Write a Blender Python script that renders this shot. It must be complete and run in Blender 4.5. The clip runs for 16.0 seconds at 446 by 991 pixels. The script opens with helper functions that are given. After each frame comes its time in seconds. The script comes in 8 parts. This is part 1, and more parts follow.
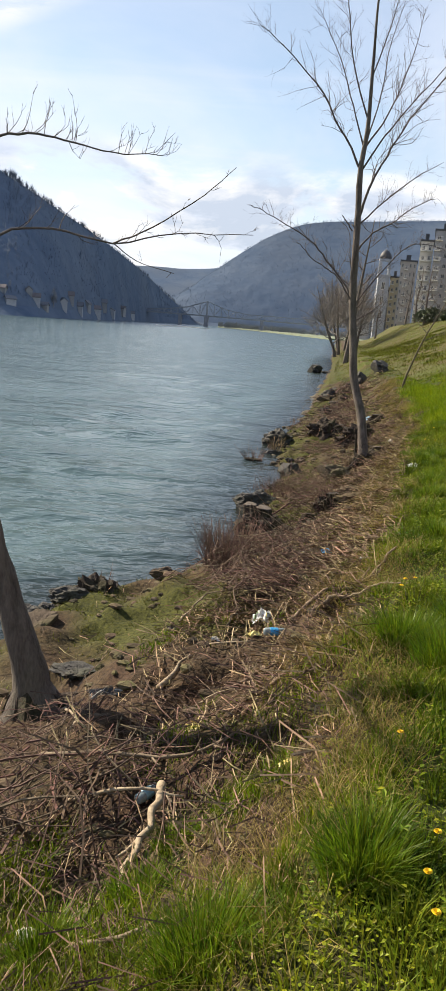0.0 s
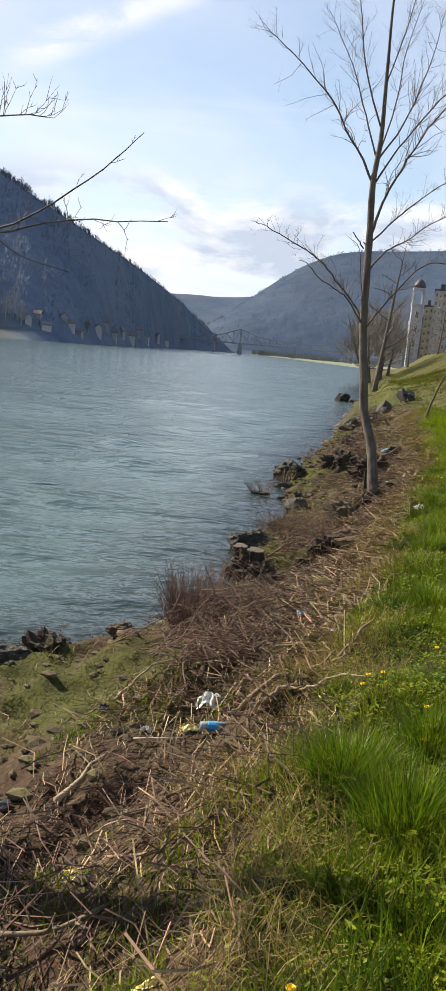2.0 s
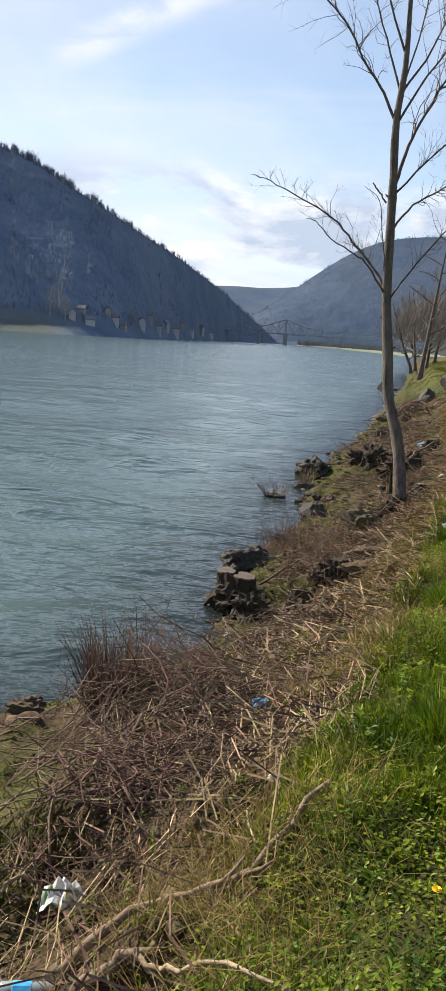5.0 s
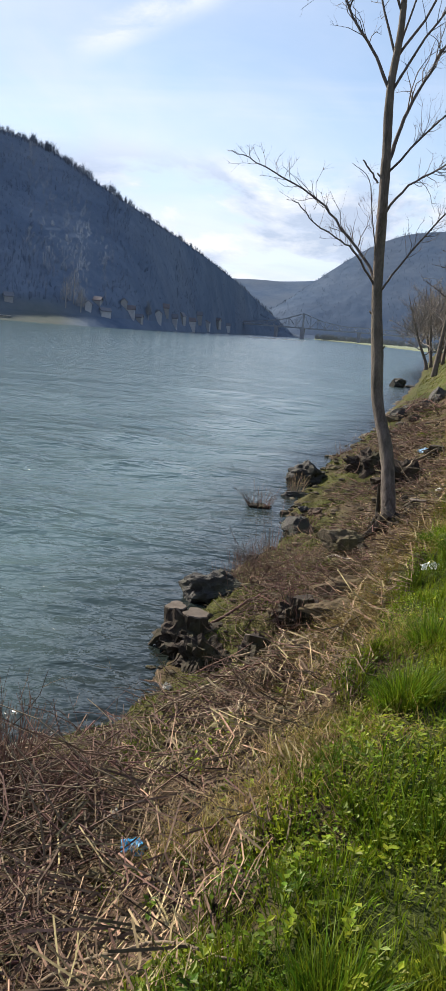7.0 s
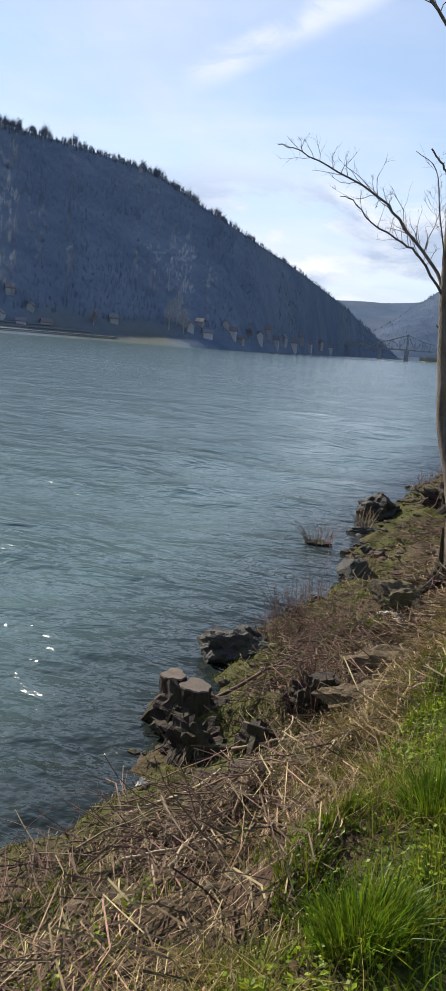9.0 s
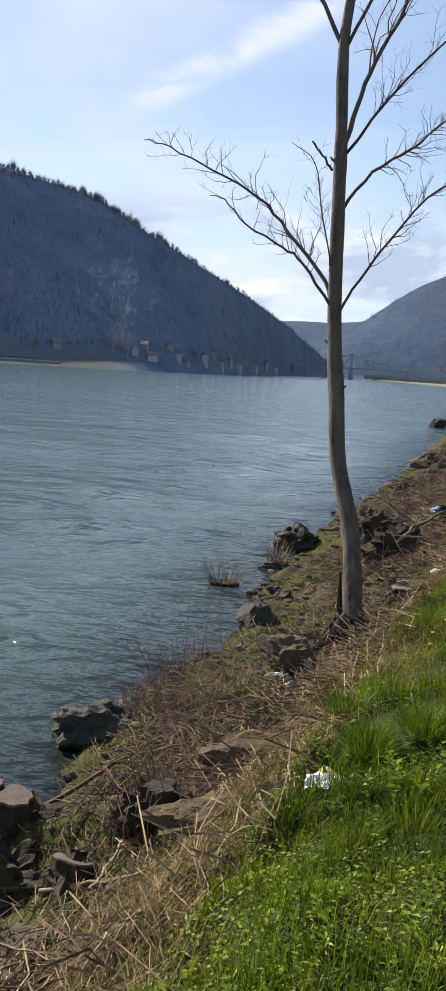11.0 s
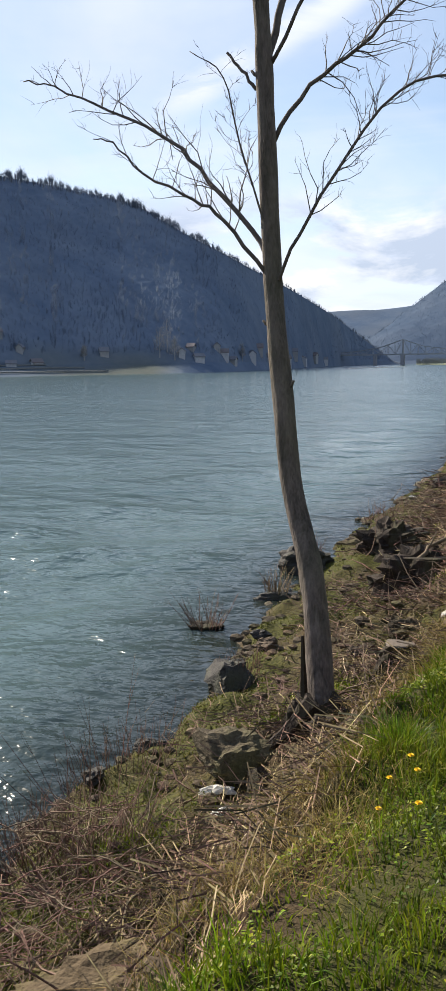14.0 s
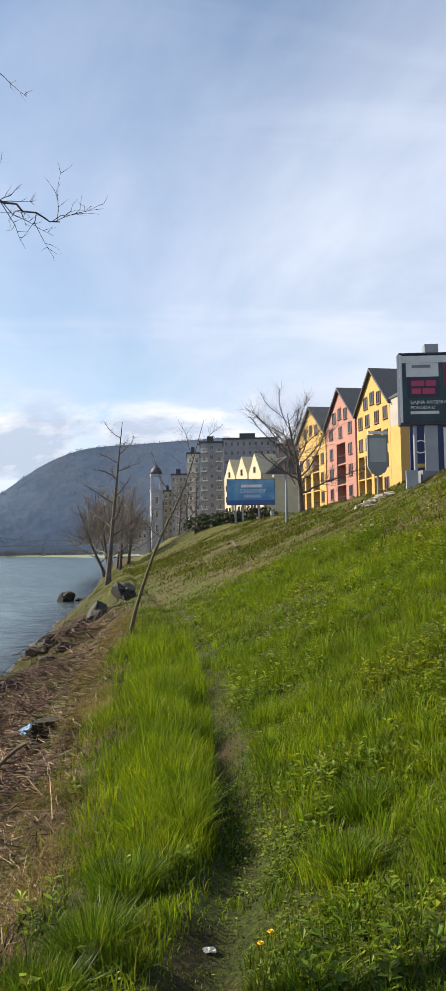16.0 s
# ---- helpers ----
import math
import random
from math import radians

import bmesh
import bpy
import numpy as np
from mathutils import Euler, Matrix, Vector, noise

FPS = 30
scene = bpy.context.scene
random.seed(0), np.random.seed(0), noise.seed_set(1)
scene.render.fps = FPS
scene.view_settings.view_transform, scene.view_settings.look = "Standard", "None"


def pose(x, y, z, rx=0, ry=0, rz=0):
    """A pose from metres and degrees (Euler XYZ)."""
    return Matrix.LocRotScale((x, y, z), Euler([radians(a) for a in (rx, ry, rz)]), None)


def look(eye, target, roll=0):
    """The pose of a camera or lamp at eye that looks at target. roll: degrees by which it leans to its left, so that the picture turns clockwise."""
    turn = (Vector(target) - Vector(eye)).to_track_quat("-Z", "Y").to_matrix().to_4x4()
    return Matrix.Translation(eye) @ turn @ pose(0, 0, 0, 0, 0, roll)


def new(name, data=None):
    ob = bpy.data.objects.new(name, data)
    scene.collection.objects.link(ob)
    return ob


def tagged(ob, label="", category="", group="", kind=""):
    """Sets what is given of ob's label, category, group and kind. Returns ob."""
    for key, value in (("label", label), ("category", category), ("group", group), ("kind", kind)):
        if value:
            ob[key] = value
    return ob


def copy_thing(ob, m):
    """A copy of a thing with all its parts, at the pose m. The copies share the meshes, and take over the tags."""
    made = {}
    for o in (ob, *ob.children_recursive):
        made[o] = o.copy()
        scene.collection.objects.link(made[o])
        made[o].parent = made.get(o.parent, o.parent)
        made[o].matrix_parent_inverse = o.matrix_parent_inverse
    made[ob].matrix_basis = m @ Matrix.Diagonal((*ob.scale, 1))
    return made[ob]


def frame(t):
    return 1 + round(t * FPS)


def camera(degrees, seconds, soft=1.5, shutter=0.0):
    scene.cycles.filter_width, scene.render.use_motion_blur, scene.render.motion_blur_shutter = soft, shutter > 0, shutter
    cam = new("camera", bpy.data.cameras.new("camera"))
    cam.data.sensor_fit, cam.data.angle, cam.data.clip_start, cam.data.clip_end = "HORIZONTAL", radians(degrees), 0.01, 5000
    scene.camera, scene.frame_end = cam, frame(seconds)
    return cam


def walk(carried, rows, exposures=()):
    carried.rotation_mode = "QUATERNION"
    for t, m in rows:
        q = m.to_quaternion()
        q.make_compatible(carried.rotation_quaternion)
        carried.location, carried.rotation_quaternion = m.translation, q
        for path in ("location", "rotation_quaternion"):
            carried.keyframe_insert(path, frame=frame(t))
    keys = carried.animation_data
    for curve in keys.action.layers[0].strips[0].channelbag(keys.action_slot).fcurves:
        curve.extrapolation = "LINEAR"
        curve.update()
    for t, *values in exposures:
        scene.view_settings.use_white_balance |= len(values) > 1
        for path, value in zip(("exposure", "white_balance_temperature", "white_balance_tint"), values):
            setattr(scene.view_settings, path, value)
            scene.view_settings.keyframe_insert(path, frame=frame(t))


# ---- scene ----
cam = camera(30.0, 16.0)
PATH = [
    (0, (0.564, -0.753, 3.317), (0.423, 1.201, 2.915), 4.8),
    (0.5, (0.739, -0.444, 3.31), (0.688, 1.523, 2.95), 6.0),
    (1, (0.866, -0.052, 3.338), (0.77, 1.919, 3.011), 7.0),
    (1.5, (1.062, 0.244, 3.336), (0.844, 2.202, 2.991), 4.8),
    (2, (1.095, 0.659, 3.305), (0.872, 2.616, 2.959), 5.3),
    (2.5, (1.203, 1.039, 3.268), (0.941, 2.988, 2.903), 4.8),
    (3, (1.247, 1.425, 3.198), (0.936, 3.366, 2.828), 4.6),
    (3.5, (1.304, 1.886, 3.191), (0.996, 3.825, 2.808), 3.9),
    (4, (1.367, 2.357, 3.186), (0.929, 4.27, 2.805), 2.3),
    (4.5, (1.439, 2.845, 3.177), (1.074, 4.774, 2.796), 3.9),
    (5, (1.575, 3.266, 3.174), (1.241, 5.203, 2.8), 4.1),
    (5.2, (1.634, 3.422, 3.198), (1.297, 5.358, 2.825), 4.0),
    (7.3, (2.006, 5.045, 3.264), (1.62, 6.965, 2.862), 5.2),
    (7.5, (2.039, 5.208, 3.24), (1.591, 7.114, 2.828), 4.7),
    (8, (2.161, 5.607, 3.261), (1.532, 7.464, 2.87), 3.2),
    (8.5, (2.249, 6.03, 3.21), (1.624, 7.89, 2.823), 4.7),
    (9, (2.379, 6.453, 3.259), (1.776, 8.326, 2.896), 4.9),
    (9.5, (2.573, 6.829, 3.326), (1.92, 8.694, 3.016), 2.5),
    (10, (2.71, 7.227, 3.268), (2.233, 9.144, 2.961), 3.1),
    (10.2, (2.731, 7.388, 3.305), (2.263, 9.31, 3.006), 3.6),
    (12.3, (2.983, 9.037, 3.326), (2.38, 10.919, 3.019), 1.2),
    (12.5, (3.023, 9.213, 3.362), (2.41, 11.092, 3.058), 0.6),
    (13, (3.091, 9.609, 3.319), (2.595, 11.523, 3.019), 1.7),
    (13.5, (3.135, 10.036, 3.316), (2.577, 11.932, 3.008), 2.7),
    (14, (3.277, 10.466, 3.344), (2.643, 12.337, 3.031), -0.8),
    (14.5, (3.352, 10.862, 3.317), (2.962, 12.813, 3.116), 1.5),
    (14.6, (3.267, 10.873, 3.305), (3.096, 12.864, 3.22), 0.5),
    (14.7, (3.299, 10.929, 3.332), (3.352, 12.928, 3.38), 0.4),
    (15, (3.412, 11.115, 3.38), (3.909, 13.047, 3.517), -0.1),
    (15.3, (3.568, 11.318, 3.401), (4.2, 13.211, 3.547), -2.4),
    (15.5, (3.59, 11.511, 3.397), (4.222, 13.403, 3.537), -3.7),
    (16, (3.538, 12.084, 3.321), (3.866, 14.053, 3.451), -0.9),
]
walk(cam, [(t, look(eye, target, roll)) for t, eye, target, roll in PATH], exposures=((0, 1.12, 7200, 10), (5, 1.04, 6850, 10), (8, 1.00, 6550, 10), (10, 0.90, 6450, 10), (13, 1.08, 6700, 10), (16, 1.01, 6900, 10)))

# ---- world, sun, exposure ----
SUN_AZ, SUN_EL = -60.0, 34.0
world = bpy.data.worlds.new("world")
scene.world = world
world.use_nodes = True
wt = world.node_tree
wt.nodes.clear()


def wnode(kind, **values):
    n = wt.nodes.new(kind)
    for key, value in values.items():
        n.inputs[key].default_value = value
    return n


sky = wt.nodes.new("ShaderNodeTexSky")
sky.sky_type, sky.sun_disc = "NISHITA", False
sky.sun_elevation, sky.sun_rotation = radians(SUN_EL), radians(SUN_AZ)
sky.air_density, sky.dust_density, sky.ozone_density = 1.05, 0.05, 2.0
coord = wt.nodes.new("ShaderNodeTexCoord")
split = wt.nodes.new("ShaderNodeSeparateXYZ")
wt.links.new(coord.outputs["Generated"], split.inputs[0])


def wmath(op, a, b=0.0, c=0.0):
    n = wt.nodes.new("ShaderNodeMath")
    n.operation = op
    for k, v in enumerate((a, b, c)):
        if isinstance(v, (int, float)):
            n.inputs[k].default_value = v
        else:
            wt.links.new(v, n.inputs[k])
    return n.outputs[0]


def wramp(fac, stops):
    n = wt.nodes.new("ShaderNodeValToRGB")
    wt.links.new(fac, n.inputs[0])
    while len(n.color_ramp.elements) < len(stops):
        n.color_ramp.elements.new(0.5)
    for e, (p, v) in zip(n.color_ramp.elements, stops):
        e.position, e.color = p, (v, v, v, 1)
    return n.outputs[0]


high = wmath("ADD", wmath("MAXIMUM", split.outputs[2], 0.0), 0.10)
flat = wt.nodes.new("ShaderNodeCombineXYZ")
wt.links.new(wmath("DIVIDE", split.outputs[0], high), flat.inputs[0])
wt.links.new(wmath("DIVIDE", split.outputs[1], high), flat.inputs[1])


def wnoise(scale, detail, rot, stretch, shift=(0, 0, 0), rough=0.55):
    m = wt.nodes.new("ShaderNodeMapping")
    m.inputs["Rotation"].default_value = (0, 0, radians(rot))
    m.inputs["Scale"].default_value = (*stretch, 1)
    m.inputs["Location"].default_value = shift
    wt.links.new(flat.outputs[0], m.inputs[0])
    n = wnode("ShaderNodeTexNoise", Scale=scale, Detail=detail, Roughness=rough, Distortion=0.5)
    wt.links.new(m.outputs[0], n.inputs[0])
    return n.outputs[0]


def wdot(v):
    n = wt.nodes.new("ShaderNodeVectorMath")
    n.operation = "DOT_PRODUCT"
    n.inputs[1].default_value = v
    wt.links.new(coord.outputs["Generated"], n.inputs[0])
    return n.outputs["Value"]


def wpuff(shift):
    m = wt.nodes.new("ShaderNodeMapping")
    m.inputs["Scale"].default_value, m.inputs["Location"].default_value = (1, 1, 2.6), shift
    wt.links.new(coord.outputs["Generated"], m.inputs[0])
    n = wnode("ShaderNodeTexNoise", Scale=5.5, Detail=9, Roughness=0.58, Distortion=0.3)
    wt.links.new(m.outputs[0], n.inputs[0])
    return n.outputs[0]


# high veil: thick towards the horizon, thinning overhead, drawn out in bands
profile = wramp(split.outputs[2], ((0.0, 0.86), (0.16, 0.66), (0.30, 0.66), (0.44, 0.52), (0.62, 0.24)))
veil = wmath("MULTIPLY", wmath("SUBTRACT", wramp(wnoise(0.70, 8, 52, (1, 0.62), (3, 1, 0)), ((0.34, 0.0), (0.64, 1.0))), 0.52), 0.75)
wisp = wramp(wnoise(1.1, 6, -28, (0.35, 1.5), (1.3, 0.4, 0)), ((0.56, 0.0), (0.78, 0.30)))
# one bright torn streak over the river
S0, S1 = Vector((-0.349, 0.895, 0.278)).normalized(), Vector((-0.200, 0.914, 0.353)).normalized()
across, run = S0.cross(S1).normalized(), (S1 - S0).normalized()
reach = wmath("MULTIPLY", wmath("SMOOTH_MIN", 1.0, wmath("MAXIMUM", wmath("MULTIPLY", wmath("SUBTRACT", wdot(run), run.dot(S0) - 0.03), 16.0), 0.0), 0.1),
              wmath("MINIMUM", 1.0, wmath("MAXIMUM", wmath("MULTIPLY", wmath("SUBTRACT", run.dot(S1) + 0.14, wdot(run)), 9.0), 0.0)))
torn = wramp(wnoise(2.4, 7, 20, (1, 1), (2, 5, 0), 0.65), ((0.36, 0.15), (0.62, 1.0)))
band = wramp(wmath("ABSOLUTE", wmath("ADD", wdot(across), wmath("MULTIPLY", wmath("SUBTRACT", torn, 0.5), 0.010))), ((0.002, 1.0), (0.022, 0.0)))
streak = wmath("MULTIPLY", wmath("MULTIPLY", band, reach), wmath("MULTIPLY", torn, 0.75))
# small torn heaps of cloud low over the hills
puff, puff_up = wpuff((0.3, 0.2, 0.0)), wpuff((0.3, 0.2, 0.045))
belt = wramp(split.outputs[2], ((0.03, 0.6), (0.07, 1.0), (0.15, 0.85), (0.20, 0.0)))
heap = wmath("MULTIPLY", wramp(puff, ((0.45, 0.0), (0.54, 1.0))), belt)
cover = wmath("MINIMUM", wmath("MAXIMUM", wmath("ADD", wmath("ADD", wmath("ADD", profile, veil), wmath("ADD", wisp, streak)), wmath("MULTIPLY", heap, 0.6)), 0.04), 0.97)
mixc = wt.nodes.new("ShaderNodeMix")
mixc.data_type = "RGBA"
wt.links.new(cover, mixc.inputs["Factor"])
wt.links.new(sky.outputs[0], mixc.inputs["A"])


def wmix(fac, a, b):
    n = wt.nodes.new("ShaderNodeMix")
    n.data_type = "RGBA"
    wt.links.new(fac, n.inputs["Factor"])
    for key, v in (("A", a), ("B", b)):
        if isinstance(v, tuple):
            n.inputs[key].default_value = (*v, 1)
        else:
            wt.links.new(v, n.inputs[key])
    return n


thin = wmix(wramp(wnoise(0.8, 5, 60, (1, 1), (9, 4, 0)), ((0.38, 0.0), (0.62, 1.0))), (4.65, 5.35, 6.95), (5.5, 6.1, 7.35))
bright = wmix(streak, thin.outputs["Result"], (6.7, 7.0, 7.6))
lump_col = wmix(wramp(puff_up, ((0.44, 0.0), (0.56, 1.0))), (6.9, 7.1, 7.5), (3.5, 4.2, 5.5))
shade = wmix(heap, bright.outputs["Result"], lump_col.outputs["Result"])
wt.links.new(shade.outputs["Result"], mixc.inputs["B"])
back = wnode("ShaderNodeBackground", Strength=0.078)
wt.links.new(mixc.outputs["Result"], back.inputs[0])
wout = wt.nodes.new("ShaderNodeOutputWorld")
wt.links.new(back.outputs[0], wout.inputs[0])

SUN_DIR = Vector((math.sin(radians(SUN_AZ)) * math.cos(radians(SUN_EL)), math.cos(radians(SUN_AZ)) * math.cos(radians(SUN_EL)), math.sin(radians(SUN_EL))))
sun_data = bpy.data.lights.new("sun", "SUN")
sun_data.energy, sun_data.angle, sun_data.color = 5.0, radians(0.6), (1.0, 0.908, 0.77)
sun = new("sun", sun_data)
sun.matrix_world = look(SUN_DIR * 200, (0, 0, 0))

# ---- lie of the land: z = 0 is the water ----
WATER = ((-400, -2.6), (-20, -2.4), (5, -2.2), (7.3, -2.1), (8.8, -1.75), (9.8, -0.5), (11, -0.1), (12, 0.05), (14, -0.02), (16, 0.2),
         (18, 0.45), (22, 0.3), (26, 0.4), (30, 0.8), (36, 1.5), (43, 1.8), (50, 2.2), (60, 2.8), (80, 4.0), (115, 5.4), (150, 7.0), (260, 12), (500, 24), (800, 120), (3000, 2500))
EDGE = ((-400, -60), (-20, -4.2), (-3, -0.5), (0, 0.2), (1.3, 0.5), (3, 1.0), (6, 1.4), (7.5, 1.7), (9, 1.95), (11, 2.2), (13, 2.5),
        (15, 2.8), (16.5, 3.2), (20, 3.5), (24, 3.75), (27, 3.95), (34, 4.6), (44, 4.9), (60, 5.2), (80, 6.2), (100, 7.6), (150, 10.5), (260, 18), (500, 45), (800, 200), (3000, 2600))


def lerp_table(table, y):
    return np.interp(y, [p[0] for p in table], [p[1] for p in table])


def lattice(ix, iy, seed):
    h = (ix.astype(np.int64) * 374761393 + iy.astype(np.int64) * 668265263 + seed * 1442695041) & 0xFFFFFFFF
    h = ((h ^ (h >> 13)) * 1274126177) & 0xFFFFFFFF
    return ((h ^ (h >> 16)) & 0xFFFF) / 65535.0


def lumps(x, y, size, seed=0):
    """Smooth noise from -1 to 1."""
    x, y = np.asarray(x, float) / size, np.asarray(y, float) / size
    ix, iy = np.floor(x), np.floor(y)
    fx, fy = x - ix, y - iy
    fx, fy = fx * fx * (3 - 2 * fx), fy * fy * (3 - 2 * fy)
    a, b = lattice(ix, iy, seed), lattice(ix + 1, iy, seed)
    c, d = lattice(ix, iy + 1, seed), lattice(ix + 1, iy + 1, seed)
    return 2 * ((a * (1 - fx) + b * fx) * (1 - fy) + (c * (1 - fx) + d * fx) * fy) - 1


def land(x, y, rough=True):
    """Height of the ground."""
    x, y = np.asarray(x, float), np.asarray(y, float)
    xw, xe = lerp_table(WATER, y), lerp_table(EDGE, y)
    xc = np.maximum(np.minimum(12.4 + 0.1763 * (y - 9.94), np.interp(y, (52, 70, 100, 130, 200, 400), (20.5, 19.5, 18.6, 18.6, 22, 60))), xe + 6)
    f = (x - xw) / (xe - xw)
    bank = np.interp(f, (0, 0.1, 0.3, 0.45, 0.6, 0.7, 0.8, 0.88, 0.95, 1), (0, 0.12, 0.28, 0.45, 0.62, 0.72, 0.92, 1.15, 1.3, 1.45))
    e = x - xe
    shelf = np.interp(e, (0, 0.4, 0.90, 1.10, 1.22, 1.42, 1.9), (1.45, 1.58, 1.66, 1.58, 1.59, 1.69, 1.85))
    k = np.clip((e - 1.9) / (xc - xe - 1.9), 0, 1.3)
    slope = 1.85 + (4.55 - 0.35 * np.clip((32 - y) / 15, 0, 1) - 0.4 * np.clip((y - 55) / 20, 0, 1)) * np.interp(k, (0, 0.94, 1.02, 1.3), (0, 0.96, 1.0, 1.0))
    bed = np.interp(x - xw, (-400, -140, -40, -3, 0), (-3, -3, -2.2, -0.75, 0))
    z = np.where(x < xw, bed, np.where(e < 0, bank, np.where(e < 1.9, shelf, slope)))
    if rough:
        on = np.clip((x - xw + 0.6) / 0.6, 0, 1)
        wild = np.clip(1 - e / 0.5, 0, 1)
        z = z + on * ((0.035 + 0.09 * wild) * lumps(x, y, 0.55, 1) + (0.022 + 0.05 * wild) * lumps(x, y, 0.21, 2) + 0.04 * lumps(x, y, 1.7, 3) + 0.016 * wild * lumps(x, y, 0.09, 4))
        z = z + np.clip((e - 4) / 6, 0, 1) * (0.14 * lumps(x, y, 3.1, 5) + 0.09 * lumps(x, y, 1.1, 6))
        hug = np.clip(1 - np.abs(x - xw) / 0.5, 0, 1)
        z = z - 0.04 * hug
    return z

# ---- materials ----
def material(name, dark, light, scale=4.0, rough=0.85, bump=0.2, fine=40.0, stain=None, stain_scale=0.6, stain_amount=0.5,
             island=0.0, each=0.0, stretch=(1, 1, 1), metal=0.0, thin=0.0, spec=0.3, coords="Object", over=None):
    """Two scales of grain, a stain on top, relief, and a change from piece to piece."""
    m = bpy.data.materials.new(name)
    m.use_nodes = True
    t = m.node_tree
    p = t.nodes["Principled BSDF"]
    p.inputs["Roughness"].default_value, p.inputs["Metallic"].default_value = rough, metal
    p.inputs["Specular IOR Level"].default_value = spec
    tc, mp = t.nodes.new("ShaderNodeTexCoord"), t.nodes.new("ShaderNodeMapping")
    mp.inputs["Scale"].default_value = stretch
    t.links.new(tc.outputs[coords], mp.inputs[0])

    def noise_tex(s, detail=6.0):
        n = t.nodes.new("ShaderNodeTexNoise")
        n.inputs["Scale"].default_value, n.inputs["Detail"].default_value, n.inputs["Roughness"].default_value = s, detail, 0.62
        t.links.new(mp.outputs[0], n.inputs[0])
        return n.outputs[0]

    def remap(fac, a, b):
        r = t.nodes.new("ShaderNodeMapRange")
        r.inputs["From Min"].default_value, r.inputs["From Max"].default_value = a, b
        t.links.new(fac, r.inputs[0])
        return r.outputs[0]

    def blend(fac, a, b):
        x = t.nodes.new("ShaderNodeMix")
        x.data_type = "RGBA"
        for key, v in (("Factor", fac), ("A", a), ("B", b)):
            if isinstance(v, tuple):
                x.inputs[key].default_value = (*v, 1)
            elif isinstance(v, float):
                x.inputs[key].default_value = v
            else:
                t.links.new(v, x.inputs[key])
        return x.outputs["Result"]

    big, small = noise_tex(scale), noise_tex(fine, 3.0)
    half = t.nodes.new("ShaderNodeMath")
    half.operation = "MULTIPLY_ADD"
    t.links.new(small, half.inputs[0])
    half.inputs[1].default_value = 0.5
    t.links.new(big, half.inputs[2])
    col = blend(remap(half.outputs[0], 0.5, 1.0), dark, light)
    if stain:
        q = t.nodes.new("ShaderNodeMath")
        q.operation = "MULTIPLY"
        t.links.new(remap(noise_tex(stain_scale), 0.45, 0.65), q.inputs[0])
        q.inputs[1].default_value = stain_amount
        col = blend(q.outputs[0], col, stain)
    if over:
        a = t.nodes.new("ShaderNodeAttribute")
        a.attribute_name = over[0]
        col = blend(a.outputs["Fac"], col, blend(remap(half.outputs[0], 0.5, 1.0), over[1], over[2]))
    if island or each:
        g = t.nodes.new("ShaderNodeNewGeometry" if island else "ShaderNodeObjectInfo")
        h = t.nodes.new("ShaderNodeHueSaturation")
        r = t.nodes.new("ShaderNodeMapRange")
        a = island or each
        r.inputs["To Min"].default_value, r.inputs["To Max"].default_value = 1 - a, 1 + a
        t.links.new(g.outputs["Random Per Island" if island else "Random"], r.inputs[0])
        t.links.new(r.outputs[0], h.inputs["Value"])
        r2 = t.nodes.new("ShaderNodeMapRange")
        r2.inputs["To Min"].default_value, r2.inputs["To Max"].default_value = 0.5 - a * 0.06, 0.5 + a * 0.06
        w = t.nodes.new("ShaderNodeTexWhiteNoise")
        w.noise_dimensions = "1D"
        t.links.new(g.outputs["Random Per Island" if island else "Random"], w.inputs["W"])
        t.links.new(w.outputs[0], r2.inputs[0])
        t.links.new(r2.outputs[0], h.inputs["Hue"])
        t.links.new(col, h.inputs["Color"])
        col = h.outputs[0]
    t.links.new(col, p.inputs["Base Color"])
    if bump:
        b = t.nodes.new("ShaderNodeBump")
        b.inputs["Strength"].default_value, b.inputs["Distance"].default_value = bump, 0.03
        t.links.new(half.outputs[0], b.inputs["Height"])
        t.links.new(b.outputs[0], p.inputs["Normal"])
    if thin:
        tr, mix = t.nodes.new("ShaderNodeBsdfTranslucent"), t.nodes.new("ShaderNodeMixShader")
        t.links.new(col, tr.inputs[0])
        mix.inputs[0].default_value = thin
        t.links.new(p.outputs[0], mix.inputs[1])
        t.links.new(tr.outputs[0], mix.inputs[2])
        t.links.new(mix.outputs[0], t.nodes["Material Output"].inputs[0])
    return m


GRASS = material("grass_blade", (0.024, 0.060, 0.004), (0.165, 0.226, 0.010), 2.0, 0.65, 0.0, 6.0, (0.19, 0.165, 0.03), 0.9, 0.30, island=0.5, thin=0.34, spec=0.15)
TALL = material("tall_grass", (0.050, 0.106, 0.004), (0.238, 0.305, 0.010), 1.5, 0.6, 0.0, 5.0, (0.070, 0.120, 0.006), 0.9, 0.6, island=0.45, thin=0.45, spec=0.15)
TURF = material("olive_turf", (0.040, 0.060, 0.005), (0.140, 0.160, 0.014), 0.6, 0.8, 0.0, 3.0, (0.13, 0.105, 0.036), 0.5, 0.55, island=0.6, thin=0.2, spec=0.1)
TUFT = material("tuft_blade", (0.028, 0.074, 0.005), (0.160, 0.222, 0.012), 3.0, 0.5, 0.0, 8.0, None, island=0.5, thin=0.42, spec=0.25)
LEAF = material("weed_leaf", (0.034, 0.088, 0.005), (0.215, 0.270, 0.012), 2.0, 0.5, 0.0, 8.0, (0.25, 0.26, 0.012), 0.5, 0.5, island=0.45, thin=0.38, spec=0.25)
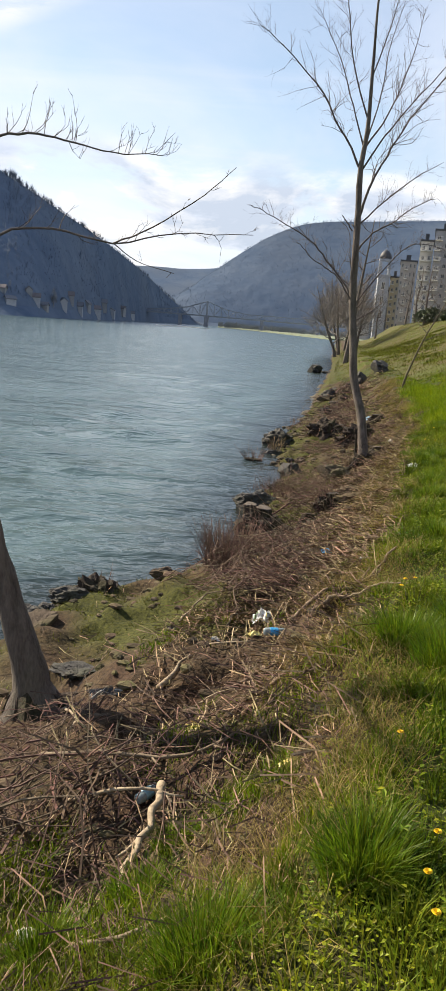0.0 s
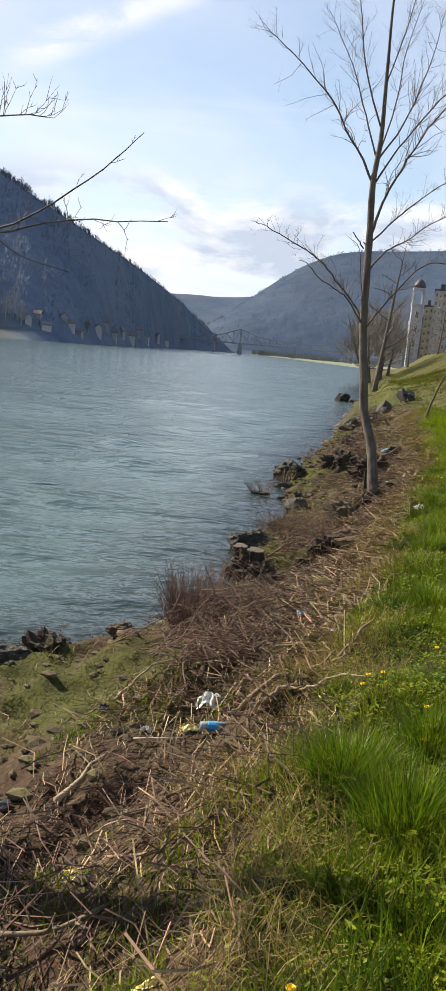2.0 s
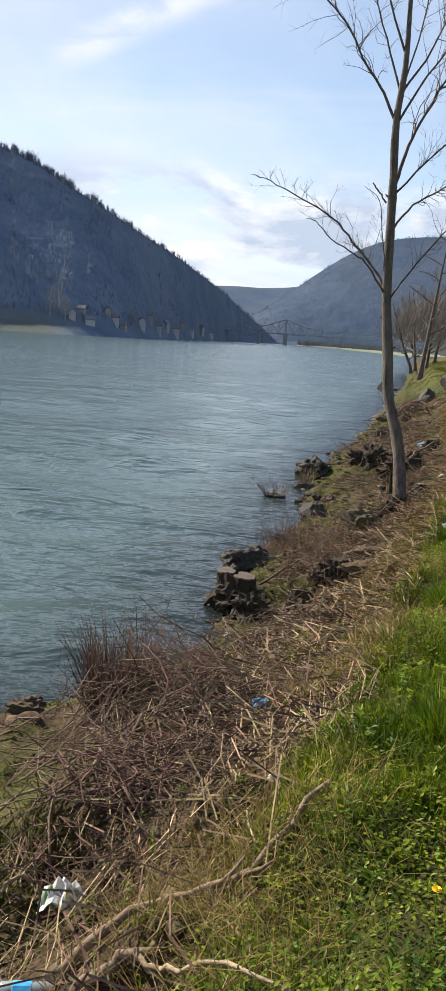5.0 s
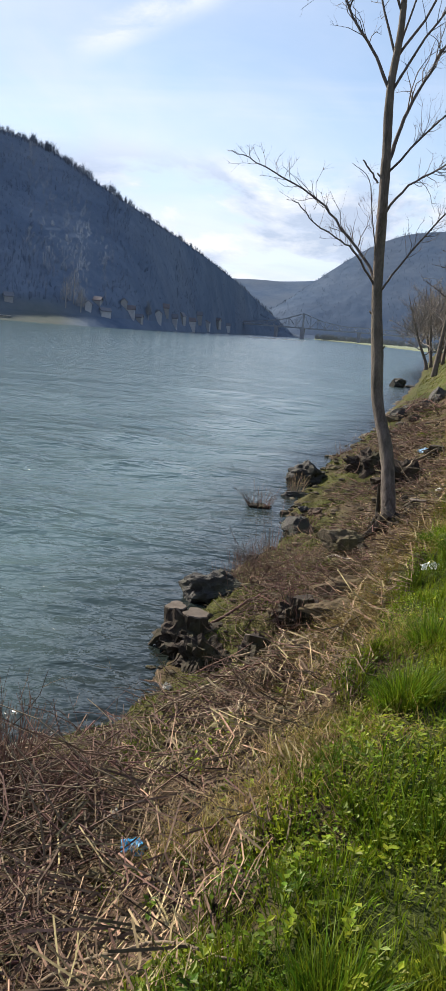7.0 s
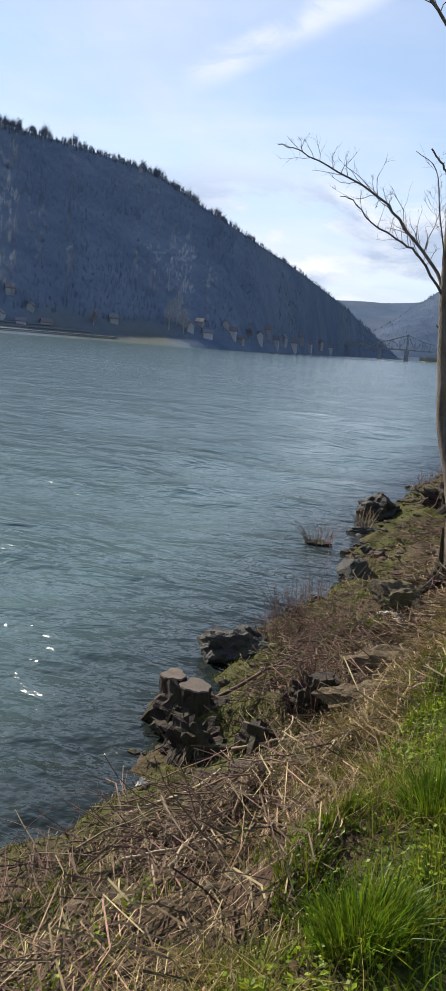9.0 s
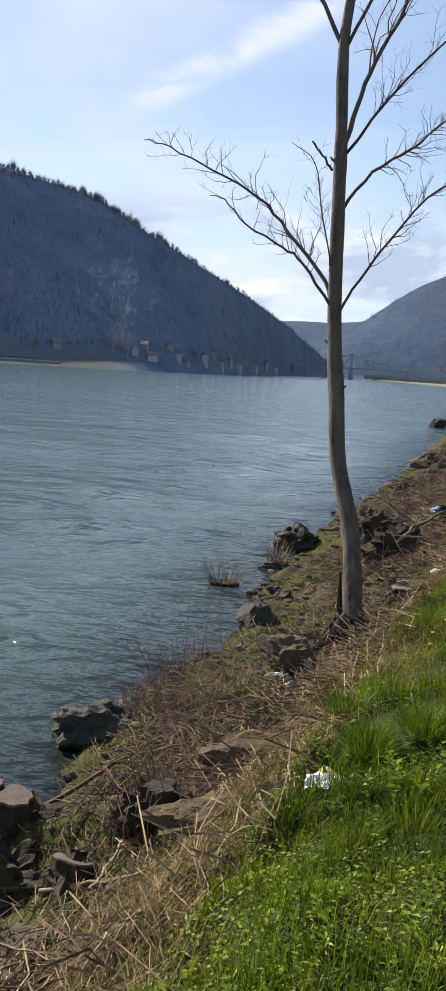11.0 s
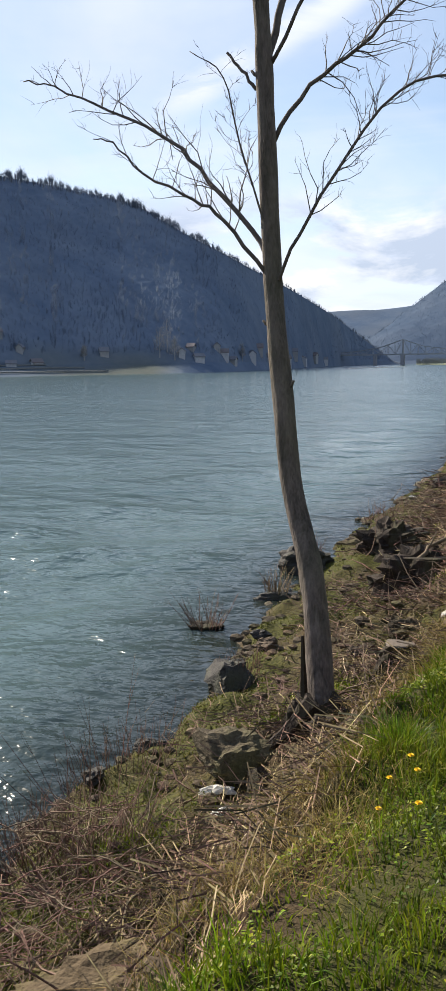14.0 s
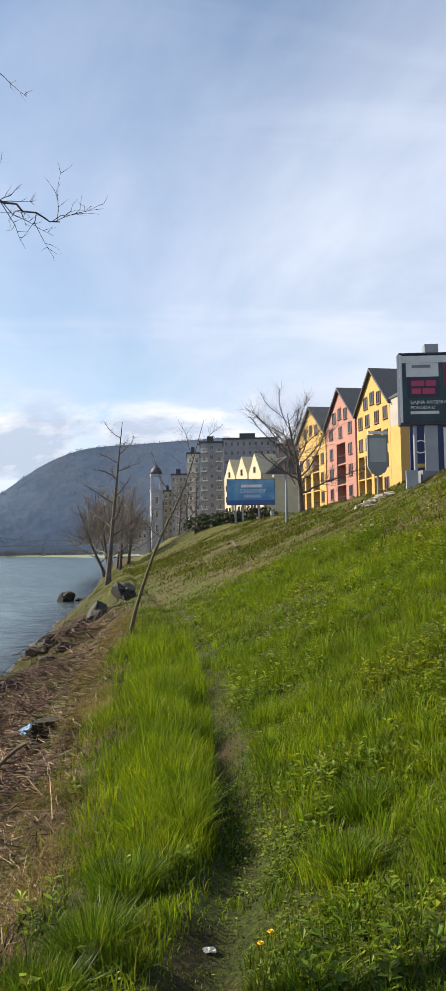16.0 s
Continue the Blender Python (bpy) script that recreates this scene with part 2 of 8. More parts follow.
MOSSY = material("moss_blade", (0.034, 0.050, 0.005), (0.150, 0.152, 0.014), 2.0, 0.7, 0.0, 9.0, (0.10, 0.08, 0.03), 1.5, 0.5, island=0.4, thin=0.2)
STRAW = material("straw", (0.055, 0.034, 0.019), (0.33, 0.245, 0.145), 3.0, 0.8, 0.0, 30.0, (0.040, 0.025, 0.016), 1.3, 0.85, island=0.7, spec=0.2)
STALK = material("cut_reed_stalk", (0.13, 0.092, 0.052), (0.42, 0.33, 0.21), 4.0, 0.7, 0.0, 40.0, (0.10, 0.065, 0.04), 2.0, 0.6, island=0.5, spec=0.25)
DRY = material("dry_grass", (0.12, 0.088, 0.026), (0.30, 0.235, 0.08), 2.0, 0.8, 0.0, 9.0, None, island=0.4, thin=0.3)
TWIG = material("dark_twig", (0.040, 0.021, 0.016), (0.165, 0.096, 0.070), 5.0, 0.8, 0.0, 30.0, None, island=0.5)
STICK = material("dead_wood", (0.075, 0.052, 0.032), (0.24, 0.185, 0.13), 6.0, 0.85, 0.4, 60.0, (0.07, 0.05, 0.035), 3.0, 0.6, each=0.3, stretch=(1, 1, 1))
PALEWOOD = material("bare_pale_wood", (0.20, 0.15, 0.095), (0.42, 0.34, 0.24), 6.0, 0.8, 0.3, 60.0, (0.12, 0.09, 0.06), 4.0, 0.6)
BARK = material("grey_bark", (0.030, 0.024, 0.021), (0.175, 0.145, 0.127), 9.0, 0.9, 1.0, 70.0, (0.10, 0.10, 0.06), 2.0, 0.4, stretch=(1, 1, 0.25))
BRANCH = material("grey_branch", (0.05, 0.042, 0.04), (0.13, 0.11, 0.10), 12.0, 0.85, 0.2, 60.0)
SAPBARK = material("olive_bark", (0.06, 0.050, 0.028), (0.15, 0.128, 0.075), 8.0, 0.85, 0.4, 60.0)
FARTWIG = material("brown_crown", (0.13, 0.116, 0.104), (0.225, 0.206, 0.188), 1.0, 0.9, 0.0, 8.0, None, island=0.3)
STONE = material("bank_stone", (0.034, 0.026, 0.019), (0.135, 0.108, 0.080), 5.0, 0.9, 1.0, 45.0, (0.055, 0.055, 0.018), 2.6, 0.7, each=0.3, spec=0.15)
WETSTONE = material("wet_stone", (0.012, 0.012, 0.013), (0.055, 0.052, 0.049), 6.0, 0.8, 1.0, 45.0, (0.035, 0.038, 0.014), 3.0, 0.6, each=0.25, spec=0.35)
EARTHROCK = material("earthy_rock", (0.045, 0.034, 0.022), (0.160, 0.122, 0.080), 4.0, 0.95, 1.0, 40.0, (0.09, 0.085, 0.03), 2.0, 0.6, spec=0.1)
RUBBLE = material("pale_rubble", (0.16, 0.14, 0.115), (0.46, 0.42, 0.36), 5.0, 0.9, 1.0, 45.0, (0.20, 0.15, 0.10), 2.6, 0.5, each=0.25, spec=0.15)
STUMPSIDE = material("stump_bark", (0.010, 0.007, 0.006), (0.048, 0.034, 0.025), 8.0, 0.9, 1.0, 50.0, (0.034, 0.040, 0.012), 3.0, 0.5, stretch=(1, 1, 0.3))
STUMPTOP = material("cut_wood_grey", (0.06, 0.048, 0.039), (0.15, 0.122, 0.10), 9.0, 0.85, 0.4, 60.0, (0.09, 0.07, 0.05), 6.0, 0.5)
YELLOWP = material("dandelion_yellow", (0.65, 0.42, 0.01), (0.85, 0.60, 0.03), 30.0, 0.7, 0.0)
WHITEPLASTIC = material("white_film", (0.55, 0.56, 0.56), (0.82, 0.83, 0.82), 14.0, 0.35, 0.3, 60.0, (0.35, 0.38, 0.30), 9.0, 0.6)
BLUEPLASTIC = material("blue_label", (0.02, 0.22, 0.50), (0.06, 0.40, 0.72), 20.0, 0.4, 0.1, 60.0)
YELLOWPLASTIC = material("faded_yellow_wrap", (0.55, 0.45, 0.10), (0.75, 0.66, 0.30), 14.0, 0.5, 0.2, 60.0)
DARKPLASTIC = material("black_film", (0.012, 0.013, 0.016), (0.05, 0.055, 0.06), 10.0, 0.4, 0.4, 60.0)
PAPER = material("dirty_paper", (0.45, 0.43, 0.38), (0.75, 0.73, 0.68), 12.0, 0.8, 0.3, 60.0, (0.35, 0.28, 0.18), 6.0, 0.5)
# Aerial haze is mixed into these forest and tree colours as blue.
FOREST = material("haze_blue_forest", (0.078, 0.112, 0.168), (0.140, 0.178, 0.236), 0.045, 0.95, 0.0, 0.30, (0.158, 0.182, 0.215), 0.014, 0.4, spec=0.0, stretch=(1, 1, 0.45), over=("field", (0.088, 0.108, 0.106), (0.125, 0.134, 0.124)))
FARFOREST = material("haze_blue_far_forest", (0.066, 0.098, 0.154), (0.100, 0.134, 0.190), 0.014, 0.95, 0.0, 0.12, (0.112, 0.130, 0.158), 0.005, 0.4, spec=0.0)
WOODTREE = material("haze_blue_tree", (0.115, 0.155, 0.220), (0.185, 0.220, 0.275), 0.03, 0.95, 0.0, 1.0, None, island=0.16, thin=0.5, spec=0.0)
RIDGETREE = material("haze_blue_ridge_tree", (0.070, 0.092, 0.130), (0.105, 0.126, 0.160), 0.1, 0.95, 0.0, 1.0, None, island=0.15, spec=0.0)
FARTREE = material("haze_blue_far_tree", (0.080, 0.114, 0.172), (0.104, 0.138, 0.194), 0.01, 0.95, 0.0, 0.3, None, island=0.08, thin=0.5, spec=0.0)

# Far trees: paled by distance haze put into the base colour.
FLATWOOD = material("haze_pale_tree", (0.19, 0.20, 0.215), (0.27, 0.27, 0.265), 0.1, 0.95, 0.0, 1.0, None, island=0.3, spec=0.0)


def plain(name, c, rough=0.7, **more):
    return material(name, tuple(v * 0.82 for v in c), tuple(min(1, v * 1.08) for v in c), more.pop("scale", 1.5), rough, more.pop("bump", 0.05), more.pop("fine", 20.0), **more)


GLASS_DARK = plain("window_glass", (0.03, 0.035, 0.045), 0.08, spec=0.6)


def ground_material():
    m = bpy.data.materials.new("bank_ground")
    m.use_nodes = True
    t = m.node_tree
    p = t.nodes["Principled BSDF"]
    p.inputs["Roughness"].default_value, p.inputs["Specular IOR Level"].default_value = 0.92, 0.2
    tc = t.nodes.new("ShaderNodeTexCoord")

    def tex(s, d=7.0):
        n = t.nodes.new("ShaderNodeTexNoise")
        n.inputs["Scale"].default_value, n.inputs["Detail"].default_value, n.inputs["Roughness"].default_value = s, d, 0.65
        t.links.new(tc.outputs["Object"], n.inputs[0])
        return n.outputs[0]

    def span(f, a, b):
        r = t.nodes.new("ShaderNodeMapRange")
        r.inputs["From Min"].default_value, r.inputs["From Max"].default_value = a, b
        t.links.new(f, r.inputs[0])
        return r.outputs[0]

    def blend(f, a, b):
        x = t.nodes.new("ShaderNodeMix")
        x.data_type = "RGBA"
        for key, v in (("Factor", f), ("A", a), ("B", b)):
            if isinstance(v, tuple):
                x.inputs[key].default_value = (*v, 1)
            else:
                t.links.new(v, x.inputs[key])
        return x.outputs["Result"]

    def attr(name):
        a = t.nodes.new("ShaderNodeAttribute")
        a.attribute_name = name
        return a.outputs["Fac"]

    mid, fine, big = tex(2.2), tex(28.0, 4.0), tex(0.45)
    soil = blend(span(fine, 0.3, 0.7), (0.016, 0.010, 0.007), (0.080, 0.045, 0.027))
    moss = blend(span(fine, 0.3, 0.7), (0.015, 0.019, 0.004), (0.078, 0.080, 0.013))
    straw = blend(span(fine, 0.3, 0.7), (0.018, 0.012, 0.007), (0.088, 0.060, 0.032))
    turf = blend(span(fine, 0.3, 0.7), (0.010, 0.018, 0.002), (0.046, 0.058, 0.006))
    turf = blend(span(mid, 0.5, 0.72), turf, (0.044, 0.034, 0.013))
    meadow = blend(span(fine, 0.3, 0.7), (0.024, 0.036, 0.003), (0.078, 0.092, 0.010))
    meadow = blend(span(big, 0.42, 0.58), meadow, (0.074, 0.057, 0.024))
    silt = blend(span(fine, 0.3, 0.7), (0.06, 0.055, 0.04), (0.14, 0.13, 0.10))
    bank = blend(span(mid, 0.42, 0.6), soil, straw)
    bank = blend(attr("moss"), bank, moss)
    col = blend(attr("turf"), bank, turf)
    col = blend(attr("meadow"), col, meadow)
    col = blend(attr("path"), col, soil)
    col = blend(attr("bed"), col, silt)
    t.links.new(col, p.inputs["Base Color"])
    b = t.nodes.new("ShaderNodeBump")
    b.inputs["Strength"].default_value, b.inputs["Distance"].default_value = 0.9, 0.03
    t.links.new(fine, b.inputs["Height"])
    t.links.new(b.outputs[0], p.inputs["Normal"])
    return m


def water_material():
    m = bpy.data.materials.new("river_water")
    m.use_nodes = True
    t = m.node_tree
    p = t.nodes["Principled BSDF"]
    p.inputs["Roughness"].default_value, p.inputs["IOR"].default_value = 0.13, 1.33
    tc = t.nodes.new("ShaderNodeTexCoord")

    def ripples(s, stretch, rot, detail, twist=0.25):
        mp, n = t.nodes.new("ShaderNodeMapping"), t.nodes.new("ShaderNodeTexNoise")
        mp.inputs["Scale"].default_value = (*stretch, 1)
        mp.inputs["Rotation"].default_value = (0, 0, radians(rot))
        n.inputs["Scale"].default_value, n.inputs["Detail"].default_value, n.inputs["Distortion"].default_value = s, detail, twist
        t.links.new(tc.outputs["Object"], mp.inputs[0])
        t.links.new(mp.outputs[0], n.inputs[0])
        return n.outputs[0]

    c = ripples(0.10, (0.5, 1.5), 6, 4.0)
    waves = ((c, 0.45, 0.7), (ripples(0.30, (0.75, 1.2), 5, 4.0), 0.75, 0.58), (ripples(0.95, (0.8, 1.15), 12, 4.0), 0.9, 0.26),
             (ripples(2.6, (0.8, 1.15), -4, 4.0), 0.8, 0.090), (ripples(7.5, (0.85, 1.15), 9, 2.0), 0.5, 0.022))
    prev = None
    for tex, strength, dist in waves:
        n = t.nodes.new("ShaderNodeBump")
        n.inputs["Strength"].default_value, n.inputs["Distance"].default_value = strength, dist
        t.links.new(tex, n.inputs["Height"])
        if prev:
            t.links.new(prev, n.inputs["Normal"])
        prev = n.outputs[0]
    t.links.new(prev, p.inputs["Normal"])
    x = t.nodes.new("ShaderNodeMix")
    x.data_type = "RGBA"
    x.inputs["A"].default_value, x.inputs["B"].default_value = (0.054, 0.092, 0.098, 1), (0.080, 0.122, 0.128, 1)
    t.links.new(c, x.inputs["Factor"])
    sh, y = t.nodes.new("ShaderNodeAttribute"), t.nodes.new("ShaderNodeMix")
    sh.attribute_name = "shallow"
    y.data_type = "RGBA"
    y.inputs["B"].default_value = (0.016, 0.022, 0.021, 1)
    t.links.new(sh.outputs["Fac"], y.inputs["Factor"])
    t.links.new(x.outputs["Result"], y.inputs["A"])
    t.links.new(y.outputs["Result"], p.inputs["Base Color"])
    return m


GROUND, WATERMAT = ground_material(), water_material()


# ---- mesh helpers ----
class Soup:
    """Collects the faces of one mesh."""

    def __init__(self):
        self.v, self.f = [], []

    def tube(self, pts, radii, n=5, cap=True):
        base = len(self.v)
        pts = [Vector(p) for p in pts]
        for i, p in enumerate(pts):
            d = (pts[min(i + 1, len(pts) - 1)] - pts[max(i - 1, 0)])
            d = d.normalized() if d.length > 1e-9 else Vector((0, 0, 1))
            u = d.orthogonal().normalized() if i == 0 else (u - d * u.dot(d)).normalized()
            w = d.cross(u)
            for k in range(n):
                a = 2 * math.pi * k / n
                self.v.append(p + (u * math.cos(a) + w * math.sin(a)) * radii[i])
        for i in range(len(pts) - 1):
            for k in range(n):
                a, b = base + i * n + k, base + i * n + (k + 1) % n
                self.f.append((a, b, b + n, a + n))
        if cap and n > 3:
            self.f.append(tuple(base + k for k in reversed(range(n))))
            self.f.append(tuple(base + (len(pts) - 1) * n + k for k in range(n)))

    def box(self, lo, hi, m=None):
        base = len(self.v)
        for z in (lo[2], hi[2]):
            for x, y in ((lo[0], lo[1]), (hi[0], lo[1]), (hi[0], hi[1]), (lo[0], hi[1])):
                p = Vector((x, y, z))
                self.v.append(m @ p if m else p)
        for q in ((3, 2, 1, 0), (4, 5, 6, 7), (0, 1, 5, 4), (1, 2, 6, 5), (2, 3, 7, 6), (3, 0, 4, 7)):
            self.f.append(tuple(base + k for k in q))

    def poly(self, pts):
        base = len(self.v)
        self.v.extend(Vector(p) for p in pts)
        self.f.append(tuple(range(base, base + len(pts))))

    def prism(self, outline, d):
        """An outline of points, pushed along d, closed."""
        a = [Vector(p) for p in outline]
        b = [p + Vector(d) for p in a]
        self.poly(list(reversed(a)))
        self.poly(b)
        for i in range(len(a)):
            j = (i + 1) % len(a)
            self.poly((a[i], a[j], b[j], b[i]))

    def mesh(self, name, mat, smooth=False):
        me = bpy.data.meshes.new(name)
        me.from_pydata([tuple(p) for p in self.v], [], self.f)
        me.materials.append(mat)
        if smooth:
            me.polygons.foreach_set("use_smooth", [True] * len(me.polygons))
        me.update()
        return me


def part(name, soup, mat, parent=None, label="", smooth=False):
    ob = new(name, soup.mesh(name, mat, smooth))
    ob.parent = parent
    return tagged(ob, label)


def thing(name, place, label, category, group="", kind=""):
    ob = new(name)
    ob.location = place
    ob.empty_display_size = 0.1
    return tagged(ob, label, category, group, kind)


def solo(name, soup, mat, label, category, place=(0, 0, 0), group="", kind="", smooth=False):
    ob = new(name, soup.mesh(name, mat, smooth))
    ob.location = place
    return tagged(ob, label, category, group, kind)


def big_mesh(name, co, faces, mat, smooth=False):
    """A mesh straight from arrays; faces all have the same number of corners."""
    me = bpy.data.meshes.new(name)
    k = faces.shape[1]
    me.vertices.add(len(co))
    me.vertices.foreach_set("co", np.ascontiguousarray(co, np.float32).ravel())
    me.loops.add(faces.size)
    me.loops.foreach_set("vertex_index", np.ascontiguousarray(faces, np.int32).ravel())
    me.polygons.add(len(faces))
    me.polygons.foreach_set("loop_start", np.arange(0, faces.size, k, dtype=np.int32))
    me.polygons.foreach_set("use_smooth", np.full(len(faces), smooth))
    me.materials.append(mat)
    me.update()
    me.validate()
    return me


def blades(px, py, pz, height, width, lean, rng, curl=0.35):
    """Grass blades: each a bent, pointed strip of three triangles."""
    n = len(px)
    a = rng.uniform(0, 2 * math.pi, n)
    b = rng.uniform(0, 2 * math.pi, n)
    ux, uy = np.cos(a) * width / 2, np.sin(a) * width / 2
    lx, ly = np.cos(b) * lean * height, np.sin(b) * lean * height
    co = np.empty((n, 5, 3))
    for k, (s, w) in enumerate(((0, 1), (0, -1), (0.55, 0.8), (0.55, -0.8), (1, 0))):
        q = s ** 1.8
        co[:, k, 0] = px + ux * w + lx * q
        co[:, k, 1] = py + uy * w + ly * q
        co[:, k, 2] = pz + height * s * (1 - curl * s * np.clip(lean, 0, 1))
    base = np.arange(n)[:, None] * 5
    f = np.concatenate([base + np.array([[0, 1, 3]]), base + np.array([[0, 3, 2]]), base + np.array([[2, 3, 4]])])
    return co.reshape(-1, 3), f


def strands(px, py, pz, length, width, rise, rng, heading=None, bend=0.15):
    """Straw and dead stems lying about: each a bent three-sided strip."""
    n = len(px)
    a = rng.uniform(0, 2 * math.pi, n) if heading is None else heading
    dx, dy = np.cos(a), np.sin(a)
    co = np.empty((n, 6, 3))
    k = rng.normal(0, bend, n) * length
    for i, s in enumerate((-0.5, 0.0, 0.5)):
        off = k * (1 - 4 * s * s)
        cx, cy = px + dx * s * length - dy * off, py + dy * s * length + dx * off
        cz = pz + rise * (s + 0.5) * length + np.abs(k) * 0.3 * (1 - 4 * s * s)
        co[:, 2 * i] = np.stack([cx - dy * width / 2, cy + dx * width / 2, cz - width * 0.3], 1)
        co[:, 2 * i + 1] = np.stack([cx + dy * width / 2, cy - dx * width / 2, cz + width * 0.5], 1)
    base = np.arange(n)[:, None] * 6
    f = np.concatenate([base + np.array([[0, 1, 3, 2]]), base + np.array([[2, 3, 5, 4]])])
    return co.reshape(-1, 3), f


def stuff(name, arrays, mat, label, category):
    """One object out of several lots of (verts, faces)."""
    co, fs, at = [], [], 0
    for c, f in arrays:
        co.append(c)
        fs.append(f + at)
        at += len(c)
    ob = new(name, big_mesh(name, np.concatenate(co), np.concatenate(fs), mat))
    return tagged(ob, label, category, kind="stuff")


def wander(rng, start, way, length, n, wob, lift=0.0):
    """A wandering line of n pieces."""
    p, d = Vector(start), Vector(way).normalized()
    pts = [p.copy()]
    for i in range(n):
        d = (d + Vector((rng.gauss(0, wob), rng.gauss(0, wob), rng.gauss(0, wob) + lift))).normalized()
        p = p + d * (length / n)
        pts.append(p.copy())
    return pts


def along(pts, s):
    """The point and the way at the share s of a line."""
    seg = [(pts[i + 1] - pts[i]).length for i in range(len(pts) - 1)]
    d = s * sum(seg)
    for i, l in enumerate(seg):
        if d <= l or i == len(seg) - 1:
            return pts[i].lerp(pts[i + 1], min(1, d / max(l, 1e-6))), (pts[i + 1] - pts[i]).normalized()
        d -= l


def smooth_line(pts, n=4):
    """Catmull-Rom through the points."""
    pts = [Vector(p) for p in pts]
    q = [pts[0] * 2 - pts[1]] + pts + [pts[-1] * 2 - pts[-2]]
    out = []
    for i in range(1, len(q) - 2):
        for k in range(n):
            t = k / n
            a, b, c, d = q[i - 1], q[i], q[i + 1], q[i + 2]
            out.append(0.5 * ((2 * b) + (c - a) * t + (2 * a - 5 * b + 4 * c - d) * t * t + (3 * b - a - 3 * c + d) * t ** 3))
    return out + [pts[-1]]


def twiggy(soup, rng, line, r, count, reach, sub=3, lift=0.06, start=0.25, depth=2):
    """Side shoots along a line, with shoots of their own."""
    for _ in range(count):
        s = rng.uniform(start, 1.0)
        p, d = along(line, s)
        side = d.cross(Vector((rng.gauss(0, 1), rng.gauss(0, 1), rng.gauss(0, 1)))).normalized()
        way = (d * rng.uniform(0.3, 0.9) + side * rng.uniform(0.4, 1.0) + Vector((0, 0, rng.uniform(0, 0.7)))).normalized()
        length = reach * rng.uniform(0.35, 1.0) * (1.15 - 0.5 * s)
        n = 4 if depth > 1 else 3
        shoot = wander(rng, p, way, length, n, 0.26, lift)
        r0 = max(0.0018, r * (1.1 - 0.6 * s) * 0.33)
        soup.tube(shoot, [r0 * (1 - 0.75 * i / n) for i in range(n + 1)], 3, False)
        if depth > 1:
            twiggy(soup, rng, shoot, r0, sub, length * 0.55, 2, lift, 0.2, depth - 1)


def lump(rng, size, squash=(1, 1, 0.7), detail=2, jag=0.22, cuts=0):
    """A rough stone."""
    bm = bmesh.new()
    bmesh.ops.create_icosphere(bm, subdivisions=detail, radius=1)
    off = Vector((rng.uniform(-50, 50), rng.uniform(-50, 50), rng.uniform(-50, 50)))
    planes = [Vector((rng.gauss(0, 1), rng.gauss(0, 1), rng.gauss(0, 0.7))).normalized() for _ in range(cuts)]
    for v in bm.verts:
        k = 1 + jag * noise.noise(v.co * 1.3 + off) + jag * 0.6 * noise.noise(v.co * 3.1 + off) + jag * 0.35 * noise.noise(v.co * 7.3 + off)
        c = v.co * k
        for q in planes:
            d = c.dot(q) - 0.72
            if d > 0:
                c = c - q * d
        v.co = Vector((c.x * squash[0], c.y * squash[1], c.z * squash[2])) * size
    s = Soup()
    bm.verts.ensure_lookup_table()
    s.v = [v.co.copy() for v in bm.verts]
    s.f = [tuple(v.index for v in f.verts) for f in bm.faces]
    bm.free()
    return s


# ---- ground, water, hills ----
def spread(*runs):
    out = []
    for a, b, step in runs:
        out.extend(np.arange(a, b - 1e-6, step))
    return np.array(out)


def path_e(y):
    """How far inland of the grass edge the trodden path runs."""
    return np.interp(y, (0, 13, 15, 22, 30), (1.1, 1.1, 1.02, 1.45, 1.6))


def swung(x, y):
    """Turned by two degrees about the end of the walk."""
    c, s = math.cos(radians(2)), math.sin(radians(2))
    return 3.57 + (x - 3.57) * c - (y - 11.32) * s, 11.32 + (x - 3.57) * s + (y - 11.32) * c


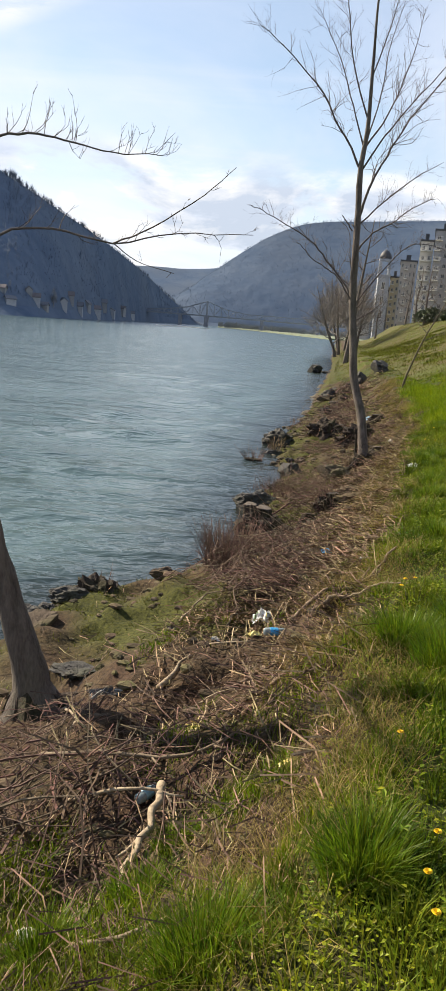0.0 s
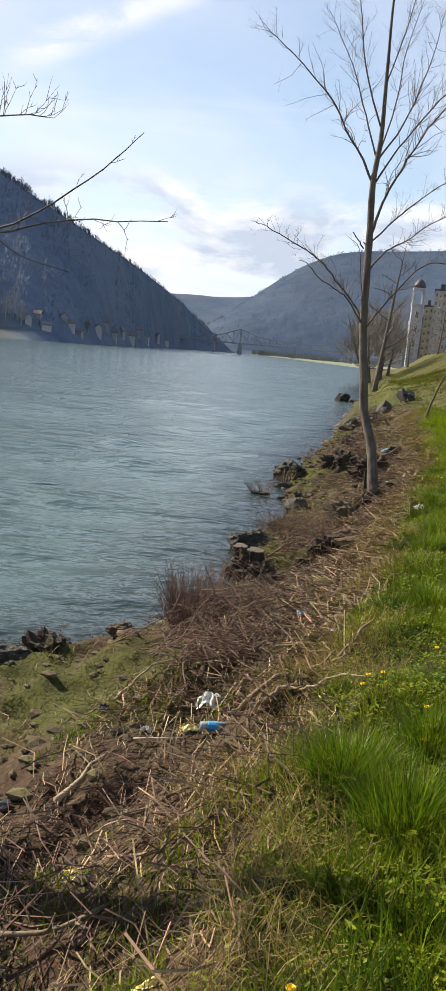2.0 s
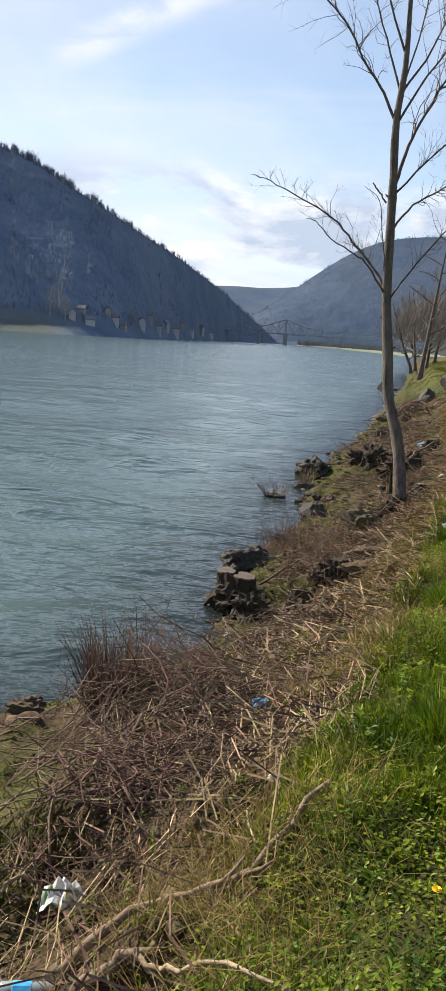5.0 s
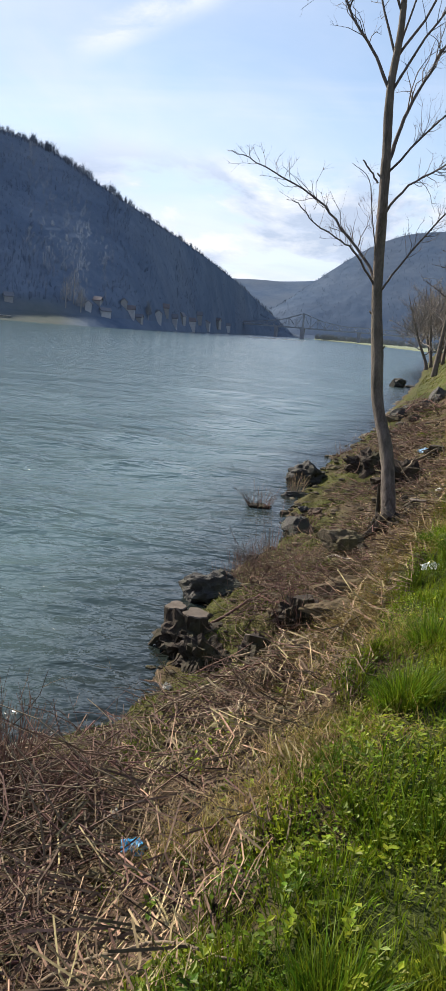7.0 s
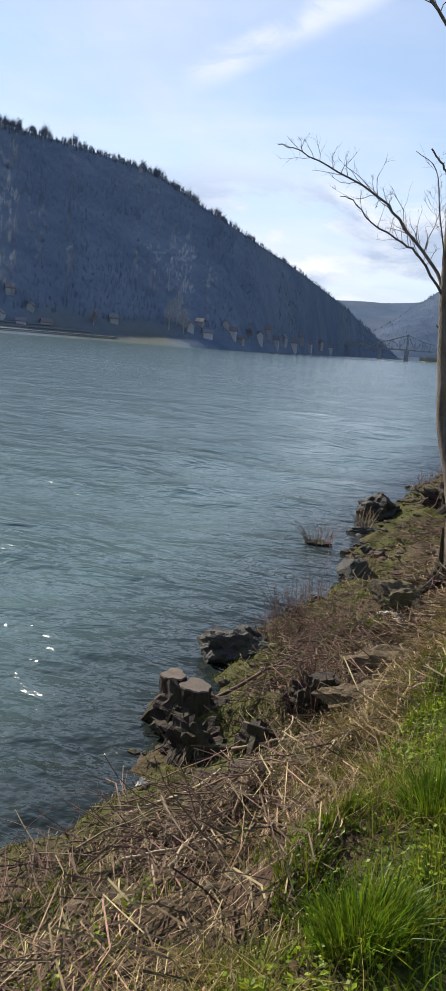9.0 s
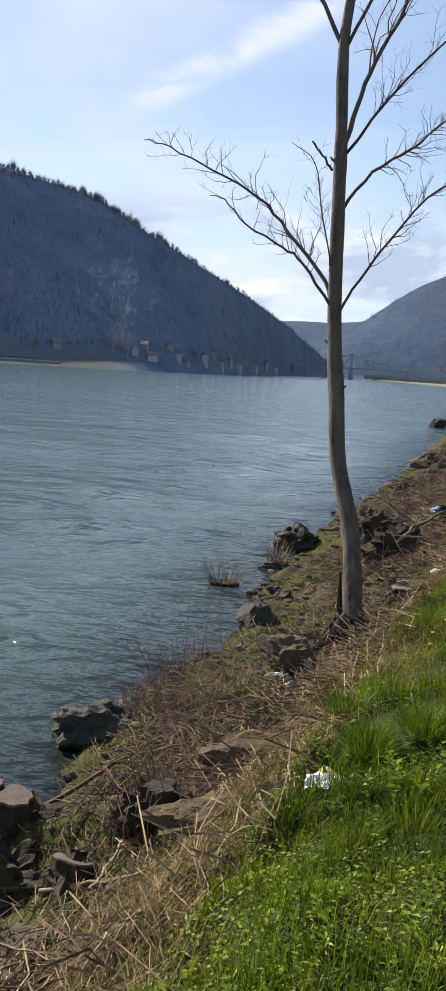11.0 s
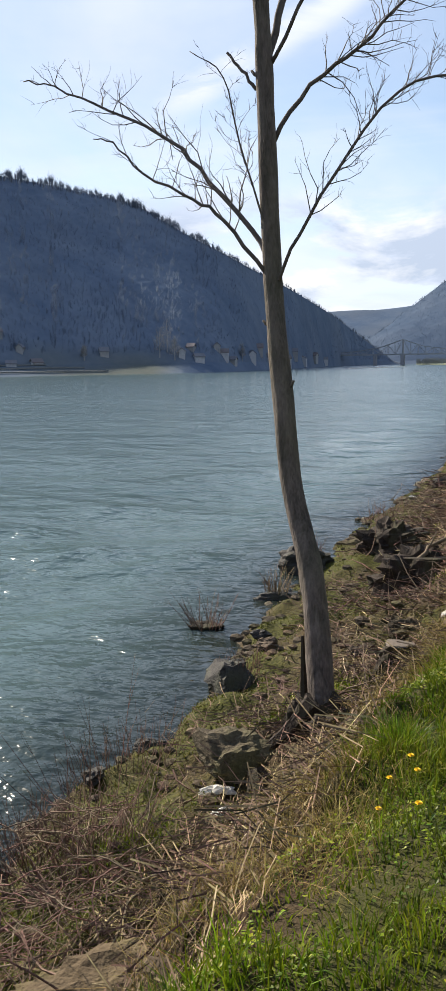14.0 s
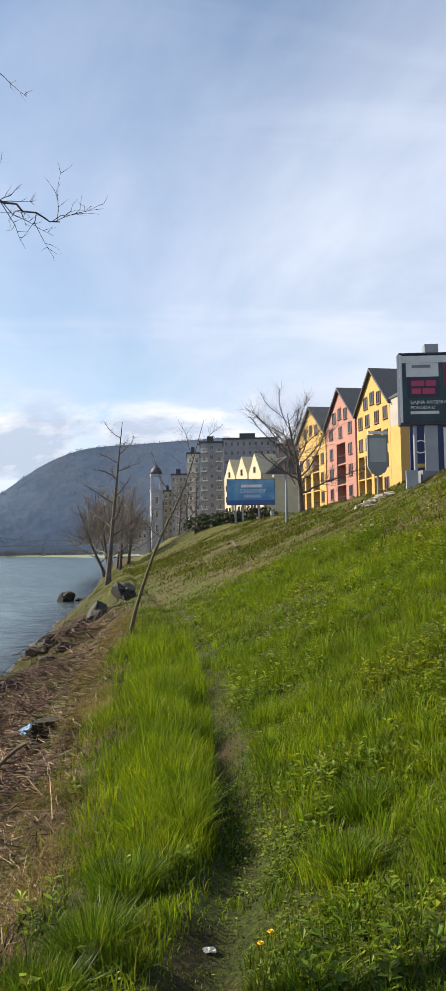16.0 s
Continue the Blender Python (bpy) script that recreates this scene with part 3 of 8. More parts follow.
def make_ground():
    s = spread((-3000, -600, 600), (-600, -150, 150), (-150, -30, 30), (-30, -6, 6), (-6, -0.8, 0.6), (-0.8, 5.4, 0.07), (5.4, 9, 0.18),
               (9, 18, 0.45), (18, 36, 1.2), (36, 70, 4), (70, 200, 20), (200, 3001, 400))
    y = spread((-500, -40, 60), (-40, -5, 2.5), (-5, -1, 0.4), (-1, 34, 0.07), (34, 60, 0.35), (60, 150, 2), (150, 500, 20), (500, 3001, 250))
    S, Y = np.meshgrid(s, y)
    X = S + lerp_table(WATER, Y)
    Z = land(X, Y)
    co = np.stack([X, Y, Z], -1).reshape(-1, 3)
    nx, ny = len(s), len(y)
    i = (np.arange(ny - 1)[:, None] * nx + np.arange(nx - 1)[None]).ravel()
    me = big_mesh("ground", co, np.stack([i, i + 1, i + nx + 1, i + nx], 1), GROUND, True)
    e = (X - lerp_table(EDGE, Y)).ravel()
    f = (X - lerp_table(WATER, Y)).ravel()
    x, yy = X.ravel(), Y.ravel()
    wob = 0.25 * lumps(x, yy, 0.9, 11) + 0.12 * lumps(x, yy, 0.3, 12)
    far = np.clip((yy - 30) / 14, 0, 1)
    layers = {
        "turf": np.clip((e + wob + 0.1 + 1.8 * np.clip((yy - 38) / 14, 0, 1)) / 0.35, 0, 1),
        "moss": np.clip(0.8 + 0.35 * np.clip((yy - 12) / 3, 0, 1) + 0.6 * np.clip(1 - np.abs(yy - 7.6) / 2.2, 0, 1) - f / 2.4 + 0.9 * lumps(x, yy, 0.8, 13) + 0.3 * lumps(x, yy, 0.25, 14), 0, 1) * np.clip(f / 0.15, 0, 1) * np.clip((yy - 5.5 + 0.8 * lumps(x, yy, 0.7, 75)) / 1.0, 0.12, 1),
        "meadow": np.clip((e - 2.2 + 2.0 * lumps(x, yy, 2.5, 15)) / 2.5 + far * 1.5, 0, 1) * np.clip((e + wob + 0.1 + 1.8 * np.clip((yy - 38) / 14, 0, 1)) / 0.6, 0, 1),
        "path": np.clip(1 - np.abs(e - path_e(yy) + 0.06 * lumps(x, yy, 1.3, 16)) / 0.13, 0, 1) * np.clip(0.25 + 0.6 * lumps(x, yy, 0.6, 17), 0, 1) * np.clip((25 - yy) / 4, 0, 1),
        "bed": np.clip(-f / 0.15, 0, 1),
    }
    for name, values in layers.items():
        me.attributes.new(name, "FLOAT", "POINT").data.foreach_set("value", values.astype(np.float32))
    return tagged(new("ground", me), "river bank of brown soil, straw and moss under a grassy slope", "ground", kind="structure")


make_ground()


def make_water():
    """The river as one sheet of small waves, finest by the bank."""
    az = np.radians(np.concatenate([np.arange(-250, -120, 10), np.arange(-120, 20, 0.27), np.arange(20, 111, 10)]))
    r = 2.0 * np.exp(np.arange(0, math.log(2300), 0.0145))
    A, R = np.meshgrid(az, r)
    X, Y = 2.0 + R * np.sin(A), 6.0 + R * np.cos(A)
    Z = np.zeros_like(X)
    cell = R * 0.0145
    calm = 0.55 + 0.6 * np.clip(lumps(X, Y, 14, 85) + 0.4, 0, 1)
    shore = np.clip((lerp_table(WATER, Y) - X) / 4.0, 0.15, 1)
    for k, size in enumerate((0.28, 0.55, 1.1, 2.2, 4.5, 9.0)):
        w = np.clip(size / (2.2 * cell) - 0.6, 0, 1) * np.clip(2.6 - size / (cell * 8 + 1.0), 0, 1)
        q = radians(8 + 9 * (k % 3))
        u, v = X * math.cos(q) + Y * math.sin(q), Y * math.cos(q) - X * math.sin(q)
        Z += w * WAVE * min(size, 2.4) * calm * shore * (lumps(u / 1.7, v, size, 86 + k) - 0.5 * np.abs(lumps(u / 1.7, v, size * 0.8, 96 + k)))
    co = np.stack([X, Y, Z], -1).reshape(-1, 3)
    n = len(az)
    i = (np.arange(len(r) - 1)[:, None] * n + np.arange(n - 1)[None]).ravel()
    me = big_mesh("water", co, np.stack([i, i + n, i + n + 1, i + 1], 1), WATERMAT, True)
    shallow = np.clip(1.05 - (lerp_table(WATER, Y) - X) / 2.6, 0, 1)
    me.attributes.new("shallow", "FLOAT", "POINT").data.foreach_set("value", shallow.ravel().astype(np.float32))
    return tagged(new("water", me), "wide grey-blue river with small ripples", "water", kind="structure")


WAVE = 0.050
make_water()

EYE0 = Vector((2.6, 6.5, 3.3))
LEFT_SHORE = ((-120, 230), (-60, 265), (-34, 285), (-26, 305), (-20, 315), (-17, 345), (-13, 480), (-9.5, 780), (-7.5, 860), (-5.5, 900))
LEFT_RISE = 640
LEFT_RIDGE = ((-120, 0.18), (-90, 0.20), (-60, 0.222), (-45, 0.222), (-34.5, 0.213), (-30.6, 0.204), (-24.2, 0.182), (-20.6, 0.147), (-18, 0.123), (-14.5, 0.090),
              (-11.9, 0.064), (-9.27, 0.030), (-7.5, 0.004), (-6.2, -0.008), (-5.5, -0.008))


def hill_point(az, t, shore, ridge, rise, seed, plain_part=0.14, behind=300.0):
    d0, e = [sum(lerp_table(tab, az + 0.5 * k) for k in range(-3, 4)) / 7 for tab in (shore, ridge)]
    d1 = d0 + 30 + rise * np.maximum(e, 0.0)
    top = 3.3 + e * d1
    up = np.clip((t - plain_part) / (1 - plain_part), 0, 1)
    d = np.where(t <= 1, d0 + (d1 - d0) * t, d1 + (t - 1) * behind)
    z = np.where(t <= 1, -0.6 + np.minimum(t / plain_part, 1) * np.minimum(4.5, np.maximum(top, 0.3) * 0.4) + np.maximum(top - 4.0, 0) * up ** 0.92, top - (t - 1) * behind * 0.25)
    a = np.radians(az)
    x, y = EYE0.x + d * np.sin(a), EYE0.y + d * np.cos(a)
    z = z + (0.25 if seed == 31 else 0.8) * np.clip(up, 0, 1) * np.clip(1.15 - t, 0, 1) * np.minimum(top * 0.12, 12) * (lumps(x, y, 90, seed) + 0.4 * lumps(x, y, 35, seed + 1))
    return x, y, z


def make_hill(name, azs, shore, ridge, rise, mat, label, seed, plain_part=0.14, rows=40, canopy=0.0, grain=1.0):
    ts = np.concatenate([np.linspace(0, 1, rows), np.array([1.05, 1.3, 1.8])])
    A, T = np.meshgrid(azs, ts)
    X, Y, Z = hill_point(A, T, shore, ridge, rise, seed, plain_part)
    Z = Z + np.clip((T - plain_part) * 12, 0, 1) * np.clip((1.04 - T) * 8, 0.25, 1) * canopy * (0.9 * lumps(X, Y, 7 * grain, 3) + 0.55 * lumps(X, Y, 3.4 * grain, 4) + 0.35 * lumps(X, Y, 1.7 * grain, 6) + 1.6 * lumps(X, Y, 30 * grain, 5))
    n = len(azs)
    i = (np.arange(len(ts) - 1)[:, None] * n + np.arange(n - 1)[None]).ravel()
    me = big_mesh(name, np.stack([X, Y, Z], -1).reshape(-1, 3), np.stack([i, i + 1, i + n + 1, i + n], 1), mat, True)
    field = np.clip((0.21 + 0.06 * lumps(X, Y, 60, 71) - T) / 0.05, 0, 1) * np.clip((-22.5 - A + 3 * lumps(X, Y, 40, 72)) / 3, 0, 1) * np.clip(0.6 + 0.8 * lumps(X, Y, 25, 73), 0, 1)
    me.attributes.new("field", "FLOAT", "POINT").data.foreach_set("value", field.ravel().astype(np.float32))
    return tagged(new(name, me), label, "hill", kind="structure")


def make_woods(name, count, azr, shore, ridge, rise, tall, label, seed, tmin=0.2, crest_share=0.0, plain_part=0.14, hill_seed=21, mat=None):
    """Bare trees on a hillside, each a forked trunk with a fan of branches."""
    rng = np.random.default_rng(seed)
    az, t = rng.uniform(*azr, count), rng.uniform(tmin, 1.0, count)
    on_crest = rng.uniform(0, 1, count) < crest_share
    t = np.where(on_crest, rng.uniform(0.97, 1.02, count), t)
    x, y, z = hill_point(az, t, shore, ridge, rise, hill_seed, plain_part)
    h = rng.uniform(0.55, 1.15, count) * tall * (np.interp(az, (-26, -22, -17), (1.0, 0.75, 0.6)) if hill_seed == 21 else 1.0) * (0.75 + 0.35 * lumps(az * 9, az * 0, 4.0, 5))
    co, fs, at = [], [], 0
    lots = [(0.0, 0.0, 1.0, 0.016)] + [(q_, rng.uniform(-0.30, 0.30), min(1.05, q_ + rng.uniform(0.15, 0.4)), 0.012) for q_ in rng.uniform(0.08, 0.8, 18)]
    ax, ay = np.cos(np.radians(az)), -np.sin(np.radians(az))
    for lo, side, hi, w in lots:
        s = side * rng.uniform(0.5, 1.4, count) * h
        p0 = np.stack([x - ax * w * h, y - ay * w * h, z + lo * h - 0.5], 1)
        p1 = np.stack([x + ax * w * h, y + ay * w * h, z + lo * h - 0.5], 1)
        p2 = np.stack([x + ax * s, y + ay * s, z + hi * h * rng.uniform(0.85, 1.1, count)], 1)
        co.append(np.stack([p0, p1, p2], 1).reshape(-1, 3))
        fs.append(np.arange(count * 3).reshape(-1, 3))
    return stuff(name, list(zip(co, fs)), mat or WOODTREE, label, "woods")


# The hills' blue haze comes from their material colours alone.
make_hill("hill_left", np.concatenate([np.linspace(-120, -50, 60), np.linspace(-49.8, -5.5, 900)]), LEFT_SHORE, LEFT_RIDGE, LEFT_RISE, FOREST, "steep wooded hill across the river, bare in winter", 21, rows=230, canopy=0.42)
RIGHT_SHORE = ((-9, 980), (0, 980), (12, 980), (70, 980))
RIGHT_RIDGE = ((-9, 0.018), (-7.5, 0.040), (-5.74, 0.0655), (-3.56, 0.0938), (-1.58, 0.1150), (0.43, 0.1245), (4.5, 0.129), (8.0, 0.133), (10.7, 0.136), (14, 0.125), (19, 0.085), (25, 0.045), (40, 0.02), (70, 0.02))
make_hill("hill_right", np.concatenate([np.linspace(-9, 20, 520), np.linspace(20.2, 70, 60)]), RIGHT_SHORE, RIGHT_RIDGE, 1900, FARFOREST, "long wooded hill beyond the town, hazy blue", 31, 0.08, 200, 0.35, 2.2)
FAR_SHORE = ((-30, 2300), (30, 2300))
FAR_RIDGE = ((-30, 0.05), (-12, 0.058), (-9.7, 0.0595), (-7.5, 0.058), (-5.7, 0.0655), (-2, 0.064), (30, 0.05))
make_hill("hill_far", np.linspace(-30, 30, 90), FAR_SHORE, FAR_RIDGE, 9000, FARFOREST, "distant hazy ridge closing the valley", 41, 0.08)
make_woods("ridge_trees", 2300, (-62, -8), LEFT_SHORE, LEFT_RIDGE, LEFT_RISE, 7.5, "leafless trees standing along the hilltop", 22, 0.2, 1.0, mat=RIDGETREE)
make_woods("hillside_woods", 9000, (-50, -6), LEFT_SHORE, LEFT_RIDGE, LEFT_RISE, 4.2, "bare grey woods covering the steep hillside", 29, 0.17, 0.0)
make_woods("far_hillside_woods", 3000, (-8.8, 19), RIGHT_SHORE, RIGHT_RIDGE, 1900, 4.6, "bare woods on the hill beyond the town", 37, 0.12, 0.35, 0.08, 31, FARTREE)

# ---- vegetation on the bank and the slope ----
def scatter(rng, n, x_of, y0, y1, e0, e1, keep):
    """n places with y in a stretch and e metres inland of the grass edge, thinned by keep."""
    y = rng.uniform(y0, y1, n)
    e = rng.uniform(e0, e1, n)
    x = lerp_table(EDGE, y) + e
    k = rng.uniform(0, 1, n) < keep(x, y, e)
    return x[k], y[k], e[k]


def make_lawn():
    rng = np.random.default_rng(5)
    lots, tall_lots, turf_lots = [], [], []
    # short turf on the shelf and the foot of the slope, nearest part
    for y0, y1, n, w in ((-4, 0.8, 30000, 0.008), (0.8, 8, 150000, 0.0056), (8, 16, 150000, 0.0060), (16, 23, 100000, 0.0075), (23, 36, 70000, 0.012)):
        x, y, e = scatter(rng, n, None, y0, y1, -0.45, 6.0 if y0 < 16 else 5.2, lambda x, y, e: np.clip((e + 0.4 + 0.35 * lumps(x, y, 0.7, 51)) / 0.5, 0, 1)
                          * (0.5 + 0.5 * np.clip(lumps(x, y, 0.4, 52) + 0.6, 0, 1)) * np.where((np.abs(e - path_e(y)) < 0.17) & (y > 12), 0.7, 1) * np.clip(1.25 - e / 7, 0.2, 1))
        h = (0.035 + 0.08 * rng.uniform(0, 1, len(x)) ** 1.5) * (0.7 + 1.7 * np.clip(lumps(x, y, 0.36, 53) + 0.1, 0, 1)) * np.where(np.abs(e - path_e(y)) < 0.2, 0.5, 1)
        lots.append(blades(x, y, land(x, y) - 0.008, h, rng.uniform(0.7, 1.3, len(x)) * w, rng.uniform(0.1, 0.9, len(x)), rng))
    # a patch of grass on the near bank
    y = rng.uniform(0.5, 3.3, 26000)
    x = rng.uniform(-0.9, 0.75, 26000)
    k = rng.uniform(0, 1, 26000) < np.clip(0.35 + 1.1 * lumps(x, y, 0.6, 63) - 0.5 * (y - 2.2), 0, 1)
    x, y = x[k], y[k]
    lots.append(blades(x, y, land(x, y) - 0.008, rng.uniform(0.05, 0.17, len(x)), rng.uniform(0.004, 0.008, len(x)), rng.uniform(0.1, 0.9, len(x)), rng))
    # sprouts of green between the dead stems on the bank
    x, y, e = scatter(rng, 90000, None, 3.0, 32, -1.9, -0.2, lambda x, y, e: np.clip(-0.25 + 1.5 * lumps(x, y, 0.55, 77) + 0.5 * lumps(x, y, 0.18, 78), 0, 1))
    lots.append(blades(x, y, land(x, y) - 0.008, rng.uniform(0.03, 0.11, len(x)), rng.uniform(0.004, 0.008, len(x)), rng.uniform(0.2, 1.0, len(x)), rng))
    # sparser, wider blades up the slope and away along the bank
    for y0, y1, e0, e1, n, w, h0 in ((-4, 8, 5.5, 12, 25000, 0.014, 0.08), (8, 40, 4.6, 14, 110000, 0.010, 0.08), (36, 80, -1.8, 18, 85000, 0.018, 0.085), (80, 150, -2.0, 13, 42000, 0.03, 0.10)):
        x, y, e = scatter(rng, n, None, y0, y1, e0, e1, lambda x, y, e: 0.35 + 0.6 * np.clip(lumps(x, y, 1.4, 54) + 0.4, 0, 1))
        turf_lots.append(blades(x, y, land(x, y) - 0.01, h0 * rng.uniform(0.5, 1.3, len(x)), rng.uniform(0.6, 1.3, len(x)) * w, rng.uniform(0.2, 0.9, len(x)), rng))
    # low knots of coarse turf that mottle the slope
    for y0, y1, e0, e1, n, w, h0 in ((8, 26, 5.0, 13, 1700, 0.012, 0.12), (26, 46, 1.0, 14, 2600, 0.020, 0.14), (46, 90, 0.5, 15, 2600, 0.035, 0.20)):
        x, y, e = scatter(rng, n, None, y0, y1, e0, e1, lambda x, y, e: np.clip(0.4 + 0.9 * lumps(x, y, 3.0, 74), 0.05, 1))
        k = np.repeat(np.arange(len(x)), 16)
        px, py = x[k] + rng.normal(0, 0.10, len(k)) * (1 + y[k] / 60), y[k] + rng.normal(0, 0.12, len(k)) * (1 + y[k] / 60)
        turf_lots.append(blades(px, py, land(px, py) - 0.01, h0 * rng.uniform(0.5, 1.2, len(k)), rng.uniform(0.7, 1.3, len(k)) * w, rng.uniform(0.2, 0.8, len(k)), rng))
    # long grass beside the trodden path
    for y0, y1, e0, e1, n, w, h0 in ((14.6, 24, -0.15, 1.35, 50000, 0.0055, 0.36), (24, 36, 0.1, 1.5, 17000, 0.010, 0.40), (14.8, 27, 1.65, 4.9, 60000, 0.006, 0.22), (27, 36, 1.8, 5.5, 24000, 0.010, 0.24)):
        x, y, e = scatter(rng, n, None, y0, y1, e0, e1, lambda x, y, e: np.where(e < 1.5, np.clip((y - 14.6) / 2.5, 0, 1) * np.clip(0.6 + 1.2 * lumps(x, y, 0.5, 55) + 0.5 * np.clip(1 - (path_e(y) - e) / 0.4, 0, 1), 0.06, 1) * np.clip((path_e(y) - 0.1 - e) / 0.06, 0, 1) * np.clip((e - 0.40 - 0.35 * lumps(x, y, 0.9, 67)) / 0.30, 0.03, 1),
                          np.clip(0.15 + 1.2 * lumps(x, y, 1.0, 56), 0, 1)) * np.clip((29.5 + 3.5 * lumps(x, y, 2.2, 68) - 0.5 * (e - 2.5) - y) / 4, 0.0, 1))
        h = h0 * rng.uniform(0.35, 1.15, len(x)) * np.clip(0.85 + 0.5 * lumps(x, y, 0.9, 64), 0.35, 1.3) * np.clip((37 - y) / 8, 0.3, 1) * np.where(e < 1.5, np.clip((y - 14.2) / 3, 0.35, 1), 1)
        tall_lots.append(blades(x, y, land(x, y) - 0.01, h, rng.uniform(0.7, 1.3, len(x)) * w, rng.uniform(0.05, 0.55, len(x)), rng, 0.5))
    # tussocks: blades in clumps that lean outwards, dark between
    for y0, y1, e0, e1, n, per, h0, w, spread_, thin_ in ((0.6, 8, -0.05, 2.6, 1000, 75, 0.12, 0.0050, 0.085, 0.5), (8, 16, -0.05, 3.0, 1150, 75, 0.12, 0.0052, 0.09, 0.5), (15, 24, 1.5, 6.0, 1000, 70, 0.21, 0.0062, 0.12, 0.5),
                                                          (24, 34, 1.5, 5.5, 520, 55, 0.22, 0.0095, 0.15, 0.5), (16.6, 29, 0.55, 0.98, 330, 95, 0.31, 0.0062, 0.09, 0.8), (17, 29, 0.1, 0.7, 130, 60, 0.24, 0.0062, 0.10, 0.5)):
        x, y, e = scatter(rng, int(n * 1.6), None, y0, y1, e0, e1, lambda x, y, e: np.clip(thin_ + 0.9 * lumps(x, y, 0.8, 69), 0.04, 1) * np.where((np.abs(e - path_e(y)) < 0.22) & (y > 12), 0.05, 1))
        m = len(x)
        size = rng.uniform(0.6, 1.3, m)
        k = np.repeat(np.arange(m), (per * size).astype(int))
        q, a = np.sqrt(rng.uniform(0, 1, len(k))), rng.uniform(0, 2 * math.pi, len(k))
        px, py = x[k] + q * np.cos(a) * spread_ * size[k], y[k] + q * np.sin(a) * spread_ * size[k]
        h = h0 * size[k] * rng.uniform(0.45, 1.1, len(k)) * (1.05 - 0.3 * q)
        co, fs = blades(px, py, land(px, py) - 0.01, h, rng.uniform(0.7, 1.3, len(k)) * w, rng.uniform(0.0, 0.25, len(k)), rng, 0.4)
        co = co.reshape(len(k), 5, 3)
        out = (0.15 + 0.75 * q) * rng.uniform(0.3, 1.0, len(k)) * h
        for i, s in enumerate((0, 0, 0.55, 0.55, 1)):
            co[:, i, 0] += np.cos(a) * out * s ** 1.8
            co[:, i, 1] += np.sin(a) * out * s ** 1.8
            co[:, i, 2] -= 0.35 * out * s * s
        (tall_lots if h0 > 0.2 else lots).append((co.reshape(-1, 3), fs))
    stuff("grass", lots, GRASS, "short green grass with yellowish patches", "grass")
    stuff("tall_grass", tall_lots, TALL, "long fresh grass on both sides of the trodden path", "grass")
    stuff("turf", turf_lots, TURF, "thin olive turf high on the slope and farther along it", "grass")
    # yellow-brown grass along the edge of the bank
    x, y, e = scatter(rng, 190000, None, 0.6, 36, -0.85, 0.45, lambda x, y, e: np.clip(1.15 - np.abs(e + 0.12) / 0.5, 0, 1) * np.clip(0.5 + 1.0 * lumps(x, y, 0.6, 57), 0, 1))
    dry = blades(x, y, land(x, y) - 0.01, rng.uniform(0.07, 0.27, len(x)), rng.uniform(0.002, 0.0048, len(x)), rng.uniform(0.5, 1.4, len(x)), rng, 0.5)
    # dead blades lying in patches on the slope
    x, y, e = scatter(rng, 90000, None, 9, 40, 3.4, 12.5, lambda x, y, e: np.clip(-0.1 + 0.9 * lumps(x, y, 2.4, 81) + 0.7 * lumps(x, y, 0.6, 82) + 0.05 * (e - 4), 0, 1))
    dead = blades(x, y, land(x, y) - 0.008, rng.uniform(0.03, 0.10, len(x)), rng.uniform(0.004, 0.009, len(x)) * (1 + y / 40), rng.uniform(0.8, 2.2, len(x)), rng, 0.5)
    stuff("dry_grass", [dry, dead], DRY, "withered yellow grass along the bank edge and in patches on the slope", "grass")
    # moss and low shoots on the wet bench
    n = 130000
    y = rng.uniform(2.0, 40, n)
    xw, xe = lerp_table(WATER, y), lerp_table(EDGE, y)
    f = rng.uniform(0.02, 0.95, n) ** 1.3
    x = xw + f * (xe - xw)
    k = rng.uniform(0, 1, n) < np.clip(0.85 + 0.5 * np.clip(1 - np.abs(y - 7.6) / 2.2, 0, 1) + 0.25 * np.clip((y - 12) / 3, 0, 1) - 1.1 * f + 0.9 * lumps(x, y, 0.8, 13) + 0.3 * lumps(x, y, 0.25, 14), 0, 1) * np.clip((y - 5.5 + 0.8 * lumps(x, y, 0.7, 75)) / 1.0, 0.08, 1) * np.clip(0.5 + 1.6 * lumps(x, y, 0.16, 76), 0.05, 1)
    x, y = x[k], y[k]
    low_moss = blades(x, y, land(x, y) - 0.006, rng.uniform(0.012, 0.065, len(x)), rng.uniform(0.005, 0.012, len(x)), rng.uniform(0.3, 1.2, len(x)), rng)
    stuff("moss", [low_moss], MOSSY, "olive moss and low shoots on the wet bank", "moss")


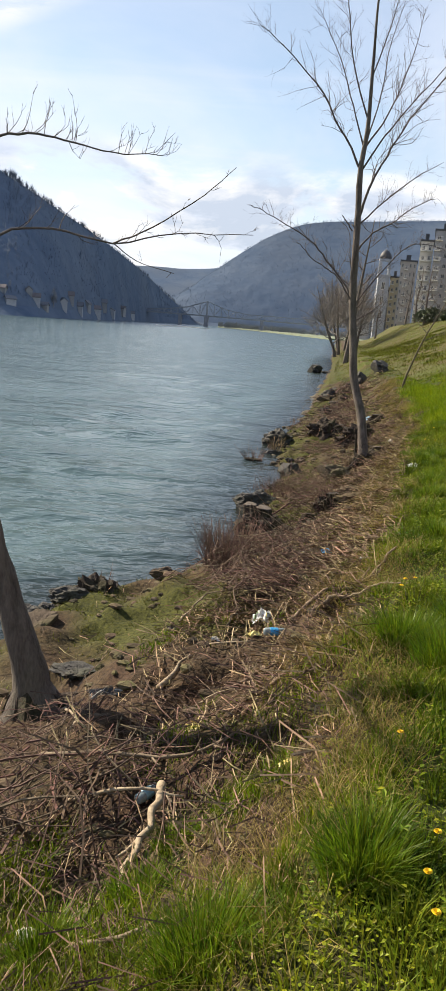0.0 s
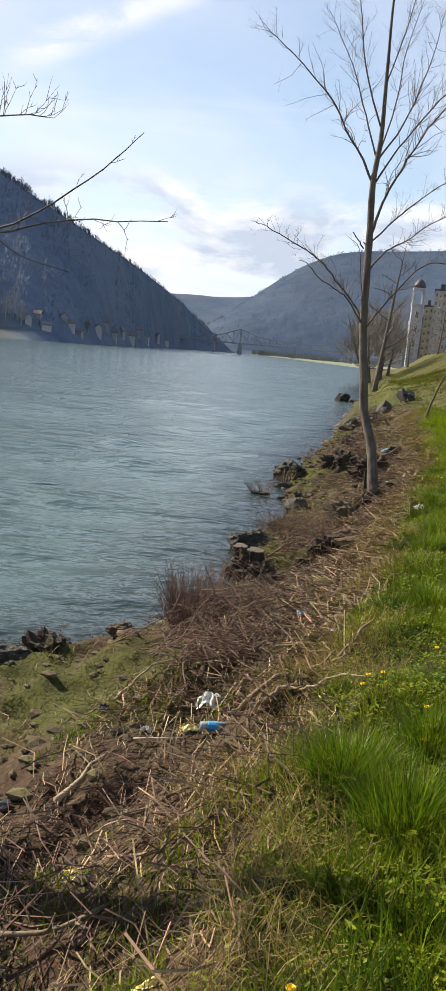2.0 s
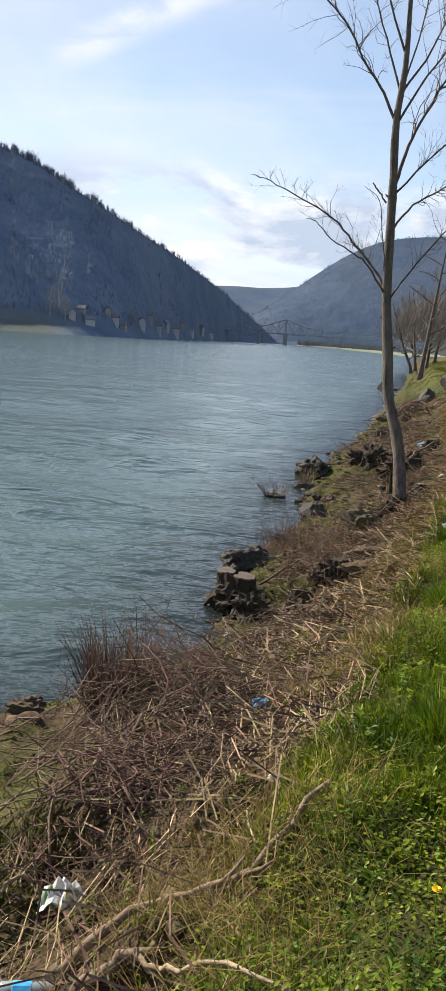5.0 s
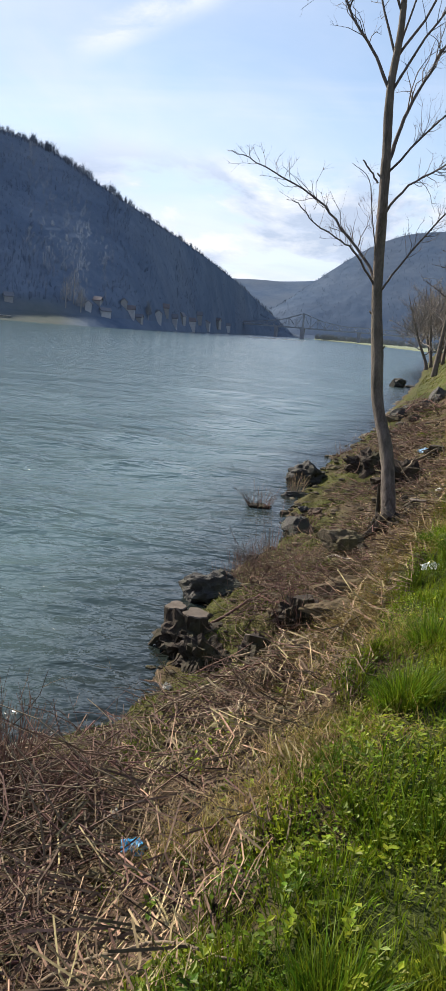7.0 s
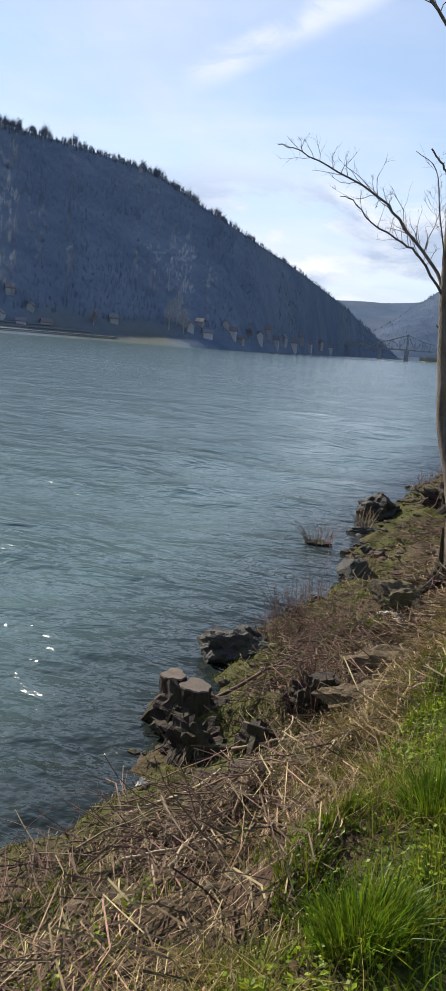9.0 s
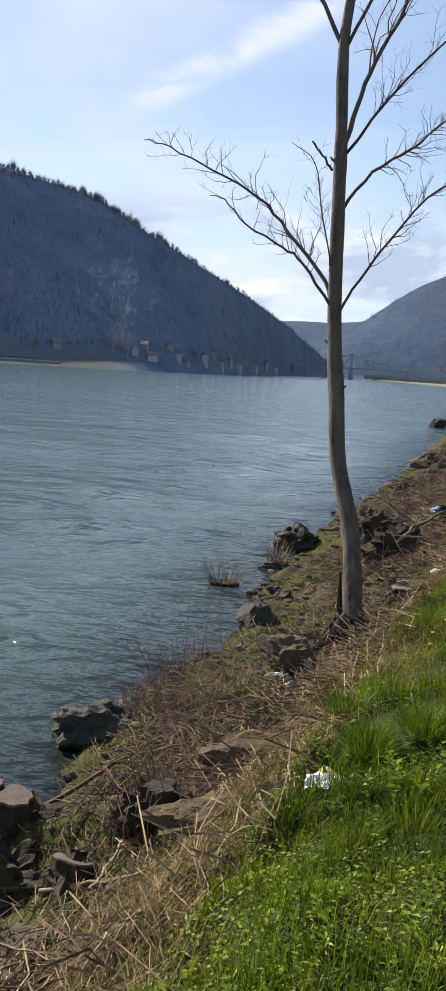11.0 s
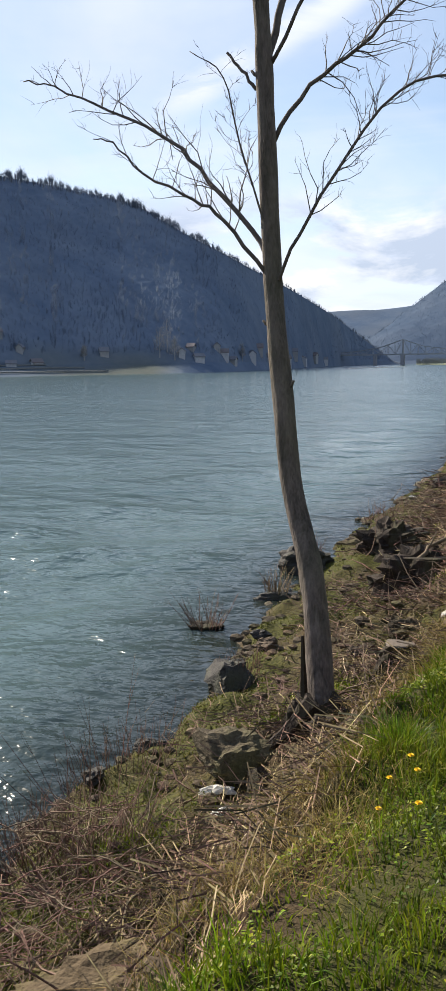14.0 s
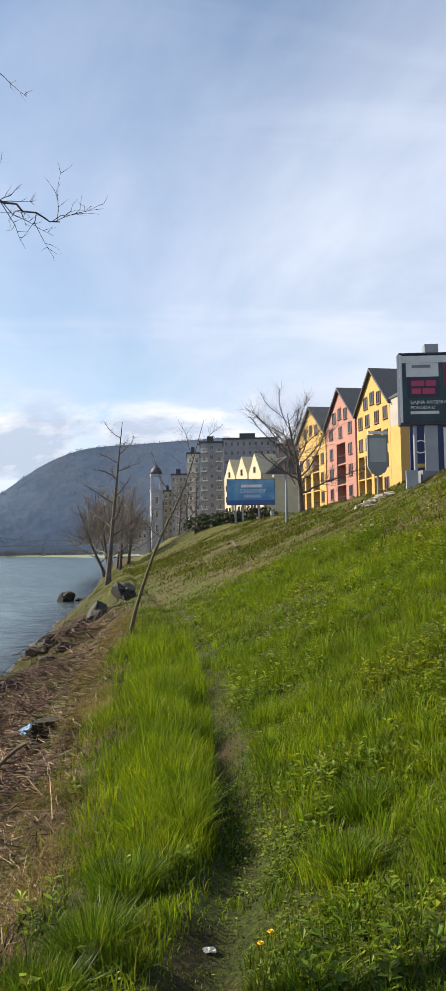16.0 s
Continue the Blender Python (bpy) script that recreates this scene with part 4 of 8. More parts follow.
def make_weeds():
    """Broad-leaved weeds: small stems ringed with pointed leaves."""
    rng = np.random.default_rng(8)
    lots = []
    for y0, y1, e0, e1, n, size in ((1.0, 14, 0.1, 2.6, 2600, 0.030), (14.5, 21, 1.45, 4.6, 2600, 0.05), (21, 36, 1.5, 5.6, 2300, 0.065), (8, 24, 3.5, 7.5, 1300, 0.05), (14, 34, 4.2, 10.5, 2400, 0.06), (5.0, 12.0, -0.9, 0.0, 90, 0.03), (14.5, 30, 0.0, 0.9, 200, 0.05)):
        x, y, e = scatter(rng, n, None, y0, y1, e0, e1, lambda x, y, e: np.clip(0.35 + 1.1 * lumps(x, y, 0.9, 58), 0, 1))
        z = land(x, y)
        for px, py, pz in zip(x, y, z):
            stem = rng.uniform(1.0, 4.5) * size
            m = rng.integers(7, 15)
            hh = rng.uniform(0.1, 1, m) * stem
            a = rng.uniform(0, 2 * math.pi, m)
            ln, wd = size * rng.uniform(0.7, 1.4, m), size * rng.uniform(0.22, 0.36, m)
            c, s = np.cos(a), np.sin(a)
            tilt = rng.uniform(0.1, 0.9, m)
            p0 = np.stack([px + 0 * a, py + 0 * a, pz + hh], 1)
            mid = p0 + np.stack([c * ln * 0.5, s * ln * 0.5, tilt * ln * 0.5], 1)
            tip = p0 + np.stack([c * ln, s * ln, tilt * ln * 0.6], 1)
            sd = np.stack([-s * wd, c * wd, 0 * a], 1)
            co = np.stack([p0, mid + sd, tip, mid - sd], 1).reshape(-1, 3)
            lots.append((co, np.arange(m * 4).reshape(-1, 4)))
    for y0, y1, e0, e1, n, size in ((0.8, 8, -0.1, 3.0, 80000, 0.012), (8, 16, -0.1, 4.0, 90000, 0.013), (14, 23, 1.1, 5.4, 130000, 0.015), (23, 36, 1.2, 5.4, 62000, 0.026), (8, 36, 5.2, 12, 9000, 0.028)):
        x, y, e = scatter(rng, n, None, y0, y1, e0, e1, lambda x, y, e: np.clip(0.45 + 0.9 * lumps(x, y, 0.5, 59) + 0.4 * lumps(x, y, 0.17, 60), 0.02, 1) * np.where(np.abs(e - path_e(y)) < 0.14, 0.25, 1))
        m = len(x)
        z = land(x, y) + rng.uniform(0.0, 0.055, m)
        a, tilt = rng.uniform(0, 2 * math.pi, m), rng.uniform(-0.3, 0.9, m)
        ln, wd = size * rng.uniform(0.8, 2.2, m), size * rng.uniform(0.35, 0.7, m)
        c, s = np.cos(a), np.sin(a)
        p0 = np.stack([x, y, z], 1)
        mid = p0 + np.stack([c * ln * 0.55, s * ln * 0.55, tilt * ln * 0.6], 1)
        tip = p0 + np.stack([c * ln, s * ln, tilt * ln * 0.8], 1)
        sd = np.stack([-s * wd, c * wd, 0 * a], 1)
        lots.append((np.stack([p0, mid + sd, tip, mid - sd], 1).reshape(-1, 3), np.arange(m * 4).reshape(-1, 4)))
    stuff("weeds", lots, LEAF, "broad-leaved green weeds among the grass", "weeds")


def make_litter_layer():
    """Straw, dead stems and twigs that cover the bank."""
    rng = np.random.default_rng(11)
    n = 68000
    y = np.concatenate([rng.uniform(1.0, 18, int(n * 0.75)), rng.uniform(18, 46, n - int(n * 0.75))])
    xw, xe = lerp_table(WATER, y), lerp_table(EDGE, y)
    f = rng.uniform(0.05, 1.03, n)
    x = xw + f * (xe - xw)
    k = rng.uniform(0, 1, n) < np.clip(0.95 - 1.6 * np.clip(0.55 - f, 0, 1) + 0.5 * lumps(x, y, 0.7, 61), 0.03, 1) * np.where(y < 9.5, np.where(f < 0.52, 0.15, 1), np.where(f < 0.4, 0.35, 1)) * np.where(y > 14, 0.6, 1) * np.where(y < 6.3, 0.6, 1) * np.where((x < 0.7) & (y > 7.0) & (y < 9.5), 0.2, 1)
    x, y = x[k], y[k]
    m = len(x)
    z = land(x, y) + rng.uniform(0.0, 0.045, m)
    ln = rng.uniform(0.04, 0.22, m) * np.where(rng.uniform(0, 1, m) < 0.12, 2.2, 1)
    head = rng.normal(0.9, 0.75, m)
    straw = strands(x, y, z, ln, rng.uniform(0.002, 0.006, m) * np.where(y > 18, 1.8, 1), rng.normal(0.0, 0.22, m), rng, head, 0.1)
    m2 = 9500
    y2 = rng.uniform(2.5, 30, m2)
    f2 = rng.uniform(0.45, 1.0, m2)
    x2 = lerp_table(WATER, y2) + f2 * (lerp_table(EDGE, y2) - lerp_table(WATER, y2))
    k = rng.uniform(0, 1, m2) < np.clip(0.5 + 1.0 * lumps(x2, y2, 0.8, 66), 0.05, 1)
    x2, y2 = x2[k], y2[k]
    m2 = len(x2)
    stems = strands(x2, y2, land(x2, y2) + rng.uniform(0.02, 0.11, m2), rng.uniform(0.12, 0.50, m2), rng.uniform(0.003, 0.0075, m2), rng.normal(0.05, 0.25, m2), rng, rng.uniform(0, 6.28, m2), 0.22)
    stuff("straw", [straw, stems], STRAW, "matted dry straw and dead stems strewn over the bank", "straw")
    m3 = 2100
    y3 = np.where(rng.uniform(0, 1, m3) < 0.55, rng.uniform(3.2, 7.0, m3), rng.uniform(7.0, 18, m3))
    x3 = lerp_table(WATER, y3) + rng.uniform(0.5, 1.0, m3) * (lerp_table(EDGE, y3) - lerp_table(WATER, y3))
    k = rng.uniform(0, 1, m3) < np.clip(0.45 + 1.1 * lumps(x3, y3, 0.7, 79), 0.03, 1) * np.where((x3 < 0.6) & (y3 > 7.0) & (y3 < 9.5), 0.15, 1)
    x3, y3 = x3[k], y3[k]
    m3 = len(x3)
    stalks = strands(x3, y3, land(x3, y3) + rng.uniform(0.02, 0.08, m3), rng.uniform(0.10, 0.42, m3), rng.uniform(0.005, 0.010, m3), rng.normal(0.02, 0.14, m3), rng, rng.normal(0.35, 0.6, m3), 0.05)
    stuff("reed_stalks", [stalks], STALK, "pale cut reed stalks strewn over the bank", "reed stalks")
    n = 16000
    y = rng.uniform(1.5, 34, n)
    xw, xe = lerp_table(WATER, y), lerp_table(EDGE, y)
    f = rng.uniform(0.2, 0.98, n)
    x = xw + f * (xe - xw)
    k = rng.uniform(0, 1, n) < np.clip(0.5 + 0.9 * lumps(x, y, 0.9, 62), 0, 1) * np.where((y < 9) & (f < 0.55), 0.15, 1)
    x, y = x[k], y[k]
    m = len(x)
    twig = strands(x, y, land(x, y) + rng.uniform(0.01, 0.10, m), rng.uniform(0.10, 0.45, m), rng.uniform(0.003, 0.006, m), rng.normal(0.05, 0.2, m), rng, None, 0.24)
    stuff("twigs", [twig], TWIG, "dark dead twigs lying tangled on the bank", "twigs")


make_lawn()
make_weeds()
make_litter_layer()


def grass_tuft(x, y, size, n, seed, label="thick fresh tuft of long grass growing from the turf"):
    rng = np.random.default_rng(seed)
    r = np.sqrt(rng.uniform(0, 1, n)) * 0.16 * size
    a = rng.uniform(0, 2 * math.pi, n)
    px, py = r * np.cos(a), r * np.sin(a)
    z0 = float(land(x, y))
    pz = land(x + px, y + py) - z0 - 0.015
    h = rng.uniform(0.5, 1.1, n) * 0.30 * size
    b = a + rng.normal(0, 0.5, n)
    co, f = blades(px, py, pz, h, rng.uniform(0.0035, 0.006, n), np.full(n, 0.01), rng, 0.4)
    co = co.reshape(n, 5, 3)
    out = rng.uniform(0.15, 0.75, n) * (0.35 + r / (0.16 * size))
    for k, s in enumerate((0, 0, 0.55, 0.55, 1)):
        q = s ** 1.8
        co[:, k, 0] += np.cos(b) * out * h * q
        co[:, k, 1] += np.sin(b) * out * h * q
        co[:, k, 2] -= 0.35 * out * h * s * s
    ob = new("grass_tuft", big_mesh("grass_tuft", co.reshape(-1, 3), f, TUFT))
    ob.location = (x, y, z0)
    return tagged(ob, label, "grass tuft", "tufts on the bank")


for i, (x, y, size, n) in enumerate(((0.95, 1.75, 0.8, 750), (0.45, 1.66, 0.9, 800), (1.56, 3.6, 1.05, 800), (1.38, 3.98, 0.9, 700), (1.33, 3.9, 0.85, 600), (1.75, 4.3, 0.8, 500),
                                     (2.62, 11.76, 0.62, 600), (2.86, 11.95, 0.62, 600), (2.45, 12.3, 0.55, 350), (2.2, 8.7, 0.8, 500), (2.35, 9.5, 0.75, 400), (2.85, 14.3, 0.7, 400),
                                     (4.75, 15.9, 0.7, 450), (5.05, 16.6, 0.75, 450), (4.4, 14.6, 0.6, 300), (3.55, 15.75, 0.9, 600), (3.72, 16.4, 0.95, 600), (3.4, 15.3, 0.7, 400), (2.0, 6.6, 0.7, 400), (0.1, 2.5, 0.8, 400), (-0.25, 2.2, 0.7, 350), (0.2, 2.95, 0.6, 300), (-0.4, 1.8, 0.7, 350))):
    grass_tuft(x, y, size, int(n * 1.5), 100 + i)


def dandelion(seed):
    rng = random.Random(seed)
    root = thing("dandelion", (0, 0, 0), "yellow dandelion in flower in the grass", "flower", "dandelions")
    s = Soup()
    h = rng.uniform(0.05, 0.10)
    s.tube([(0, 0, -0.01), (0.004, 0, h * 0.5), (0.006, 0.003, h)], [0.002, 0.0018, 0.002], 4)
    part("stem", s, LEAF, root)
    s = Soup()
    for ring, (r, up, m) in enumerate(((0.014, 0.002, 16), (0.011, 0.006, 13), (0.007, 0.008, 9))):
        for k in range(m):
            a = 2 * math.pi * (k + 0.5 * ring) / m
            c, d = math.cos(a), math.sin(a)
            s.poly(((0.006, 0.003, h), (0.006 + c * r - d * 0.003, 0.003 + d * r + c * 0.003, h + up), (0.006 + c * r * 1.1, 0.003 + d * r * 1.1, h + up + 0.001), (0.006 + c * r + d * 0.003, 0.003 + d * r - c * 0.003, h + up)))
    part("flower_head", s, YELLOWP, root)
    return root


DANDS = ((1.20, 1.87), (1.12, 1.59), (1.12, 1.42), (1.17, 2.62), (1.73, 4.5), (1.52, 3.99), (1.89, 5.43), (1.69, 4.24), (1.46, 4.86), (1.54, 4.96), (1.43, 4.79),
         (2.42, 9.85), (2.95, 13.95), (2.87, 13.89), (2.99, 13.83), (2.85, 13.64), (3.02, 13.46), (3.18, 13.93), (3.23, 14.91), (4.24, 15.52), (4.28, 15.49))
first = dandelion(1)
first.location = (DANDS[0][0], DANDS[0][1], float(land(*DANDS[0])) + 0.02)
second = dandelion(2)
second.location = (DANDS[1][0], DANDS[1][1], float(land(*DANDS[1])) + 0.02)
for i, (x, y) in enumerate(DANDS[2:]):
    copy_thing(first if i % 2 else second, pose(x, y, float(land(x, y)) + 0.02, rz=i * 47 % 360))


# ---- trees ----
def limb(parent, rng, pts, r0, r1, shoots, reach, mat, sub=3, label="", start=0.2, lift=0.06):
    line = smooth_line(pts, 4)
    n = len(line)
    wig = [p + Vector((rng.gauss(0, 1), rng.gauss(0, 1), rng.gauss(0, 1))) * r0 * 0.35 if 0 < i < n - 1 else p for i, p in enumerate(line)]
    s = Soup()
    s.tube(wig, [r0 + (r1 - r0) * i / (n - 1) for i in range(n)], 6)
    twiggy(s, rng, wig, r0, shoots, reach, sub, lift, start)
    return part("limb", s, mat, parent, label, True)


def trunk_part(parent, rng, pts, radii, mat, knots=6):
    line = smooth_line(pts, 5)
    n = len(line)
    m = 16
    s = Soup()
    rr = np.interp(np.linspace(0, len(radii) - 1, n), range(len(radii)), radii)
    s.tube(line, list(rr), m)
    for i in range(n):
        for k in range(m):
            v = s.v[i * m + k]
            c = line[i]
            q = 1 + 0.14 * noise.noise(Vector((v.x * 9, v.y * 9, v.z * 3))) + 0.05 * noise.noise(Vector((v.x * 30, v.y * 30, v.z * 6))) + (0.16 * math.cos(k * 2 * math.pi / m * 4 + 1) if i < 3 else 0)
            s.v[i * m + k] = c + (v - c) * q
    for _ in range(knots):
        p, d = along(line, rng.uniform(0.15, 0.85))
        side = d.cross(Vector((rng.gauss(0, 1), rng.gauss(0, 1), 0))).normalized()
        r = rr[n // 2]
        s.tube([p + side * r * 0.7, p + side * r * 1.25 + Vector((0, 0, 0.02)), p + side * r * 1.6 + Vector((0, 0, 0.05))], [0.02, 0.014, 0.009], 5)
    return part("trunk", s, mat, parent, smooth=True)


def place_tree(name, base, label):
    return thing(name, base, label, "tree")


def local(base, pts):
    return [tuple(Vector(p) - Vector(base)) for p in pts]


def bank_tree():
    rng = random.Random(21)
    base = (2.13, 15.95, 0.62)
    root = place_tree("tree", base, "slender bare tree with grey bark, leaning over the bank")
    trunk_part(root, rng, local(base, ((2.15, 15.92, 0.5), (2.11, 16.05, 0.95), (1.99, 16.28, 1.75), (1.79, 16.48, 2.4), (1.70, 16.55, 3.09), (1.59, 16.68, 3.98), (1.55, 16.7, 4.86), (1.51, 16.72, 5.72), (1.47, 16.72, 6.5), (1.52, 16.72, 7.3), (1.49, 16.7, 8.4), (1.46, 16.7, 9.6), (1.52, 16.75, 10.8))),
               (0.16, 0.100, 0.090, 0.084, 0.079, 0.073, 0.068, 0.062, 0.055, 0.042, 0.03, 0.02, 0.008), BARK)
    specs = (
        (((1.56, 16.72, 3.95), (1.45, 16.85, 4.25), (0.98, 17.0, 4.78), (0.66, 17.05, 5.12), (0.11, 17.1, 5.42), (-0.43, 17.1, 5.66), (-0.72, 17.1, 5.74)), 0.024, 0.004, 20, 0.55),
        (((1.55, 16.65, 4.0), (1.27, 16.5, 4.38), (1.06, 16.45, 4.53), (0.68, 16.4, 4.74), (0.43, 16.4, 4.98), (0.28, 16.4, 5.02)), 0.018, 0.004, 12, 0.4),
        (((1.66, 16.6, 3.95), (1.78, 16.5, 4.15), (2.1, 16.4, 4.61), (2.54, 16.35, 5.10), (3.0, 16.3, 5.13), (3.25, 16.3, 5.05), (3.42, 16.3, 5.0)), 0.016, 0.003, 30, 0.36),
        (((1.58, 16.75, 4.95), (1.85, 16.8, 5.34), (2.21, 16.8, 5.56), (2.51, 16.8, 5.82), (2.85, 16.8, 6.02), (3.05, 16.8, 6.08)), 0.020, 0.003, 30, 0.42),
        (((1.53, 16.75, 5.45), (1.60, 16.85, 5.85), (1.72, 16.9, 6.3), (1.95, 16.95, 6.8), (2.35, 17.0, 7.55), (2.9, 17.0, 8.3), (3.3, 17.0, 8.9)), 0.034, 0.005, 26, 0.8),
        (((1.50, 16.72, 6.4), (1.30, 16.72, 6.8), (1.01, 16.72, 7.21), (0.43, 16.75, 8.04), (-0.38, 16.8, 8.78), (-0.7, 16.8, 9.0)), 0.026, 0.004, 24, 0.8),
        (((1.50, 16.75, 6.9), (1.9, 16.9, 7.6), (2.2, 17.0, 8.5), (2.4, 17.1, 9.6)), 0.022, 0.004, 18, 0.7),
        (((1.52, 16.72, 7.4), (1.1, 16.6, 8.4), (0.9, 16.5, 9.4), (0.7, 16.5, 10.2)), 0.018, 0.003, 18, 0.7),
        (((1.58, 16.72, 5.5), (2.1, 16.3, 6.0), (2.6, 16.1, 6.4), (2.95, 16.0, 6.6)), 0.016, 0.003, 16, 0.45),
        (((1.44, 16.78, 5.35), (1.33, 16.8, 5.5), (1.21, 16.8, 5.64)), 0.014, 0.010, 1, 0.05),
        (((1.55, 16.7, 4.3), (1.42, 16.4, 4.9), (1.35, 16.3, 5.3), (1.1, 16.3, 5.5)), 0.009, 0.003, 12, 0.35),
        (((1.5, 16.7, 8.2), (1.75, 16.6, 9.1), (1.9, 16.6, 10.1)), 0.014, 0.003, 14, 0.6),
        (((1.50, 16.72, 6.5), (1.85, 16.6, 7.1), (2.45, 16.5, 7.9), (3.1, 16.5, 8.7), (3.5, 16.5, 9.3)), 0.020, 0.003, 22, 0.7),
        (((1.49, 16.72, 6.9), (1.2, 16.9, 7.7), (0.85, 17.0, 8.6), (0.35, 17.1, 9.5)), 0.018, 0.003, 20, 0.7),
        (((1.52, 16.72, 7.0), (1.72, 16.9, 7.9), (1.80, 17.0, 8.9), (2.05, 17.0, 9.9)), 0.016, 0.003, 18, 0.6),
    )
    for pts, r0, r1, n, reach in specs:
        limb(root, rng, local(base, pts), r0, r1, int(n * 1.5), reach * 1.3, BRANCH, 5)
    # split base: dead roots and a broken side stem
    s = Soup()
    s.tube(local(base, ((2.05, 16.0, 0.5), (1.96, 16.15, 0.95), (1.93, 16.22, 1.36))), [0.05, 0.035, 0.012], 6)
    for k in range(9):
        a = rng.uniform(0, 6.28)
        r = rng.uniform(0.25, 0.55)
        s.tube([(math.cos(a) * 0.05, math.sin(a) * 0.05, 0.36), (math.cos(a) * r * 0.5, math.sin(a) * r * 0.5, 0.14), (math.cos(a) * r, math.sin(a) * r, rng.uniform(-0.1, 0.05))], [0.085, 0.06, 0.02], 6)
    part("root_flare", s, STUMPSIDE, root)
    for at, size, squash in (((0.10, -0.14, 0.16), 0.15, (1.2, 0.9, 1.0)), ((-0.16, -0.02, 0.18), 0.12, (0.8, 0.9, 1.5)), ((0.24, 0.05, 0.18), 0.13, (1.2, 1.0, 0.8))):
        knot = lump(rng, size, squash, 3, 0.6, 0)
        o = part("root_knot", knot, STUMPSIDE, root, "dark broken root wood")
        o.location = at
    return root


def near_tree():
    rng = random.Random(33)
    base = (-1.22, 5.1, 0.18)
    root = place_tree("tree", base, "leaning bare tree at the water, branches hanging over the bank")
    trunk_part(root, rng, local(base, ((-1.16, 5.12, 0.05), (-1.20, 5.08, 0.5), (-1.35, 5.02, 1.1), (-1.48, 4.95, 1.6), (-1.60, 4.9, 2.1), (-1.72, 4.9, 2.9), (-1.82, 4.9, 3.8), (-1.95, 5.0, 5.0), (-2.1, 5.0, 6.5))),
               (0.33, 0.14, 0.100, 0.09, 0.085, 0.075, 0.06, 0.045, 0.02), BARK)
    specs = (
        (((-1.8, 4.9, 3.9), (-1.62, 4.85, 4.3), (-1.46, 4.8, 4.38), (-1.22, 4.8, 4.41), (-0.97, 4.8, 4.37), (-0.72, 4.8, 4.33), (-0.41, 4.8, 4.33)), 0.012, 0.0025, 34, 0.40, 0.30),
        (((-1.72, 4.9, 3.5), (-1.48, 4.9, 3.78), (-1.14, 4.9, 3.84), (-0.71, 4.9, 3.78), (-0.29, 4.9, 3.87), (0.21, 4.9, 3.90)), 0.012, 0.0022, 16, 0.30, 0.18),
        (((-0.71, 4.9, 3.78), (-0.45, 4.88, 3.9), (-0.12, 4.85, 4.12), (0.07, 4.85, 4.30)), 0.006, 0.002, 4, 0.15),
        (((-0.71, 4.9, 3.78), (-0.55, 4.92, 3.68), (-0.3, 4.95, 3.62)), 0.004, 0.002, 2, 0.12),
        (((-1.9, 4.95, 4.6), (-1.7, 4.8, 5.2), (-1.3, 4.7, 5.6), (-0.9, 4.6, 5.7)), 0.014, 0.003, 14, 0.4),
        (((-1.75, 4.9, 3.7), (-2.1, 4.5, 4.1), (-2.5, 4.2, 4.8)), 0.02, 0.004, 12, 0.5),
    )
    for pts, r0, r1, n, reach, *more in specs:
        limb(root, rng, local(base, pts), r0, r1, n, reach, BRANCH, 3, lift=more[0] if more else 0.06)
    s = Soup()
    for k in range(12):
        a = rng.uniform(0, 6.28)
        r = rng.uniform(0.25, 0.5)
        s.tube([(0, 0, 0.35), (math.cos(a) * r * 0.5, math.sin(a) * r * 0.5, 0.16), (math.cos(a) * r, math.sin(a) * r, rng.uniform(-0.12, 0.03))], [0.085, 0.06, 0.02], 5)
    part("root_flare", s, STUMPSIDE, root)
    return root


def wild_tree(name, base, height, lean, label, seed, r0, limbs=9, shoots=16, mat=BRANCH, bark=BARK, spread_=0.45, first_=0.35, depth_sub=3, thick=1.0):
    """A bare tree: curved trunk, limbs that rise and fork, twigs."""
    rng = random.Random(seed)
    root = place_tree(name, base, label)
    top = Vector((lean[0], lean[1], height))
    pts = [Vector((0, 0, -0.25)), Vector((lean[0] * 0.1, lean[1] * 0.1, height * 0.12)), top * 0.4 + Vector((rng.gauss(0, 0.02), rng.gauss(0, 0.02), 0)) * height, top * 0.7 + Vector((rng.gauss(0, 0.02), rng.gauss(0, 0.02), 0)) * height, top]
    trunk_part(root, rng, pts, (r0 * 1.5, r0, r0 * 0.75, r0 * 0.45, r0 * 0.12), bark, 3)
    line = smooth_line(pts, 5)
    for k in range(limbs):
        s = first_ + (0.95 - first_) * k / limbs
        p, d = along(line, s)
        a = k * 2.4 + rng.uniform(-0.5, 0.5)
        ln = height * spread_ * rng.uniform(0.7, 1.1) * (1.15 - 0.6 * s)
        w = Vector((math.cos(a), math.sin(a), rng.uniform(0.35, 1.0))).normalized()
        q = wander(rng, p, w, ln, 5, 0.12, 0.05)
        limb(root, rng, q, r0 * 0.45 * (1.2 - s), r0 * 0.08, shoots, ln * 0.5, mat, depth_sub)
    return root


def on_land(x, y, dz=0.0):
    return (x, y, float(land(x, y)) + dz)


